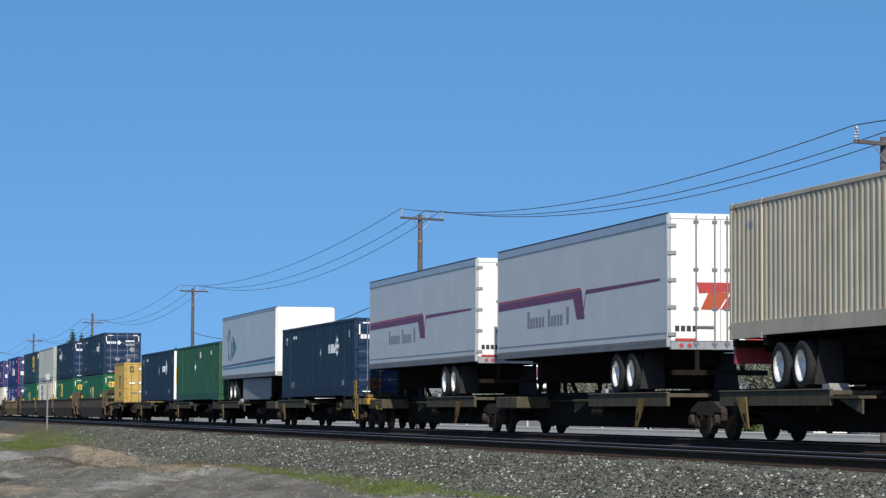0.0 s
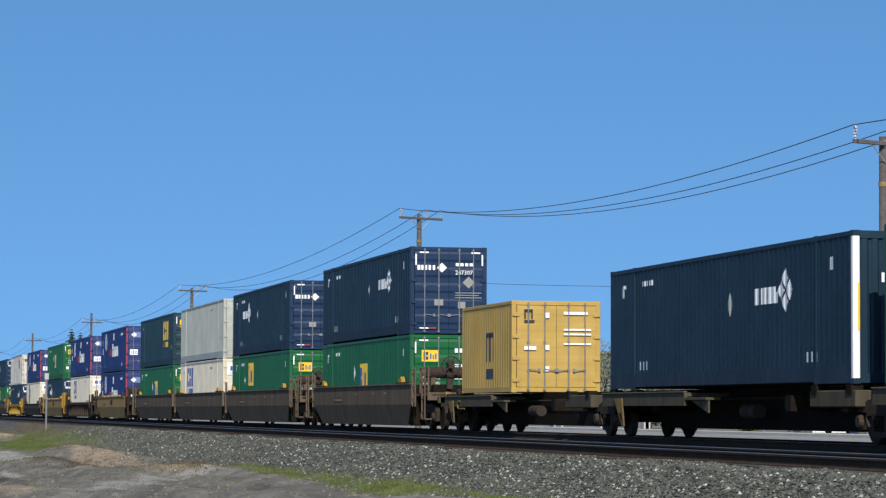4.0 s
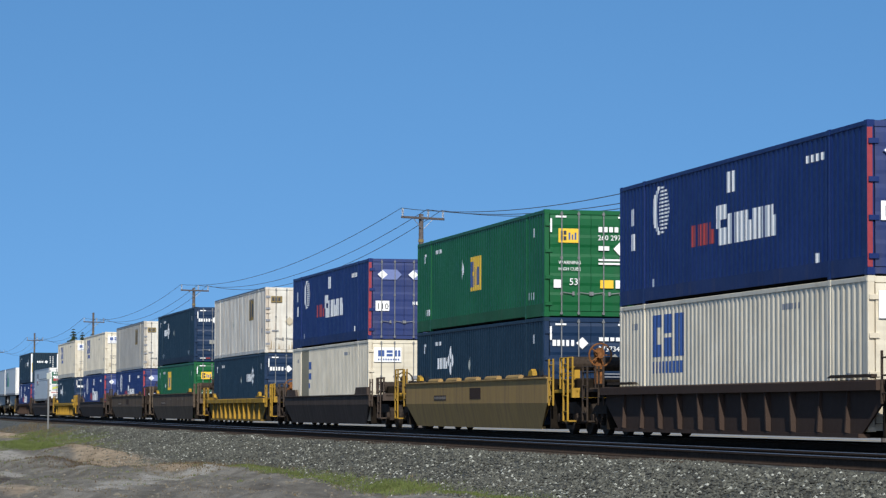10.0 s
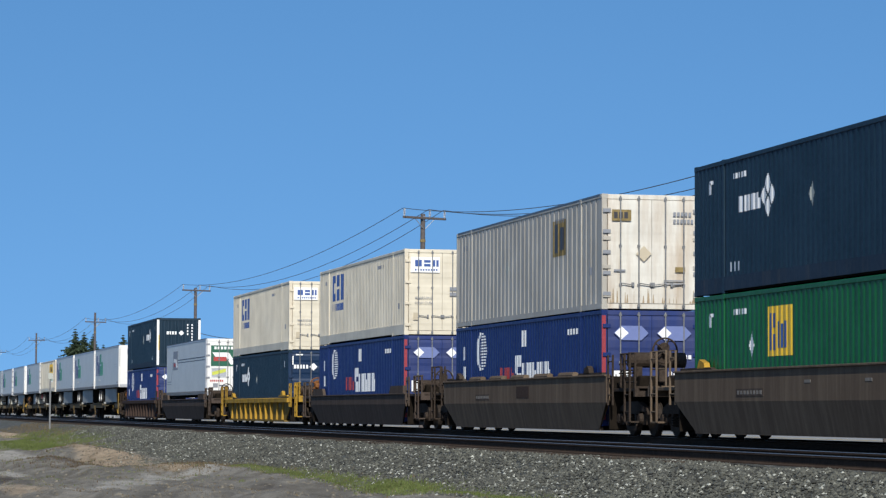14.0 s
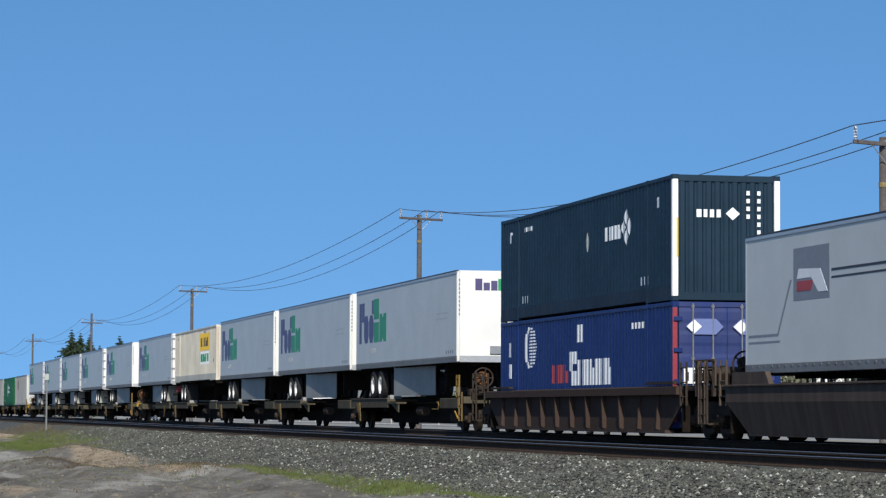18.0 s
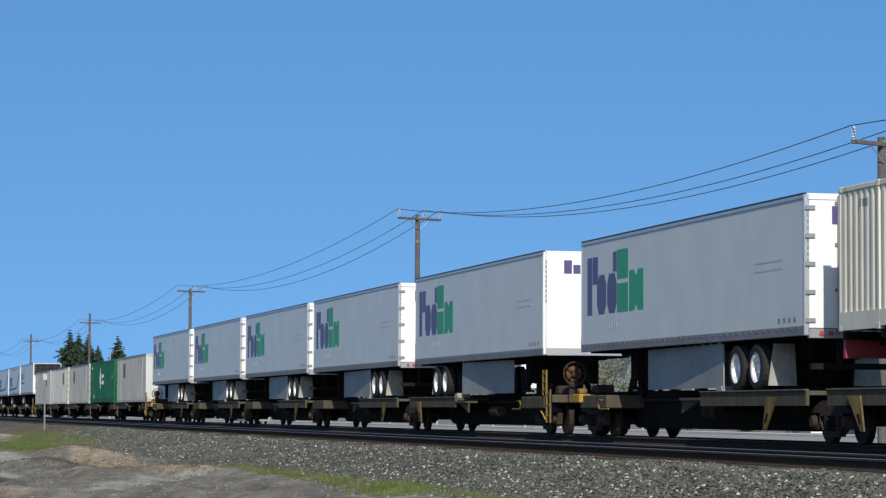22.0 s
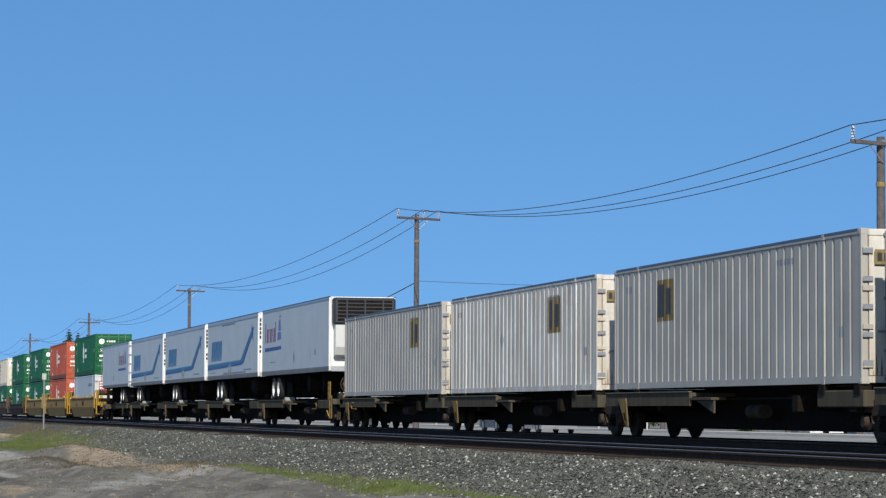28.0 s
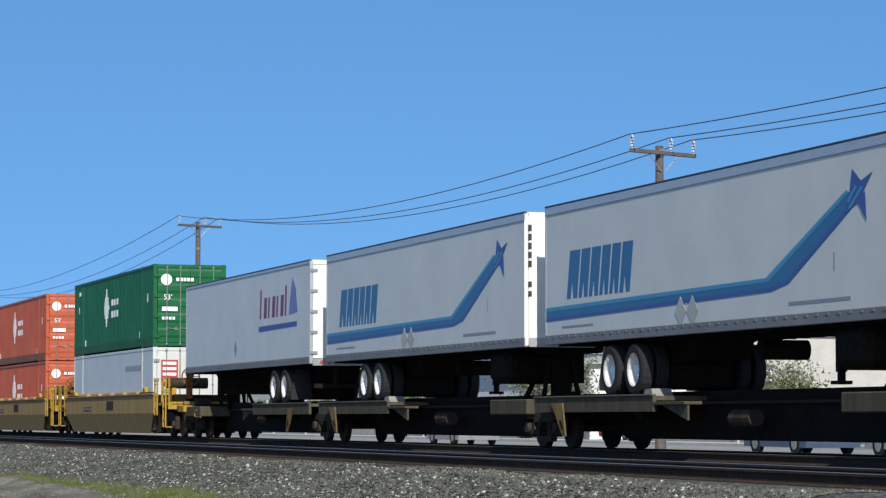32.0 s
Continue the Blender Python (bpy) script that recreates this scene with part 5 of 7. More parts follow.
def trailer(label, near="nose", skirt=True, marks=None, end_marks=None, reefer=False, L=16.15, mat=None, rail_mat=None, top_mat=None, wheels=True, setback=3.6, skirt_from=4.6, belly=False, H0=1.08, H1=3.90, band=0.12):
    """A box semi-trailer; z = 0 is the ground under its tyres; y = 0 is the end that comes first."""
    t = root("semi_trailer", label, "trailer", "trailers on the train")
    mat, rail_mat, top_mat = mat or M_TRAILER, rail_mat or M_ALU, top_mat or M_ALU
    # white ends take the brightened skin: sunlight put into their colour
    end_mat = M_LIT_END if mat is M_TRAILER else mat
    w = BW / 2
    rear = (near == "doors")
    side_panel(t, "skin", mat, 0.06, L - 0.06, H0 + 0.2, H1 - 0.08)
    part("roof_panel", box(nb(), -w + 0.02, w - 0.02, 0.03, L - 0.03, H1 - 0.05, H1 - 0.01), mat, t)
    top = part("top_rail", box(nb(), -w - 0.004, -w + 0.06, 0.02, L - 0.02, H1 - band, H1 - 0.03, 0.012), top_mat, t)
    again(top, 2 * w - 0.056)
    cap = part("roof_edge", box(nb(), -w - 0.008, -w + 0.06, 0.02, L - 0.02, H1 - 0.035, H1, 0.006), M_K, t, "dark roof edge strip")
    again(cap, 2 * w - 0.052)
    low = nb()
    box(low, -w - 0.006, -w + 0.06, 0.02, L - 0.02, H0, H0 + 0.2, 0.012)
    for k in range(40):
        box(low, -w - 0.014, -w - 0.006, 0.3 + k * 0.4, 0.42 + k * 0.4, H0 + 0.13, H0 + 0.17)
    low = part("bottom_rail", low, M_POST if rail_mat == M_ALU else rail_mat, t)
    again(low, 2 * w - 0.054)
    fl = nb()
    box(fl, -w + 0.08, w - 0.08, 0.05, L - 0.05, H0 + 0.06, H0 + 0.16)
    for k in range(26):
        box(fl, -w + 0.06, w - 0.06, 0.4 + k * 0.6, 0.48 + k * 0.6, H0 - 0.04, H0 + 0.06)
    tagged(part("floor", fl, M_BLACK, t), kind="stuff")
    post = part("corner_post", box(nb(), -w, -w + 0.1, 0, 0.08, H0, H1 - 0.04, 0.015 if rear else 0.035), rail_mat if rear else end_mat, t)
    again(post, 2 * w - 0.1)
    post = part("corner_post", box(nb(), -w, -w + 0.1, L - 0.08, L, H0, H1 - 0.04, 0.015), rail_mat, t)
    again(post, 2 * w - 0.1)
    part("end_panel", box(nb(), -w + 0.08, w - 0.08, L - 0.06, L - 0.02, H0 + 0.05, H1 - 0.05), mat, t)
    if rear:
        part("door_header", box(nb(), -w + 0.1, w - 0.1, 0.0, 0.08, H1 - 0.14, H1 - 0.02, 0.01), end_mat, t)
        part("rear_sill", box(nb(), -w + 0.1, w - 0.1, -0.01, 0.1, H0 - 0.05, H0 + 0.14, 0.01), M_STEEL, t)
        for s in (-1, 1):
            xa, xb = (-w + 0.1, -0.005) if s < 0 else (0.005, w - 0.1)
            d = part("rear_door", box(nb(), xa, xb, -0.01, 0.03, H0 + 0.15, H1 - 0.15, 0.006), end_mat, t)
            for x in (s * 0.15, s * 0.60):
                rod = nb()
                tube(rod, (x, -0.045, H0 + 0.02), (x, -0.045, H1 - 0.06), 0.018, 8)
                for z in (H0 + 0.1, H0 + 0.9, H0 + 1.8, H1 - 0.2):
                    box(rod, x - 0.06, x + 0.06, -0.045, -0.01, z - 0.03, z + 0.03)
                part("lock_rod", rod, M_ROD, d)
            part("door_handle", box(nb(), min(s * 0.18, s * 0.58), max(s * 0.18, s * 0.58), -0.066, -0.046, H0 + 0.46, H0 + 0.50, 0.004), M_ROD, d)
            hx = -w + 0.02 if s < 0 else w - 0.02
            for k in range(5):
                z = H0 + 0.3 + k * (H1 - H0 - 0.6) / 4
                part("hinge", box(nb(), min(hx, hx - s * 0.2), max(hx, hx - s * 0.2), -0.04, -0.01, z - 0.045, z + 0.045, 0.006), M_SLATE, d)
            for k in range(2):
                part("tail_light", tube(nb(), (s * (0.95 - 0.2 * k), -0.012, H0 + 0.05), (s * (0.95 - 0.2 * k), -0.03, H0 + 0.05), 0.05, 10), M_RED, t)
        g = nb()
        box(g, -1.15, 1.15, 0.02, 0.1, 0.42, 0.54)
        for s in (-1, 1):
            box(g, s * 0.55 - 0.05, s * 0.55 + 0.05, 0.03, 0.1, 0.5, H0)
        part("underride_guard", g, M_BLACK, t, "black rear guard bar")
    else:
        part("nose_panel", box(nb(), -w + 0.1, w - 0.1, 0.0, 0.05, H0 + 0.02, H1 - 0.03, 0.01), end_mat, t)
        part("nose_trim", box(nb(), -w + 0.1, w - 0.1, -0.008, 0.03, H0, H0 + 0.2, 0.006), rail_mat, t)
        part("kingpin_plate", box(nb(), -0.6, 0.6, 0.4, 1.5, H0 - 0.1, H0 - 0.04), M_BLACK, t)
        part("gladhand_box", box(nb(), -0.25, 0.15, -0.05, 0.0, H0 + 0.25, H0 + 0.5, 0.01), M_SLATE, t)
    if reefer:
        u = part("reefer_unit", box(nb(), -1.2, 1.2, -0.52, 0.0, H0 + 1.78, H1 - 0.06, 0.07), M_REEFER, t, "black refrigeration unit")
        for k in range(6):
            part("grille_slat", box(nb(), -1.05, 1.05, -0.545, -0.52, H0 + 1.92 + 0.14 * k, H0 + 2.0 + 0.14 * k), M_BLACK, u)
        for x in (-0.7, 0.0, 0.7):
            part("grille_frame", box(nb(), x - 0.03, x + 0.03, -0.56, -0.545, H0 + 1.86, H1 - 0.14), M_REEFER, u)
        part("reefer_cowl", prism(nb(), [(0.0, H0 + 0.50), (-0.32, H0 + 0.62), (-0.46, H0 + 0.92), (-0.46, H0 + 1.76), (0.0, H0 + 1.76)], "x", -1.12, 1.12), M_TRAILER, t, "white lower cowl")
        part("fuel_tank", tube(nb(), (-1.0, 6.0, 0.66), (0.6, 6.0, 0.66), 0.34, 18), M_BLACK, t)
    if belly:
        part("belly_box", box(nb(), -1.12, 0.25, 1.75, 2.95, 0.34, 1.06, 0.14), M_BLACK, t, "black storage box slung under the nose")
    yc = setback if rear else L - setback
    if wheels:
        wheel_set(t, yc, 1.27, 1 if rear else -1, M_FLAP if skirt or not rear else M_RUBBER)
        yl = L - 3.2 if rear else 3.2
        landing_gear(t, yl)
        if skirt:
            a, b = (5.3, L - 4.6) if rear else (skirt_from, L - 6.2)
            for s in (-1, 1):
                sk = nb()
                xa, xb = (w - 0.36, w - 0.12) if not rear else (w - 0.12, w - 0.36)
                v = [bm_v for q in (0.0, 0.03) for bm_v in (sk.verts.new((s * (xa - q), a, H0)), sk.verts.new((s * (xb - q), b, H0)), sk.verts.new((s * (xb - q), b, 0.1)), sk.verts.new((s * (xa - q), a, 0.1)))]
                for f in ((0, 1, 2, 3), (7, 6, 5, 4), (0, 4, 5, 1), (1, 5, 6, 2), (2, 6, 7, 3), (3, 7, 4, 0)):
                    sk.faces.new([v[i] for i in f])
                bmesh.ops.recalc_face_normals(sk, faces=sk.faces[:])
                part("side_skirt", sk, M_SKIRT, t, "grey side skirt")
        else:
            part("air_tank", tube(nb(), (-0.45, L * 0.45, 0.78), (0.45, L * 0.45, 0.78), 0.18, 14), M_BLACK, t)
    bg = nb()
    tube(bg, (-0.3, 0.4, H0 - 0.05), (-0.3, L - 0.4, H0 - 0.05), 0.05, 6)
    tube(bg, (0.3, 0.4, H0 - 0.05), (0.3, L - 0.4, H0 - 0.05), 0.05, 6)
    part("slide_rail", bg, M_BLACK, t)
    if marks:
        marks(t, L, H0, H1)
    if end_marks:
        end_marks(t, H0, H1)
    return t


def two_tone_logo(t, L, H0, H1):
    """Purple and green block shapes near the far end."""
    b, h = 1.99, 1.52
    P = lambda a, c, z0, z1: [(a, b + z0 * h), (c, b + z0 * h), (c, b + z1 * h), (a, b + z1 * h)]
    O = lambda a, c, z1: [(a, b + 0.16 * h), (a + 0.17, b), (c - 0.17, b), (c, b + 0.16 * h), (c, b + (z1 - 0.16) * h), (c - 0.17, b + z1 * h), (a + 0.17, b + z1 * h), (a, b + (z1 - 0.16) * h)]
    side_poly(t, "logo", M_PURPLE, L, [P(0.55, 0.98, 0, .95), P(1.02, 1.5, .5, .95), O(1.42, 2.24, .64), O(2.32, 3.14, .64), P(2.82, 3.14, .66, .98)], "purple block shapes")
    side_poly(t, "logo", M_LEAF, L, [P(3.17, 4.10, 0, .46), P(3.17, 4.10, .53, 1.0), [(4.18, b), (4.60, b), (4.76, b + .1 * h), (4.92, b), (5.36, b), (5.36, b + .64 * h), (4.92, b + .64 * h), (4.76, b + .54 * h), (4.60, b + .64 * h), (4.2, b + .64 * h)]], "green block shapes")
    side_poly(t, "logo_line", M_FAINT, L, [[(2.4 + 0.2 * i, 1.62), (2.52 + 0.2 * i, 1.62), (2.52 + 0.2 * i, 1.78), (2.4 + 0.2 * i, 1.78)] for i in range(6)])
    side_poly(t, "stencil", M_FAINT, L, [[(13.2, 2.62), (14.9, 2.62), (14.9, 2.66), (13.2, 2.66)], [(13.2, 2.45), (14.9, 2.45), (14.9, 2.49), (13.2, 2.49)]])
    side_poly(t, "data_plate", M_SLATE, L, [[(14.6 + 0.3 * i, 1.36), (14.75 + 0.3 * i, 1.36), (14.75 + 0.3 * i, 1.46), (14.6 + 0.3 * i, 1.46)] for i in range(4)])


def two_tone_end(near):
    def f(t, H0, H1):
        z = H1 - 0.62
        y = -0.002 if near == "nose" else -0.014
        end_mark(t, "logo", M_PURPLE, [(-0.72, -0.5, z, z + 0.36), (-0.46, -0.26, z, z + 0.24), (-0.22, -0.02, z, z + 0.3)], y)
        end_mark(t, "logo", M_LEAF, [(0.0, 0.28, z, z + 0.36), (0.32, 0.54, z, z + 0.24)], y)
        end_mark(t, "stencil", M_SLATE, [(-1.24, -1.2, H1 - 0.35 - 0.13 * k, H1 - 0.27 - 0.13 * k) for k in range(9)], -0.002)
    return f


def arrow_logo(t, L, H0, H1):
    """Blue word shapes, a stripe that climbs to an antelope-like arrow head."""
    sl, z0, z1 = 0.20, 1.98, 2.94
    polys = []
    for i, w in enumerate((0.60, 0.50, 0.50, 0.46, 0.46, 0.54)):
        u = 1.30 + (0, 0.68, 1.26, 1.84, 2.38, 2.92)[i]
        polys.append([(u, z0), (u + 0.36 * w, z0), (u + 0.42 * w + 0.35 * sl, z0 + 0.35 * (z1 - z0)), (u + 0.64 * w, z0), (u + w, z0), (u + w + sl, z1), (u + sl, z1)])
    side_poly(t, "logo", M_SKYBLUE, L, polys, "blue slanted block lettering shapes")
    side_poly(t, "stripe", M_SKYBLUE, L, [[(0.02, 1.56), (11.2, 1.68), (11.0, 1.92), (0.02, 1.84)], [(11.2, 1.68), (11.9, 1.78), (14.5, 2.95), (14.08, 3.15), (11.0, 1.92)]], "blue rising stripe")
    side_poly(t, "stripe_edge", M_NB, L, [[(0.02, 1.56), (11.2, 1.68), (11.9, 1.78), (14.5, 2.95), (14.42, 3.0), (11.85, 1.86), (11.2, 1.76), (0.02, 1.63)]], "dark blue stripe edge").location.x = -0.003
    side_poly(t, "stripe_edge", M_PALEBLUE, L, [[(0.02, 1.84), (11.0, 1.92), (14.08, 3.15), (14.16, 3.1), (11.1, 1.85), (0.02, 1.76)]], "light blue stripe edge").location.x = -0.003
    side_poly(t, "arrow_head", M_NB, L, [[(14.0, 2.78), (14.5, 2.92), (15.0, 3.36), (14.32, 3.18)], [(14.2, 3.1), (14.3, 3.46), (14.62, 3.24)], [(14.45, 2.95), (14.78, 2.62), (14.74, 3.08)]], "dark blue arrow head").location.x = -0.006
    side_poly(t, "arrow_line", M_PALEBLUE, L, [[(14.15, 2.86), (14.2, 2.83), (14.66, 3.14), (14.6, 3.17)], [(14.12, 2.98), (14.17, 2.94), (14.45, 3.16), (14.4, 3.19)]]).location.x = -0.009
    side_poly(t, "placard", M_GREY, L, [[(7.0, 1.5), (7.27, 1.24), (7.54, 1.5), (7.27, 1.77)], [(7.56, 1.5), (7.83, 1.24), (8.1, 1.5), (7.83, 1.77)]]).location.x = -0.006
    side_poly(t, "stencil", M_SLATE, L, [[(11.9, 1.42), (14.2, 1.42), (14.2, 1.48), (11.9, 1.48)], [(1.0, 1.4), (2.8, 1.4), (2.8, 1.44), (1.0, 1.44)]])
    side_poly(t, "seam", M_SLATE, L, [[(13.6, 1.9), (13.64, 1.9), (13.64, 2.2), (13.6, 2.2)]])


def arrow_scuffed(t, L, H0, H1):
    arrow_logo(t, L, H0, H1)
    side_poly(t, "rub_strip", M_SLATE, L, [[(4.8, 3.62), (9.2, 3.62), (9.1, 3.70), (4.9, 3.70)], [(5.4, 1.30), (12.6, 1.30), (12.5, 1.38), (5.5, 1.38)]], "dark scuffed rub strip")


def arrow_end(t, H0, H1):
    end_mark(t, "stencil", M_K, [(-1.22, -1.14, H1 - 0.42 - 0.19 * k, H1 - 0.28 - 0.19 * k) for k in range(5)] + [(-1.22, -1.14, H1 - 1.6, H1 - 1.48), (-1.22, -1.14, H1 - 1.8, H1 - 1.68)], -0.002)


def ship_logo(t, L, H0, H1):
    polys = []
    for i in range(7):
        u, h = 0.75 + i * 0.44, (0.85 if i in (0, 6) else 0.6)
        polys.append([(u, 2.5), (u + (0.3 if i % 2 else 0.16), 2.5), (u + (0.38 if i % 2 else 0.24), 2.5 + h), (u + 0.08, 2.5 + h)])
    side_poly(t, "logo", M_MAROON, L, polys, "maroon block lettering shapes")
    side_poly(t, "logo_sail", M_LILAC, L, [[(4.0, 2.55), (5.0, 2.6), (4.9, 2.9), (4.1, 2.9)], [(4.25, 2.95), (4.95, 2.95), (4.8, 3.45), (4.35, 3.4)], [(4.4, 3.5), (4.85, 3.5), (4.75, 3.7)]])
    side_poly(t, "logo_line", M_NB, L, [[(0.7, 2.12), (5.0, 2.16), (5.0, 2.3), (0.7, 2.28)]])
    side_poly(t, "placard", M_SLATE, L, [[(8.0, 1.75), (8.2, 1.45), (8.4, 1.75), (8.2, 2.05)]])
    side_poly(t, "stencil", M_SLATE, L, [[(13.0, 1.75), (13.25, 1.75), (13.25, 2.0), (13.0, 2.0)], [(2.0, 1.62), (3.5, 1.62), (3.5, 1.66), (2.0, 1.66)], [(12.0, 1.6), (12.05, 1.6), (12.05, 2.0), (12.0, 2.0)]])


def ship_logo_rear(t, L, H0, H1):
    polys = []
    for i in range(7):
        u, h = 10.3 + i * 0.5, (0.85 if i in (0, 6) else 0.6)
        polys.append([(u, 2.5), (u + (0.34 if i % 2 else 0.18), 2.5), (u + (0.42 if i % 2 else 0.26), 2.5 + h), (u + 0.08, 2.5 + h)])
    side_poly(t, "logo", M_MAROON, L, polys, "maroon block lettering shapes")
    side_poly(t, "logo_sail", M_LILAC, L, [[(13.8, 2.5), (14.8, 2.55), (14.6, 3.2), (14.2, 3.55), (13.9, 2.9)]])
    side_poly(t, "logo_line", M_NB, L, [[(10.2, 2.12), (14.7, 2.16), (14.7, 2.3), (10.2, 2.28)]])
    side_poly(t, "placard", M_SLATE, L, [[(7.0, 1.7), (7.2, 1.45), (7.4, 1.7), (7.2, 1.98)]])


def red_stripe(t, L, H0, H1):
    side_poly(t, "stripe", M_MAROON, L, [[(0.1, 2.42), (8.1, 2.48), (8.45, 1.93), (9.2, 1.93), (8.9, 2.68), (0.1, 2.62)], [(9.3, 2.55), (15.6, 2.6), (15.6, 2.66), (9.3, 2.66), (8.95, 1.92), (9.05, 1.92)]], "maroon and dark side stripe")
    side_poly(t, "stripe_light", M_RED, L, [[(0.1, 2.63), (8.85, 2.69), (8.8, 2.74), (0.1, 2.68)]])
    side_poly(t, "logo", M_SLATE, L, [[(3.4 + 0.31 * i, 1.84), (3.66 + 0.31 * i, 1.84), (3.66 + 0.31 * i, 2.12 + (0.18 if i in (0, 7, 13) else 0)), (3.4 + 0.31 * i, 2.12 + (0.18 if i in (0, 7, 13) else 0))] for i in range(14) if i not in (6, 12)], "grey word shapes")
    side_poly(t, "rub_rail", M_SLATE, L, [[(0.05, 1.36), (16.1, 1.36), (16.1, 1.40), (0.05, 1.40)]])
    side_poly(t, "vent", M_BLACK, L, [[(0.8 + 1.3 * i, 1.02 + 0.14), (1.15 + 1.3 * i, 1.16), (1.15 + 1.3 * i, 1.22), (0.8 + 1.3 * i, 1.22)] for i in range(12)])


def red_stripe_end(t, H0, H1):
    part("logo", prism(nb(), [(-0.58, 2.55), (0.92, 2.55), (0.92, 1.93), (0.42, 1.93), (0.48, 2.36), (-0.52, 2.30)], "y", -0.020, -0.014), M_RED, t, "red flag-like mark")
    part("logo", prism(nb(), [(-0.48, 1.93), (-0.05, 1.93), (0.22, 2.33), (-0.30, 2.31)], "y", -0.022, -0.015), M_ORANGE, t, "orange slanted mark")
    part("logo", prism(nb(), [(0.0, 1.93), (0.38, 1.93), (0.44, 2.34), (0.27, 2.33)], "y", -0.022, -0.015), M_RED, t)
    end_mark(t, "stencil", M_K, [(-1.1 + 0.14 * i, -1.0 + 0.14 * i, 1.42, 1.55) for i in range(4)], -0.014)
    end_mark(t, "sticker", M_RED, [(-1.1, -0.6, 1.2, 1.26), (0.6, 1.1, 1.2, 1.26)], -0.014)


def wave_logo(t, L, H0, H1):
    side_poly(t, "logo", M_AQUA, L, [[(1.35, 3.2), (2.2, 3.0), (2.1, 2.75)], [(3.3, 3.12), (3.9, 3.0), (4.7, 2.55), (3.9, 2.2), (3.4, 2.0), (3.7, 2.5)]], "teal swirling emblem")
    P = lambda k, f: (2.35 + 0.42 * f * math.cos(radians(k)), 2.72 + 0.78 * f * math.sin(radians(k)))
    arc = [P(k, 1.0) for k in range(20, 281, 20)] + [P(k, 0.66) for k in range(280, 19, -20)]
    side_poly(t, "logo_arc", M_INK, L, [arc], "slate brushed arc").location.x = -0.004
    side_poly(t, "logo_stroke", M_INK, L, [[(2.72, 1.98), (2.98, 1.94), (3.22, 2.86), (2.96, 2.9)], [(3.22, 2.1), (3.46, 2.08), (3.66, 2.8), (3.42, 2.86)]], "slate brush strokes").location.x = -0.004
    side_poly(t, "stripe", M_INK, L, [[(0.1, 1.66), (16.0, 1.80), (16.0, 1.92), (0.1, 1.74)]], "slate blue band along the bottom")
    side_poly(t, "stripe", M_AQUA, L, [[(0.1, 1.54), (16.0, 1.64), (16.0, 1.74), (0.1, 1.61)]], "thin teal band")


def sash_logo(t, L, H0, H1):
    side_poly(t, "logo_plate", M_SLATE, L, [[(2.9, 1.62), (4.9, 1.62), (4.9, 2.66), (2.9, 2.66)]], "dark square emblem")
    side_poly(t, "logo_sash", M_W, L, [[(3.1, 2.05), (3.9, 2.05), (4.3, 1.75), (4.8, 1.75), (4.4, 2.2), (3.2, 2.25)]]).location.x = -0.005
    side_poly(t, "logo_sash", M_RED, L, [[(3.1, 1.8), (3.9, 1.8), (4.0, 2.0), (3.1, 2.0)]]).location.x = -0.005
    side_poly(t, "stripe", M_K, L, [[(5.0, 2.12), (16.0, 2.12), (16.0, 2.17), (5.0, 2.17)], [(5.0, 1.98), (16.0, 1.98), (16.0, 2.02), (5.0, 2.02)]])
    side_poly(t, "stripe", M_SLATE, L, [[(0.2, 0.95), (2.0, 0.95), (2.8, 2.05), (2.7, 2.05), (1.95, 1.0), (0.2, 1.0)], [(0.2, 0.82), (2.1, 0.82), (2.1, 0.86), (0.2, 0.86)]])


def sash_doors(t, H0, H1):
    end_mark(t, "sign", M_SIGNGREEN, [(-1.02, 1.02, H1 - 1.42, H1 - 0.36)], -0.014, "green rear sign")
    end_mark(t, "sign_word", M_W, [(-0.85 + 0.17 * i, -0.74 + 0.17 * i, H1 - 0.56, H1 - 0.42) for i in range(10)] + [(0.2 + 0.13 * i, 0.28 + 0.13 * i, H1 - 0.86, H1 - 0.76) for i in range(5)], -0.019)
    part("sign_sash", prism(nb(), [(-0.95, H1 - 0.72), (-0.1, H1 - 0.72), (0.22, H1 - 1.18), (0.95, H1 - 1.18), (0.72, H1 - 1.34), (0.0, H1 - 1.34), (-0.25, H1 - 0.94), (-0.8, H1 - 0.94)], "y", -0.022, -0.018), M_W, t)
    end_mark(t, "sign_block", M_RED, [(-0.88, -0.22, H1 - 1.16, H1 - 0.95), (0.28, 0.92, H1 - 1.17, H1 - 0.98)], -0.024)
    end_mark(t, "sticker", M_ALU, [(-0.98, -0.22, H1 - 2.0, H1 - 1.52)], -0.012, "pale framed notice")
    part("sticker", prism(nb(), [(-0.95, H1 - 1.90), (-0.25, H1 - 1.72), (-0.25, H1 - 1.54), (-0.95, H1 - 1.72)], "y", -0.022, -0.017), M_LIME, t, "yellow-green sticker")
    end_mark(t, "stencil", M_RED, [(-1.05 + 0.1 * i, -0.98 + 0.1 * i, H1 - 2.22, H1 - 2.12) for i in range(7)], -0.014)
    end_mark(t, "stencil", M_SLATE, [(-0.9, -0.65, H1 - 2.52, H1 - 2.30), (0.2, 0.8, H1 - 2.55, H1 - 2.46)], -0.014)


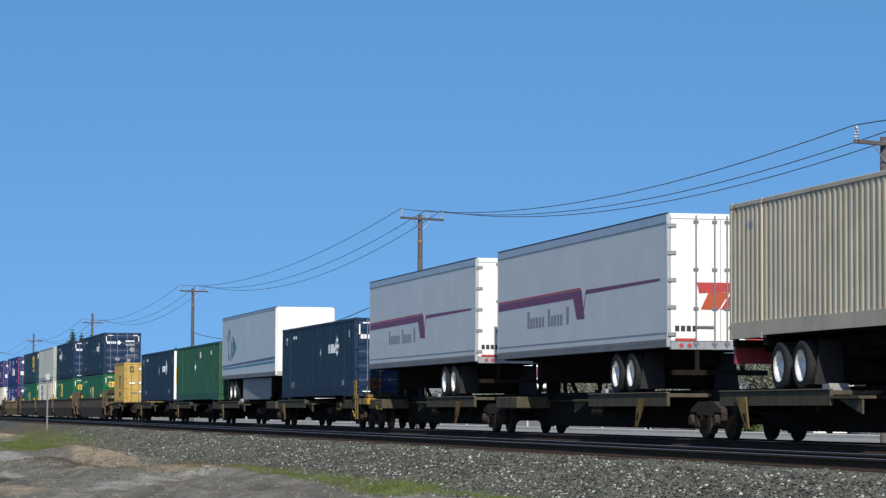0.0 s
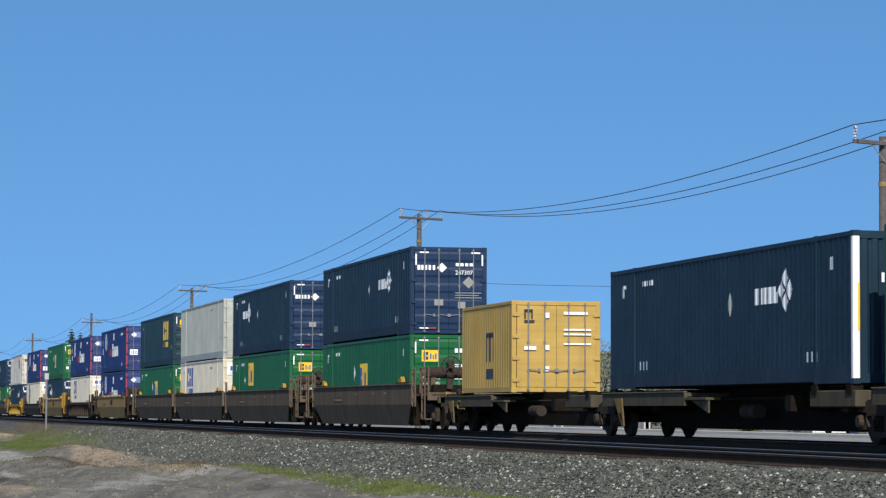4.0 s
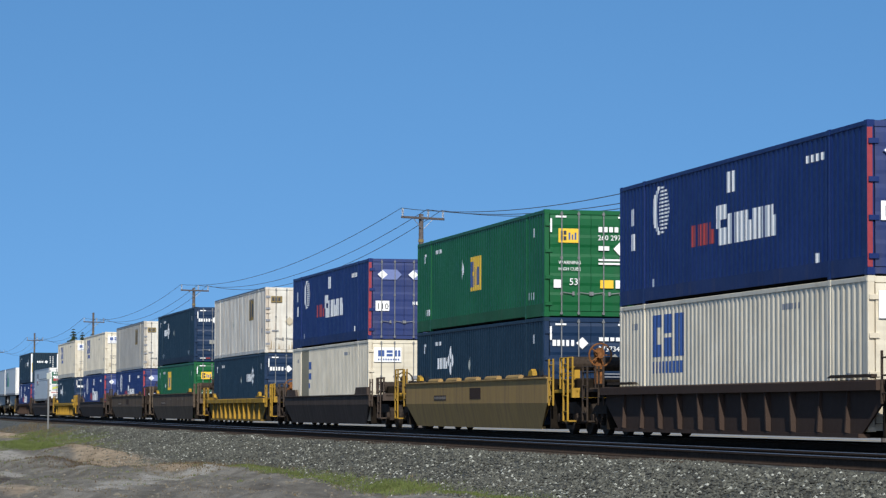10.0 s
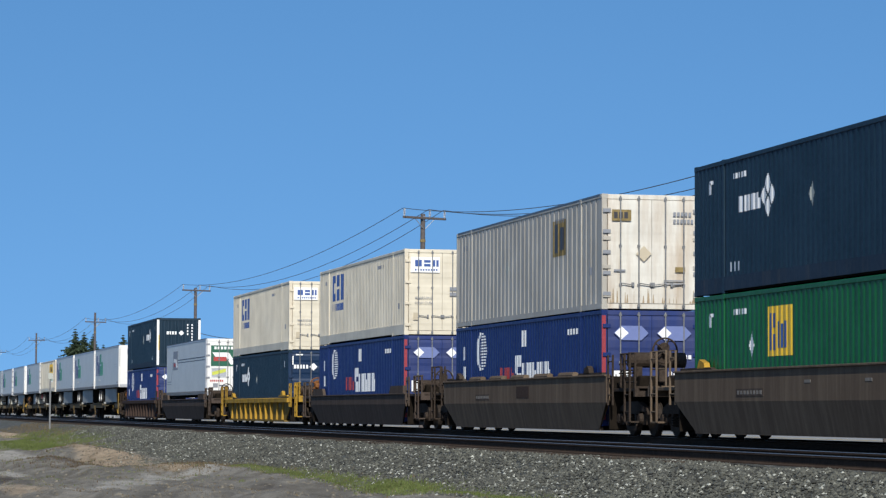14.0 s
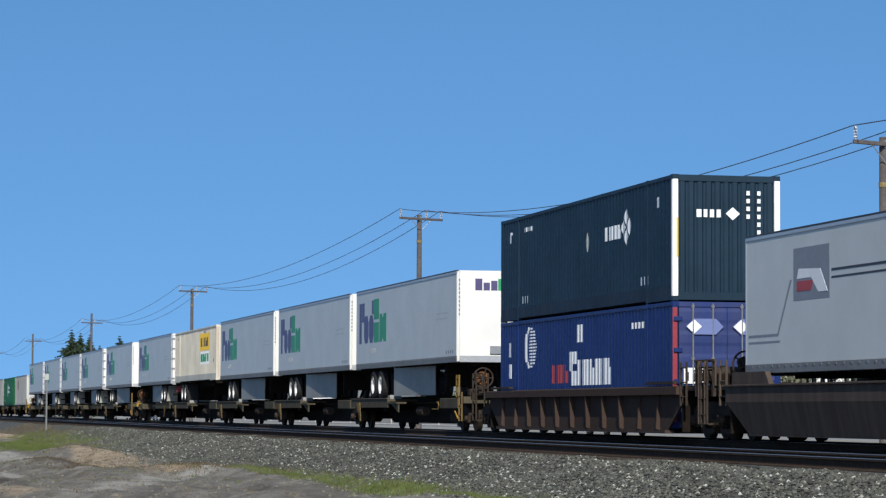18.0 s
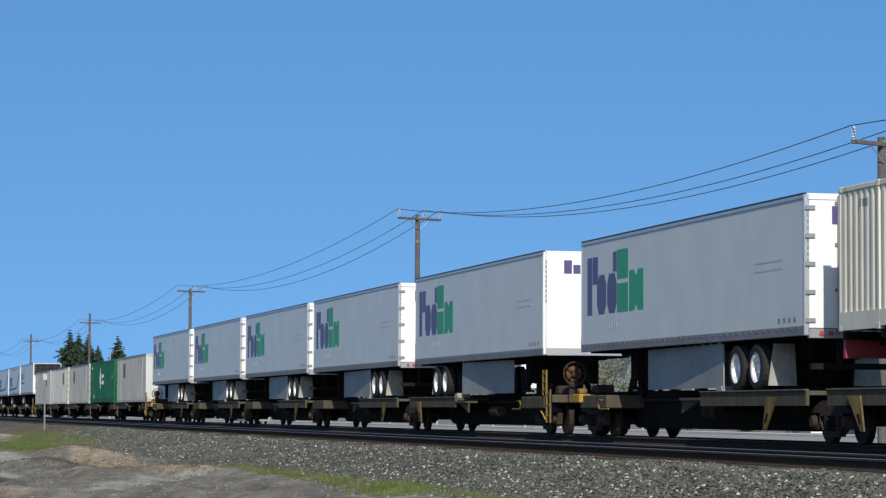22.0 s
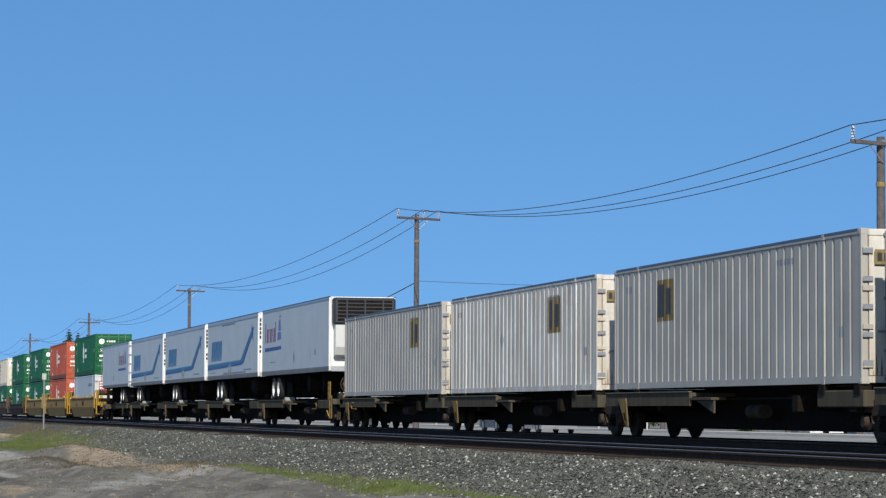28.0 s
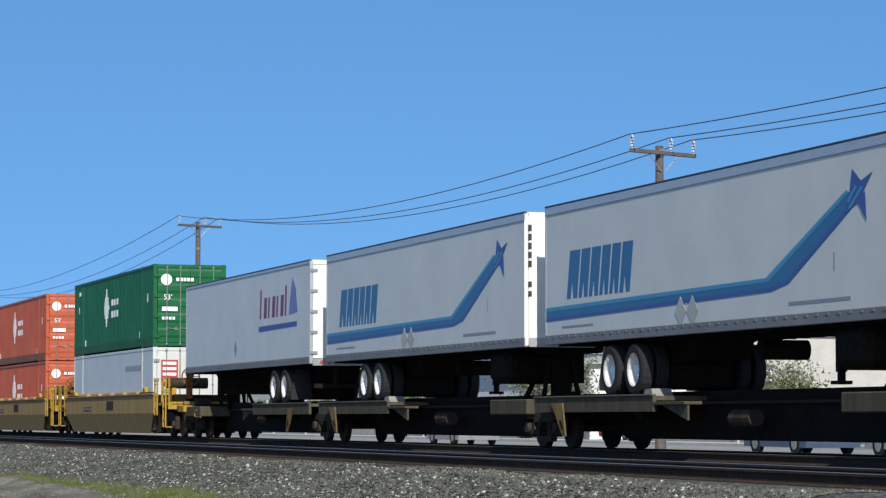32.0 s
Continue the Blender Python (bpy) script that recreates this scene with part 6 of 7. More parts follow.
# ---- rail cars ----
def truck(parent, y, name="truck"):
    """A two-axle truck: wheels, axles, cast side frames with springs, bolster."""
    body = nb()
    box(body, -0.9, 0.9, y - 0.22, y + 0.22, 0.48, 0.72)
    t = part(name, body, M_BLACK, parent)
    for s in (-1, 1):
        fr = nb()
        xa, xb = sorted((s * 1.10, s * 0.96))
        for bar in ([(-1.08, 0.54), (1.08, 0.54), (1.05, 0.68), (0.52, 0.84), (-0.52, 0.84), (-1.05, 0.68)],
                    [(-0.40, 0.14), (0.40, 0.14), (0.46, 0.25), (-0.46, 0.25)],
                    [(-0.44, 0.25), (-0.33, 0.14), (-0.72, 0.56), (-0.90, 0.56)], [(0.33, 0.14), (0.44, 0.25), (0.90, 0.56), (0.72, 0.56)],
                    [(-0.37, 0.25), (-0.25, 0.25), (-0.25, 0.55), (-0.37, 0.55)], [(0.25, 0.25), (0.37, 0.25), (0.37, 0.55), (0.25, 0.55)]):
            prism(fr, [(y + u, v) for u, v in bar], "x", xa, xb)
        for dy in (-0.86, 0.86):
            prism(fr, [(y + dy - 0.19, 0.28), (y + dy + 0.19, 0.28), (y + dy + 0.24, 0.60), (y + dy - 0.24, 0.60)], "x", xa, xb)
            tube(fr, (s * 1.08, y + dy, 0.43), (s * 1.19, y + dy, 0.43), 0.14, 12, 0.11)
        part("side_frame", fr, M_RUSTIRON, t, "cast iron side frame")
        sp = nb()
        for dy in (-0.17, 0.0, 0.17):
            for k in range(4):
                tube(sp, (s * 1.09, y + dy, 0.27 + 0.055 * k), (s * 1.09, y + dy, 0.30 + 0.055 * k), 0.07, 8)
        tagged(part("spring", sp, M_BLACK, t), kind="stuff")
    for dy in (-0.86, 0.86):
        ws = nb()
        tube(ws, (-0.72, y + dy, 0.42), (0.72, y + dy, 0.42), 0.075, 8)
        for s in (-1, 1):
            lathe(ws, s * 0.83, y + dy, 0.42, [(0, 0.30), (0, 0.40), (-s * 0.012, 0.42), (-s * 0.11, 0.425), (-s * 0.115, 0.445), (-s * 0.14, 0.445), (-s * 0.14, 0.2)], 20)
        part("wheelset", ws, M_TREAD, t)
    return t


def grab_ladder(parent, x, y, z0, z1, mat, rungs=4, w=0.42):
    bm = nb()
    for dy in (0, w):
        tube(bm, (x, y + dy, z0), (x, y + dy, z1), 0.028, 6)
    for k in range(rungs):
        z = z0 + (k + 0.6) * (z1 - z0) / rungs
        tube(bm, (x, y, z), (x, y + w, z), 0.018, 6)
    return part("ladder", bm, mat, parent)


def coupler(parent, y, sgn):
    bm = nb()
    box(bm, -0.12, 0.12, min(y, y + sgn * 0.9), max(y, y + sgn * 0.9), 0.74, 0.98, 0.02)
    box(bm, -0.2, 0.2, min(y + sgn * 0.75, y + sgn * 1.05), max(y + sgn * 0.75, y + sgn * 1.05), 0.68, 1.02, 0.05)
    part("coupler", bm, M_RUSTIRON, parent)
    hose = nb()
    pts = [(0.35, y, 0.75), (0.4, y + sgn * 0.35, 0.45), (0.36, y + sgn * 0.7, 0.42), (0.3, y + sgn * 1.0, 0.62)]
    for a, b in zip(pts, pts[1:]):
        tube(hose, a, b, 0.03, 6)
    part("brake_hose", hose, M_RUBBER, parent)


def brake_wheel(parent, x, y, z, mat):
    bm = nb()
    n = 20
    for k in range(n):
        a, b = k * math.tau / n, (k + 1) * math.tau / n
        tube(bm, (x + 0.3 * math.cos(a), y, z + 0.3 * math.sin(a)), (x + 0.3 * math.cos(b), y, z + 0.3 * math.sin(b)), 0.024, 6)
    for k in range(5):
        a = k * math.tau / 5
        tube(bm, (x, y, z), (x + 0.3 * math.cos(a), y, z + 0.3 * math.sin(a)), 0.018, 6)
    tube(bm, (x, y - 0.05, z), (x, y + 0.22, z), 0.09, 10)
    part("brake_wheel", bm, mat, parent, "round hand brake wheel")
    st = nb()
    box(st, x - 0.1, x + 0.1, y + 0.12, y + 0.26, z - 0.75, z + 0.12, 0.02)
    part("brake_stand", st, mat, parent)


def well_car(mat, label, ribbed=False, end_mat=None, near_end="single", far_end="single", plate=True, guides=True, rib_mat=None, trucks=(-1.95, 18.1), top=1.46, raised=0.0, flaps=False):
    """A deep-well container car. y = 0 is the near end of the load, z = 0 the rail."""
    c = root("well_car", label, "rail car", "well cars of the train")
    end_mat = end_mat or mat
    rib_mat = rib_mat or mat
    L = 16.15
    a, b = -0.95, L + 0.95
    for s in (-1, 1):
        bm = nb()
        if ribbed:
            prism(bm, [(a, top - 0.2), (a, 0.8), (0.2, 0.16), (L - 0.2, 0.16), (b, 0.8), (b, top - 0.2)], "x", min(s * 1.33, s * 1.37), max(s * 1.33, s * 1.37))
        else:
            outer = [(a, top), (a, 0.82), (b, 0.82), (b, top)]
            prism(bm, outer, "x", min(s * 1.36, s * 1.455), max(s * 1.36, s * 1.455))
            v = [bm.verts.new(p) for p in ((s * 1.455, a, 0.82), (s * 1.455, b, 0.82), (s * 1.315, L - 0.15, 0.15), (s * 1.315, 0.15, 0.15))]
            bm.faces.new(v if s > 0 else v[::-1])
            v = [bm.verts.new(p) for p in ((s * 1.36, a, 0.82), (s * 1.36, b, 0.82), (s * 1.30, L - 0.15, 0.15), (s * 1.30, 0.15, 0.15))]
            bm.faces.new(v if s < 0 else v[::-1])
        part("side_sill", bm, mat, c)
        ch = nb()
        if ribbed:
            prism(ch, [(s * 1.33, top - 0.2), (s * 1.52, top - 0.2), (s * 1.52, top - 0.03), (s * 1.33, top)], "y", a, b)
        else:
            box(ch, min(s * 1.33, s * 1.50), max(s * 1.33, s * 1.50), a, b, top, top + 0.045, 0.008)
        part("top_chord", ch, rib_mat if ribbed else mat, c)
        box_b = nb()
        lo, hi = (1.22, 1.45) if ribbed else (1.22, 1.31)
        box(box_b, min(s * lo, s * hi), max(s * lo, s * hi), 0.1, L - 0.1, 0.12, 0.2)
        part("bottom_chord", box_b, mat, c)
        if ribbed:
            for k in range(11):
                y = 0.75 + k * (L - 1.5) / 10
                part("rib", prism(nb(), [(s * 1.37, top - 0.2), (s * (1.50 if 1 < k < 9 else 1.42), top - 0.2), (s * 1.47, 0.22), (s * 1.37, 0.2)], "y", y - 0.035, y + 0.035), rib_mat, c)
        for k in range(5 if flaps else 0):
            y = 2.05 + 2.52 * k
            part("lip_flap", prism(nb(), [(s * 1.33, top + 0.047), (s * 1.48, top + 0.02), (s * 1.49, top + 0.07), (s * 1.46, top + 0.125), (s * 1.40, top + 0.145), (s * 1.33, top + 0.12)], "y", y, y + 1.45), mat, c, "rolled worn lip on the top edge")
        for y in (-0.55, L - 1.75):
            part("end_plate", prism(nb(), [(y, top + 0.04), (y + 2.3, top + 0.04), (y + (2.3 if y > 0 else 2.05), top + 0.1 + raised), (y + (0.25 if y > 0 else 0), top + 0.1 + raised)], "x", min(s * 1.34, s * 1.45), max(s * 1.34, s * 1.45)), mat if raised else (M_WELL_DARK if not ribbed else end_mat), c)
        if guides:
            for y, d in ((0.9, 1), (L - 0.9, -1)):
                part("guide", prism(nb(), [(y - 0.27, top + raised + 0.08), (y + 0.27, top + raised + 0.08), (y + 0.16, top + raised + 0.22), (y - 0.1 * d, top + raised + 0.28), (y - 0.22, top + raised + 0.20)], "x", min(s * 1.32, s * 1.45), max(s * 1.32, s * 1.45)), end_mat if end_mat is not mat else M_YELLOW_CAR, c, "container guide")
    fl = nb()
    box(fl, -1.27, 1.27, 0.4, 0.8, 0.12, 0.22)
    bearer = part("cross_bearer", fl, M_BLACK, c)
    for k in range(1, 6):
        again(bearer, 0, k * (L - 1.2) / 5)
    for y in (a, b - 0.08):
        part("bulkhead", box(nb(), -1.36, 1.36, y, y + 0.08, 0.16, top), M_BLACK, c)
    for sgn, end, kind, ty in ((-1, a, near_end, trucks[0]), (1, b, far_end, trucks[1])):
        if kind == "none":
            continue
        e = end + sgn * (2.25 if kind == "single" else 1.0)
        part("draft_sill", box(nb(), -0.36, 0.36, min(end, e), max(end, e), 0.62, 1.06), M_BLACK, c)
        truck(c, ty)
        if kind == "single":
            hi = 1.98 if top > 1.3 else 1.72
            part("end_deck", box(nb(), -1.3, 1.3, min(end, e), max(end, e), 1.08, 1.16, 0.01), end_mat, c, "end platform")
            part("end_beam", box(nb(), -1.4, 1.4, min(e - sgn * 0.12, e), max(e - sgn * 0.12, e), 0.95, 1.2), end_mat, c)
            for s in (-1, 1):
                yy = e - sgn * 0.55 - 0.21
                grab_ladder(c, s * 1.42, yy, 0.35, hi, end_mat, 4)
                grab_ladder(c, s * 1.42, end + sgn * 0.25 - 0.21, 0.75, hi, end_mat, 3)
                hr = nb()
                pts = [(s * 1.36, e - sgn * 0.1, 1.18), (s * 1.36, e - sgn * 0.1, hi), (s * 1.36, e - sgn * 1.3, hi), (s * 1.36, e - sgn * 1.3, 1.18)]
                for p, q in zip(pts, pts[1:]):
                    tube(hr, p, q, 0.026, 6)
                tube(hr, (s * 1.36, e - sgn * 0.1, 1.58), (s * 1.36, e - sgn * 1.3, 1.58), 0.02, 6)
                part("handrail", hr, end_mat, c)
                part("step", box(nb(), s * 1.30 - 0.12, s * 1.30 + 0.12, yy, yy + 0.42, 0.33, 0.37), end_mat, c)
            coupler(c, e, sgn)
            if sgn < 0:
                zb = -0.42 if top < 1.3 else 0.0
                brake_wheel(c, -0.62, e + 0.1, 2.05 + zb, M_RUSTIRON if end_mat in (mat, M_RUSTIRON) else M_ORANGE_RUST)
                part("brake_housing", tube(nb(), (-0.62, e + 0.14, 2.12 + zb), (-0.62, e + 0.42, 2.12 + zb), 0.13, 14, 0.10), M_RUSTIRON if end_mat in (mat, M_RUSTIRON) else M_ORANGE_RUST, c, "round brake gear housing")
                part("valve_box", box(nb(), -1.1, -0.5, e + 0.55, e + 1.05, 1.16, 1.46, 0.04), M_BLACK, c)
                part("air_reservoir", tube(nb(), (-1.25, e + 1.0, 1.84 + zb), (0.15, e + 1.0, 1.84 + zb), 0.19, 14), M_RUSTIRON, c)
                part("reservoir_cradle", box(nb(), -1.1, -0.95, e + 0.86, e + 1.14, 1.16, 1.68 + zb), end_mat, c)
                pl = nb()
                for k in range(3):
                    tube(pl, (-1.3, e + 0.2, 1.3 + 0.22 * k), (-1.3, e + 1.6, 1.3 + 0.22 * k), 0.022, 6)
                    tube(pl, (-1.3, e + 0.3 + 0.5 * k, 1.16), (-1.3, e + 0.3 + 0.5 * k, hi), 0.026, 6)
                tagged(part("crossover_rail", pl, end_mat, c), kind="stuff")
        else:
            part("joint_deck", box(nb(), -1.25, 1.25, min(end, e), max(end, e), 1.1, 1.2, 0.01), mat, c)
            for s in (-1, 1):
                grab_ladder(c, s * 1.42, end + sgn * 0.3 - 0.2, 0.5, 1.95, mat, 4, 0.35)
    if plate:
        side = -1.462 if not ribbed else -1.375
        part("number_panel", box(nb(), side, side + 0.006, L - 5.0, L - 3.3, 0.92, 1.08), M_WELL_CHAR, c)
        bars = nb()
        for i in range(8):
            box(bars, side - 0.004, side, L - 4.92 + 0.2 * i, L - 4.8 + 0.2 * i, 0.96, 1.04)
        tagged(part("number_bar", bars, M_STENCIL, c), kind="stuff")
        if flaps:
            part("logo_panel", box(nb(), side, side + 0.006, 6.6, 8.0, 0.95, 1.28), M_WELL_RUST, c, "dull rusty patch of an old logo")
        else:
            for y in (3.2, 5.2, 8.4):
                part("stencil", box(nb(), side, side + 0.006, y, y + 0.34, 1.17, 1.23), M_STENCIL, c, "small faded stencil")
    return c


def spine_car(label, deck="far", load="trailer", near_truck=None, far_truck=None, near_end=False, far_end=False, near_gap=0.8, far_gap=0.8):
    """One unit of a skeletal spine car. y = 0 is the near end of its load."""
    c = root("spine_car", label, "rail car", "spine cars of the train")
    L = 16.15
    y0, y1 = -near_gap, L + far_gap
    part("centre_sill", prism(nb(), [(y0, 0.62), (y0, 1.0), (y1, 1.0), (y1, 0.62), (y1 - 1.6, 0.55), (y1 - 2.8, 0.22), (y0 + 2.8, 0.22), (y0 + 1.6, 0.55)], "x", -0.33, 0.33), M_BLACK, c)
    part("sill_cap", box(nb(), -0.33, 0.33, y0 + 0.3, y1 - 0.3, 1.004, 1.122), M_BLACK, c)
    d0, d1 = (L - 6.2, L + 0.35) if deck == "far" else (-0.35, 6.2)
    part("wheel_deck", box(nb(), -1.33, 1.33, d0, d1, 0.94, 1.03, 0.01), M_DECK, c, "flat deck for trailer wheels")
    for s in (-1, 1):
        part("deck_beam", prism(nb(), [(d0, 0.74), (d0, 1.03), (d1, 1.03), (d1, 0.74)], "x", min(s * 1.33, s * 1.40), max(s * 1.33, s * 1.40)), M_DECK, c, "grimy edge beam")
        # light on the top edge, put into the lip's paler colour
        part("deck_lip", box(nb(), min(s * 1.33, s * 1.43), max(s * 1.33, s * 1.43), d0, d1, 1.032, 1.062, 0.006), M_LIT_EDGE, c, "deck edge coloured paler as if lit")
        sg = 1 if deck == "far" else -1
        y = d1 - 1.45 if deck == "far" else d0 + 1.9
        hang = part("bracket", prism(nb(), [(y - 0.32, 0.92), (y + 0.32, 0.92), (y + 0.08 - 0.42 * sg, 0.26), (y - 0.08 - 0.42 * sg, 0.26)], "x", min(s * 1.405, s * 1.44), max(s * 1.405, s * 1.44)), M_BRACKET, c, "grimy yellow hanging bracket")
        part("bracket_slot", prism(nb(), [(y - 0.05 - 0.34 * sg, 0.40), (y + 0.05 - 0.34 * sg, 0.40), (y + 0.06 - 0.22 * sg, 0.58), (y - 0.06 - 0.22 * sg, 0.58)], "x", min(s * 1.441, s * 1.447), max(s * 1.441, s * 1.447)), M_BLACK, hang)
        e = d0 if deck == "far" else d1
        part("ledge", box(nb(), min(s * 1.05, s * 1.40), max(s * 1.05, s * 1.40), min(e - 1.5 * sg, e - 0.01 * sg), max(e - 1.5 * sg, e - 0.01 * sg), 0.86, 0.92, 0.008), M_DECK, c)
        part("gusset", prism(nb(), [(e - 0.3 * sg, 0.85), (e - 1.5 * sg, 0.85), (e - 1.5 * sg, 0.58)], "x", min(s * 1.30, s * 1.34), max(s * 1.30, s * 1.34)), M_DECK, c, "dusty triangular gusset")
    if load == "trailer":
        ya = d0 + 0.45 if deck == "far" else d1 - 0.95
        part("wheel_chock", prism(nb(), [(ya, 1.034), (ya + 0.5, 1.034), (ya + 0.46, 1.15), (ya + 0.12, 1.17), (ya + 0.08, 1.09)], "x", -1.2, -0.8), M_SKIRT, c, "pale grey wheel chock")
    for y in (0.5, 3.6, L - 3.6, L - 0.5) if load != "trailer" else (d0 + 1.0, d1 - 1.0):
        part("cross_arm", box(nb(), -1.28, 1.28, y - 0.16, y + 0.16, 0.62, 0.94), M_BLACK, c)
    other0, other1 = (-0.1, 2.3) if deck == "far" else (L - 2.3, L + 0.1)
    part("end_deck", box(nb(), -1.3, 1.3, other0, other1, 0.70, 1.02, 0.02), M_DECK, c, "grimy short end deck")
    if load == "trailer":
        h = nb()
        hy = 1.3 if deck == "far" else L - 1.3
        sg = 1 if deck == "far" else -1
        for s in (-1, 1):
            tube(h, (s * 0.42, hy, 0.98), (s * 0.22, hy + sg * 0.15, 2.06), 0.06, 6)
            tube(h, (s * 0.42, hy + sg * 1.3, 0.98), (s * 0.22, hy + sg * 0.2, 2.06), 0.06, 6)
        box(h, -0.4, 0.4, hy - 0.4, hy + 0.5, 2.02, 2.10)
        box(h, -0.2, 0.2, hy + 0.1 * sg - 0.05, hy + 0.1 * sg + 0.05, 1.0, 2.02)
        part("hitch_stand", h, M_BLACK, c, "folding trailer hitch")
    else:
        for y in (0.05, L - 0.33, 1.9, L - 2.1):
            for s in (-1, 1):
                part("container_pedestal", box(nb(), s * 1.2 - 0.12, s * 1.2 + 0.12, y, y + 0.28, 0.94, 1.126), M_BLACK, c)
    part("air_reservoir", tube(nb(), (-0.75, L * 0.42, 0.62), (-0.75, L * 0.42 + 0.9, 0.62), 0.15, 14), M_WELL_DARK, c)
    pipe = nb()
    tube(pipe, (-0.4, 0, 0.9), (-0.4, L, 0.9), 0.03, 6)
    part("train_pipe", pipe, M_RUSTIRON, c)
    if near_truck is not None:
        truck(c, near_truck)
    if far_truck is not None:
        truck(c, far_truck)
    for on, e, sgn in ((near_end, y0, -1), (far_end, y1, 1)):
        if on:
            part("end_beam", box(nb(), -1.35, 1.35, e - 0.08, e + 0.08, 0.86, 1.06), M_DECK, c)
            part("end_platform", box(nb(), -1.25, 1.25, min(e, e - sgn * 1.1), max(e, e - sgn * 1.1), 1.0, 1.05), M_DECK, c)
            for s in (-1, 1):
                if sgn < 0:
                    grab_ladder(c, s * 1.3, e + 0.72, 1.04, 1.72, M_YELLOW_GRIMY, 3, 0.34)
                    grab_ladder(c, s * 1.36, e + 0.1, 0.32, 1.2, M_BRACKET, 3, 0.36)
                    part("lever", tube(nb(), (s * 1.38, e + 0.5, 0.4), (s * 1.38, e + 0.95, 0.62), 0.022, 6), M_YELLOW_CAR, c, "yellow uncoupling lever")
                else:
                    part("corner_block", box(nb(), min(s * 1.1, s * 1.4), max(s * 1.1, s * 1.4), e - 1.2, e - 0.55, 0.84, 1.06, 0.02), M_YELLOW_CAR, c, "yellow painted corner block")
                    part("lock_housing", box(nb(), s * 1.25 - 0.1, s * 1.25 + 0.1, e - 1.1, e - 0.8, 1.064, 1.2, 0.03), M_BRACKET, c)
                hoop = nb()
                pts = [(s * 1.42, e - sgn * 3.3, 0.9), (s * 1.42, e - sgn * 3.1, 0.9), (s * 1.42, e - sgn * 3.0, 0.8), (s * 1.42, e - sgn * 3.1, 0.68), (s * 1.42, e - sgn * 3.9, 0.68)]
                for p, q in zip(pts, pts[1:]):
                    tube(hoop, p, q, 0.022, 6)
                part("grab_hoop", hoop, M_YELLOW_GRIMY, c, "bent yellow grab handle")
            part("brake_valve", box(nb(), -0.95, -0.45, e - sgn * 0.95 - 0.2, e - sgn * 0.95 + 0.2, 1.054, 1.3, 0.05), M_RUSTIRON, c, "rusty brake valve casting")
            coupler(c, e, sgn)
            if sgn < 0:
                brake_wheel(c, -0.75, e - 0.1, 1.62, M_RUSTIRON)
                part("brake_plate", tube(nb(), (-0.75, e - 0.02, 1.62), (-0.75, e + 0.06, 1.62), 0.2, 16), M_ORANGE_RUST, c, "rusty brake gear disc")
    return c


def chassis(label):
    """A skeletal road chassis under a container, wheels towards the far end."""
    t = root("container_chassis", label, "chassis", "trailers on the train")
    L = 16.15
    fr = nb()
    for s in (-1, 1):
        box(fr, s * 0.45 - 0.06, s * 0.45 + 0.06, 0.1, L - 0.1, 0.85, 1.1)
    part("frame_rail", fr, M_BLACK, t)
    for y in (0.1, 2.0, L - 2.2, L - 0.3):
        part("bolster", box(nb(), -1.25, 1.25, y, y + 0.2, 0.95, 1.1), M_BLACK, t)
    wheel_set(t, L - 3.6)
    landing_gear(t, 3.0)
    part("tail_bar", box(nb(), -1.2, 1.2, L - 0.1, L, 0.6, 0.95), M_POSTRED, t, "dark red rear cross bar")
    return t


# ---- the consist, from the first load to the last ----
MOVERS = []


def ride(ob, s, z):
    """Puts a thing on the train: s is where its near end stands at 16 s, z its base over the rail."""
    ob.matrix_world = pose(TRACK_X, s, z)
    MOVERS.append((ob, s, z))
    return ob


PROTOTYPES = {}


def spawn(key, build, s, z):
    """Builds a kind of thing once and copies it afterwards."""
    if key in PROTOTYPES:
        return ride(copy_thing(PROTOTYPES[key], pose(TRACK_X, s, z)), s, z)
    PROTOTYPES[key] = build()
    return ride(PROTOTYPES[key], s, z)


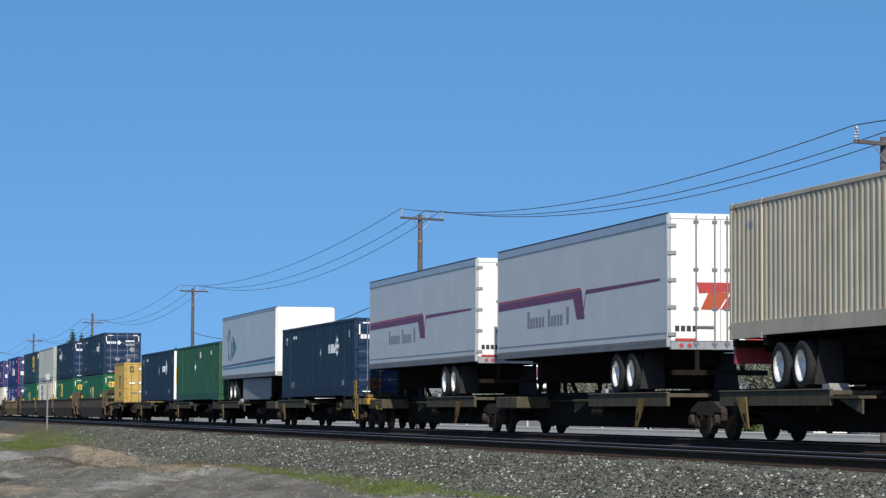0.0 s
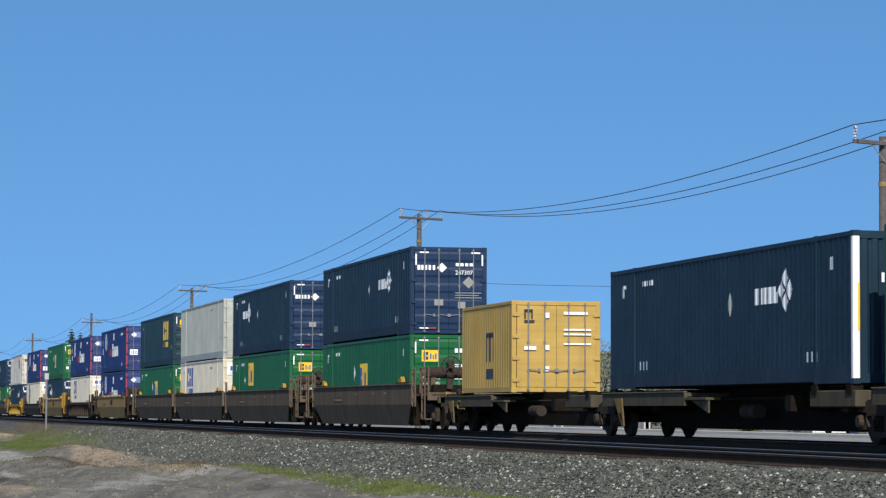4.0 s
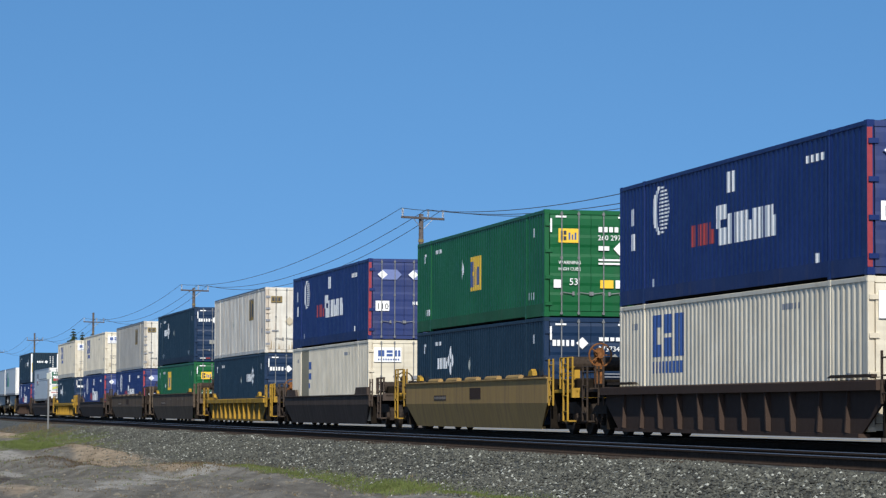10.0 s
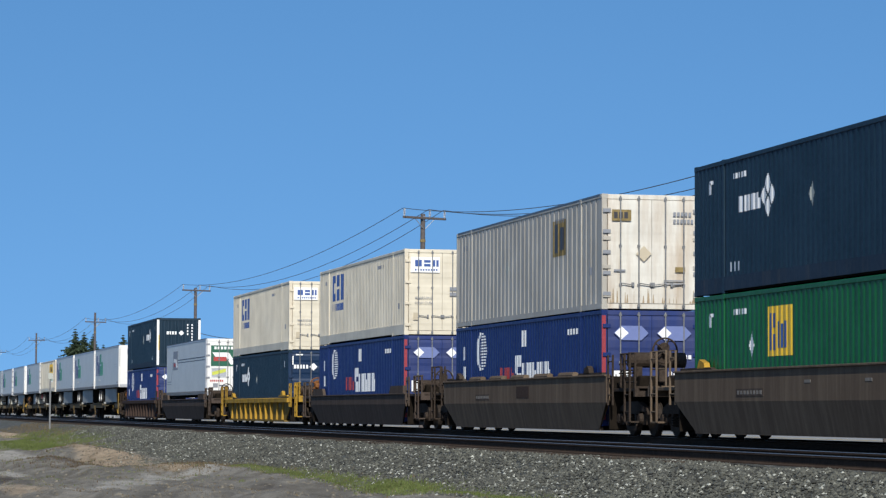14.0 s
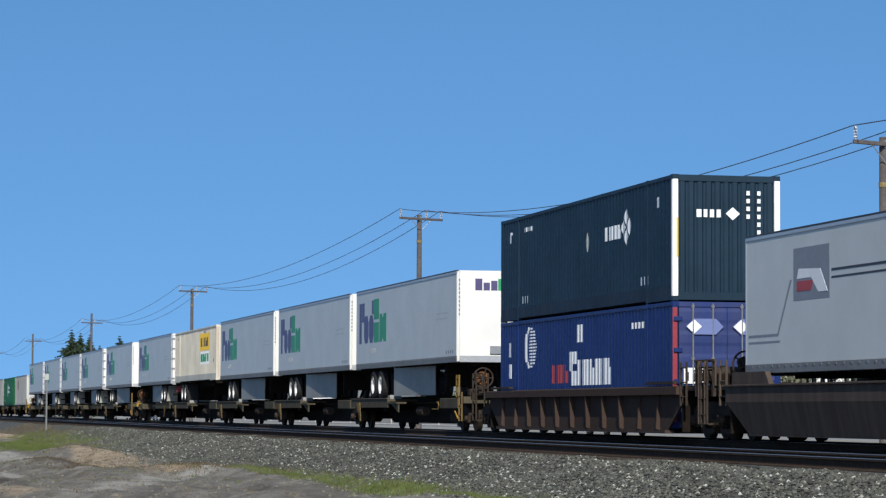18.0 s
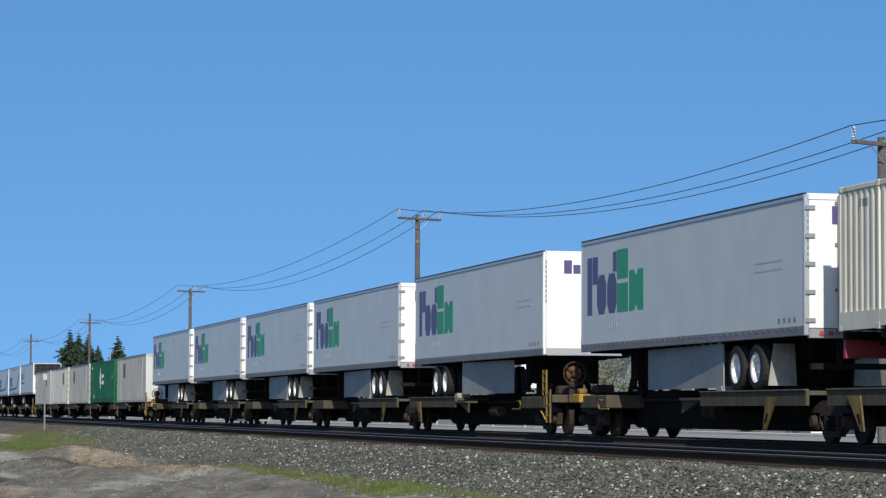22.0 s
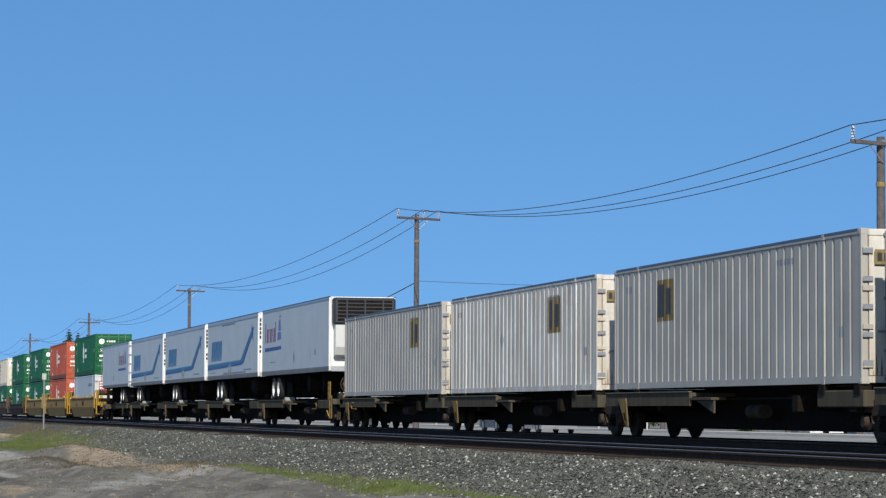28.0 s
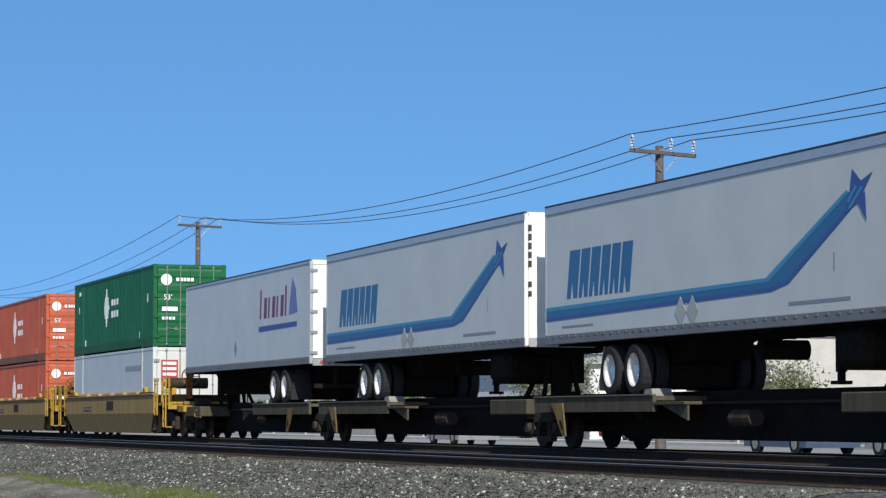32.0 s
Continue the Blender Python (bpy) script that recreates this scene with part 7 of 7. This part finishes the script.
BOXES = {
    "navy_a": lambda n: container(M_NAVY, "navy blue corrugated container with white diamond logo", door_mat=M_NAVY_DOOR, post_mat=M_NAVY_DOOR, marks=diamond_logo(3.0), door_marks=navy_doors(n)),
    "navy_b": lambda n: container(M_NAVY, "navy blue corrugated container with white logo near its doors", door_mat=M_NAVY_DOOR, post_mat=M_NAVY_DOOR, marks=diamond_logo(10.7), door_marks=navy_doors(n)),
    "navy_nose": lambda n: container(M_NAVY, "navy blue corrugated container with white corner posts", near="nose", post_mat=M_W, marks=diamond_logo(10.6), door_marks=navy_nose),
    "green": lambda n: container(M_GREEN, "bright green corrugated container with yellow logo plate", marks=yellow_logo(4.8), door_marks=green_doors(n)),
    "green_b": lambda n: container(M_GREEN, "bright green corrugated container with yellow logo plate amidships", marks=yellow_logo(7.4, 0.46), door_marks=green_doors(n)),
    "teal": lambda n: container(M_TEAL, "dark teal corrugated container with yellow block logo", marks=block_logo(11.3, M_Y, 1.05, 2.5), door_marks=lambda c, H: (end_mark(c, "logo", M_Y, [(-0.95, -0.85, 2.2, 2.5), (-0.85, -0.6, 2.4, 2.5), (-0.85, -0.6, 2.2, 2.3), (-0.5, -0.2, 2.2, 2.27), (-0.5, -0.2, 2.32, 2.38), (-0.5, -0.2, 2.43, 2.5), (-0.1, 0.0, 2.2, 2.5), (0.12, 0.22, 2.2, 2.5), (0.0, 0.12, 2.3, 2.4), (-0.95, 0.2, 2.08, 2.13)], label="yellow block lettering shapes"), end_mark(c, "reflector", M_W, [(-1.15, -1.1, H - 0.62, H - 0.25)]))),
    "blue": lambda n: container(M_BLUE, "royal blue corrugated container with white striped disc logo", door_mat=M_BLUE_DOOR, folds=0.012, marks=spectrum_logo, door_marks=blue_doors),
    "cream": lambda n: container(M_CREAM, "cream corrugated container with blue block logo", kind="corr", marks=block_logo(2.6, M_NB), door_mat=M_CREAM, door_marks=cream_doors, folds=0.008),
    "cream_plain": lambda n: container(M_CREAM, "cream corrugated container with a plain side", kind="corr", marks=lambda c, L, k, a, b: (tick_c(c, L, k, a, b), side_mark(c, "patch", M_PATCH, L, [(2.05, 3.82, 0.37, 2.76)], k, a, b, "dull grey repaired panel"), side_mark(c, "logo_remnant", M_NB, L, [(3.85, 4.1, 1.25, 1.45), (3.85, 4.3, 1.6, 1.85), (3.85, 4.3, 2.0, 2.3)], k, a, b, "remnant of a blue logo")), door_marks=cream_doors, folds=0.008),
    "grey": lambda n: container(M_GREY, "plain pale grey corrugated container", kind="corr", marks=tick_c, folds=0.008),
    "rib_white": lambda n: container(M_WHITE, "weathered white ribbed container with worn logo plate", kind="rib", marks=worn_plate(11.4), door_marks=old_white_doors, folds=0.004),
    "rib_grey": lambda n: container(M_GREYWHITE, "weathered grey ribbed container with faded logo plate", kind="rib", door_mat=M_WHITE, marks=worn_plate(11.4), door_marks=old_white_doors, folds=0.004),
    "rib_grey_b": lambda n: container(M_GREYWHITE, "weathered grey ribbed container with faded logo plate at its far end", kind="rib", door_mat=M_WHITE, marks=worn_plate(3.4), door_marks=old_white_doors, folds=0.004),
    "rib_grey_c": lambda n: container(M_GREYWHITE, "weathered grey ribbed container with a plain pale end", kind="rib", near="nose", door_mat=M_TRAILER, post_mat=M_TRAILER, marks=worn_plate(3.4)),
    "old_green": lambda n: container(M_OLDGREEN, "faded green corrugated container with stained lower edge", kind="corr", marks=green_plain),
    "yellow_20": lambda n: container(M_YELLOW, "short yellow container with black logo", L=6.1, H=2.59, marks=yellow_small, door_marks=yellow_doors, folds=0.006),
    "rhomb_green": lambda n: container(M_GREEN, "green corrugated container with white rhombus logo", marks=rhomb_logo, door_marks=rhomb_doors),
    "rhomb_orange": lambda n: container(M_ORANGE, "orange corrugated container with white rhombus logo", marks=rhomb_logo, door_marks=rhomb_doors),
    "white_smooth": lambda n: container(M_TRAILER, "smooth white container with grey word marks and a red door sign", kind="skin", marks=lambda c, L, k, a, b: side_mark(c, "logo", M_SLATE, L, word(4.0, 9.5, 0.75, 1.25, 8) + slots(11.0, 14.0, 2.1, 2.3, 9), k, a, b), door_marks=red_sign_doors, folds=0.003),
    "tan": lambda n: container(M_TAN, "weathered tan corrugated container riding on a chassis", H=2.896, near="nose", kind="corr", marks=tick_c),
    "rental": lambda n: container(M_CREAM, "cream container with yellow and green painted signs", H=2.74, near="nose", post_mat=M_WHITE, kind="corr", marks=rental_sign)}


def box_on(kind, s, z, number=""):
    return spawn((kind, number), lambda: BOXES[kind](number), s, z)


LOW, HIGH, FLAT, DECK = 0.235, 3.14, 1.13, 1.035     # bases of boxes in a well, stacked, on a spine car, and of tyres

WELLS = {
    "dark": lambda: well_car(M_WELL_CHAR, "charcoal brown deep well car with raised end plates", top=1.14, raised=0.2, guides=False, plate=False),
    "brown": lambda: well_car(M_WELL_BROWN, "grimy brown deep well car under stacked containers"),
    "brown_near": lambda: well_car(M_WELL_BROWN, "grimy brown articulated well car under stacked containers", far_end="joint", trucks=(-2.1, 17.78)),
    "brown_mid": lambda: well_car(M_WELL_BROWN, "grimy brown articulated well car under stacked containers", near_end="none", far_end="joint", trucks=(0, 17.78)),
    "brown_far": lambda: well_car(M_WELL_BROWN, "grimy brown articulated well car under stacked containers", near_end="none"),
    "tan": lambda: well_car(M_WELL_TAN, "dirty yellow deep well car with rolled lips along the top", end_mat=M_YELLOW_CAR, flaps=True),
    "tan_dark": lambda: well_car(M_WELL_TAN, "dirty yellow deep well car with rusty end fittings", end_mat=M_RUSTIRON, flaps=True),
    "brown_lipped": lambda: well_car(M_WELL_BROWN, "soot-brown deep well car with rolled lips along the top", end_mat=M_RUSTIRON, flaps=True),
    "rust_rib": lambda: well_car(M_WELL_RUST, "rusty ribbed well car under stacked containers", ribbed=True, end_mat=M_RUSTIRON, plate=False, guides=False, top=1.2),
    "yellow_rib": lambda: well_car(M_YELLOW_GRIMY, "yellow ribbed well car under stacked containers", ribbed=True, end_mat=M_YELLOW_CAR, rib_mat=M_YELLOW_CAR, plate=False, top=1.14)}

# near end of the load at 16 s, car, lower box, upper box, door numbers
STACKS = [
    (-215.3, "brown", "green_b", "navy_b", "", "247307"), (-191.4, "brown_near", "green", "navy_a", "", "236 337"), (-172.0, "brown_mid", "cream", "grey", "", ""),
    (-152.5, "brown_far", "green_b", "teal", "", ""), (-128.1, "tan_dark", "blue", "blue", "", ""), (-103.9, "rust_rib", "cream", "blue", "", ""),
    (-80.6, "tan", "navy_a", "green_b", "273734", "260 297"), (-56.2, "dark", "cream_plain", "blue", "", ""), (-32.7, "yellow_rib", "navy_b", "rib_white", "", ""),
    (-8.9, "brown", "green", "navy_a", "647529", "257896"), (14.7, "brown_lipped", "blue", "rib_grey", "", ""), (38.6, "dark", "blue", "cream", "", ""),
    (62.1, "yellow_rib", "navy_a", "cream", "", ""), (109.4, "rust_rib", "blue", "navy_nose", "", ""),
    (496.0, "tan", "white_smooth", "rhomb_green", "", ""), (519.4, "tan", "rhomb_orange", "rhomb_orange", "", ""), (543.0, "tan", "rhomb_green", "rhomb_green", "", ""),
    (566.8, "dark", "rhomb_green", "rhomb_green", "", ""), (590.5, "brown", "rhomb_green", "cream_plain", "", "")]
for s, car, low, high, n1, n2 in STACKS:
    spawn(("well", car), WELLS[car], s, 0.0)
    box_on(low, s, LOW, n1)
    box_on(high, s, HIGH, n2)
spawn(("well", "dark"), WELLS["dark"], 88.1, 0.0)

TRAILERS = {
    "red": lambda: trailer("white trailer with maroon stripe and grey word marks", "doors", False, red_stripe, red_stripe_end, H1=4.15, H0=1.05, band=0.24),
    "wave": lambda: trailer("white trailer with teal emblem and teal bottom band", "nose", True, wave_logo, H1=4.06, skirt_from=3.3),
    "sash": lambda: trailer("silver-white trailer lowered into a well car, green rear sign", "doors", False, sash_logo, sash_doors, mat=M_TRAILER, wheels=False, H0=0.2, H1=3.08, L=16.4),
    "duo_nose": lambda: trailer("white trailer with purple and green block logo", "nose", True, two_tone_logo, two_tone_end("nose")),
    "duo_rear": lambda: trailer("white trailer with purple and green block logo, rear doors first", "doors", True, two_tone_logo, two_tone_end("doors")),
    "ship_nose": lambda: trailer("white refrigerated trailer with maroon ship logo and black cooling unit", "nose", False, ship_logo, None, True, H1=3.94),
    "arrow": lambda: trailer("white trailer with blue stripe rising to an arrow", "nose", False, arrow_logo, arrow_end, top_mat=M_ALU, band=0.2, H1=3.94, setback=4.25, belly=True),
    "arrow_scuffed": lambda: trailer("white trailer with blue rising arrow stripe and scuffed side", "nose", False, arrow_scuffed, arrow_end, top_mat=M_ALU, band=0.2, H1=3.94, setback=4.25, belly=True),
    "ship_rear": lambda: trailer("white trailer with maroon ship logo, rear doors first", "doors", False, ship_logo_rear, None, H1=3.94)}
UNITS = [             # near end at 16 s, load, first or last of its set
    (-366.2, "chassis:tan", ""), (-345.6, "red", ""), (-326.7, "red", "last"),
    (-307.8, "box:navy_b", "first"), (-289.8, "wave", ""), (-272.6, "box:old_green", ""), (-254.9, "box:navy_nose", ""), (-236.9, "box:yellow_20", "last"),
    (131.1, "duo_nose", "first"), (148.5, "duo_nose", ""), (166.0, "duo_nose", ""), (183.7, "chassis:rental", ""), (201.7, "duo_rear", "last"),
    (221.6, "duo_nose", "first"), (240.5, "duo_rear", ""), (258.2, "duo_rear", ""), (276.1, "duo_rear", ""), (294.3, "duo_rear", "last"),
    (313.9, "box:rib_grey_c", "first"), (332.5, "box:rhomb_green", ""), (349.9, "box:rib_grey_b", ""), (367.6, "box:rib_white", ""), (385.0, "box:rib_grey", "last"),
    (404.4, "ship_nose", "first"), (421.8, "arrow_scuffed", ""), (439.1, "arrow", ""), (456.5, "arrow", ""), (474.4, "ship_rear", "last")]
for i, (s, load, place) in enumerate(UNITS):
    kind, _, what = load.partition(":")
    rear_first = kind in ("red", "duo_rear", "ship_rear")
    gap = UNITS[i + 1][0] - s - 16.15 if i + 1 < len(UNITS) and place != "last" else 0
    near_gap = s - UNITS[i - 1][0] - 16.15 if i and place != "first" else 0
    far_truck = 16.15 + gap / 2 if place != "last" else 16.15 - 0.4
    near_truck = (0.3 if place == "first" else None) if i else -2.2
    key = ("spine", rear_first, kind == "box", place, round(gap, 1), round(near_gap, 1))
    spawn(key, lambda: spine_car("grimy black skeletal spine car with wheel decks", "near" if rear_first else "far", "box" if kind == "box" else "trailer", near_truck, far_truck,
                                 place == "first", place == "last", near_gap / 2 if place != "first" else 1.1, gap / 2 if place != "last" else 1.0), s, 0.0)
    if kind == "box":
        box_on(what, s + (8.0 if what == "yellow_20" else 0), FLAT)
    elif kind == "chassis":
        spawn(("chassis",), lambda: chassis("black skeletal road chassis with white wheel rims"), s, DECK)
        box_on(what, s, DECK + 1.1)
    else:
        spawn(kind, TRAILERS[kind], s, DECK)
spawn("sash", TRAILERS["sash"], 88.0, 1.2)


def scatter_grass(name, mat, areas, label, seed):
    """Tufts of blades, one mesh. areas: x, y, spread in x and y, count, height."""
    rng = random.Random(seed)
    verts, faces = [], []
    for ax, ay, sx, sy, n, h in areas:
        for _ in range(n):
            x, y = ax + rng.gauss(0, sx), ay + rng.uniform(-sy, sy)
            z = max(ground_z(x, y), ballast_z(x) if x > 8.2 else -9)
            for _ in range(4):
                a, hh, lean = rng.random() * math.tau, h * rng.uniform(0.4, 1.2), rng.uniform(0, 0.6)
                ox, oy = rng.uniform(-0.07, 0.07), rng.uniform(-0.07, 0.07)
                i = len(verts)
                c, s = math.cos(a), math.sin(a)
                verts += [(x + ox - 0.012 * s, y + oy + 0.012 * c, z - 0.03), (x + ox + 0.012 * s, y + oy - 0.012 * c, z - 0.03), (x + ox + c * hh * lean, y + oy + s * hh * lean, z + hh)]
                faces.append((i, i + 1, i + 2))
    me = bpy.data.meshes.new(name)
    me.from_pydata(verts, [], faces)
    me.materials.append(mat)
    return tagged(new(name, me), label, "grass", kind="stuff")


scatter_grass("grass", M_GRASS, [(9.75, 62, 0.2, 5, 1500, 0.045), (9.85, 53, 0.2, 6, 2200, 0.05), (9.95, 44, 0.22, 6, 2600, 0.05), (8.1, 111, 0.8, 13, 3600, 0.11), (9.0, 100, 0.7, 5, 700, 0.06), (6, 84, 2.0, 30, 900, 0.04), (10.2, 128, 0.7, 18, 1800, 0.09)], "low green grass along the foot of the ballast", 5)
scatter_grass("dry_grass", M_DRY, [(8.6, 66, 0.6, 4, 500, 0.045), (8.1, 84, 0.8, 8, 150, 0.05), (6.2, 70, 2.2, 26, 700, 0.03), (5.5, 50, 2.2, 12, 300, 0.02), (9.9, 56, 0.3, 18, 900, 0.04), (9.6, 108, 0.5, 14, 400, 0.07), (11, 150, 0.8, 22, 1200, 0.09)], "dry tan grass and weeds on the dirt verge", 6)
scatter_grass("dead_weeds", M_WEED, [(6.15, 75, 0.7, 6, 500, 0.06), (9.2, 68.5, 0.3, 3, 600, 0.07), (8.4, 90, 0.8, 4, 200, 0.06), (5, 60, 2.0, 14, 300, 0.03)], "dead brown weeds on the dirt verge", 8)


def ties():
    """Timber ties under the empty near track; those of the nearest stretch are single pieces."""
    t = tagged(new("track_ties"), "dark creosoted timber ties under the near track", "ties", kind="structure")
    one = part("tie", box(nb(), -1.3, 1.3, -0.115, 0.115, -0.34, -0.172, 0.012), M_TIE, t)
    one.matrix_basis = pose(NEAR_TRACK_X, 40, 0)
    for k in range(1, 120):
        again(one, NEAR_TRACK_X, 40 + 0.5 * k, 0, random.uniform(-0.6, 0.6))
    bm = nb()
    for k in range(220):
        box(bm, NEAR_TRACK_X - 1.3, NEAR_TRACK_X + 1.3, 100 + 0.5 * k, 100.23 + 0.5 * k, -0.34, -0.172)
    for k in range(340):
        box(bm, TRACK_X - 1.3, TRACK_X + 1.3, 40 + 0.5 * k, 40.23 + 0.5 * k, -0.34, -0.172)
    tagged(part("tie_row", bm, M_TIE, t), kind="stuff")


ties()


# ---- the train's run ----
def travelled(t):
    """Metres that the train has gone since 16 s."""
    u = (t - 16) / 16
    return ((C4 * u + C3) * u + C2) * u * u + C1 * u


C1, C2, C3, C4 = 403.178, 1.3134, 0.6798, -2.5453


def motions():
    rows = [4.0 * k for k in range(9)]
    for ob, y, v in TRAFFIC:
        walk(ob, [(t, pose(LANE_X, y - v * (t - 16), -0.40, 0, 0, 180)) for t in rows])
    for ob, s, z in MOVERS:
        walk(ob, [(t, pose(TRACK_X, s - travelled(t), z)) for t in rows])


motions()
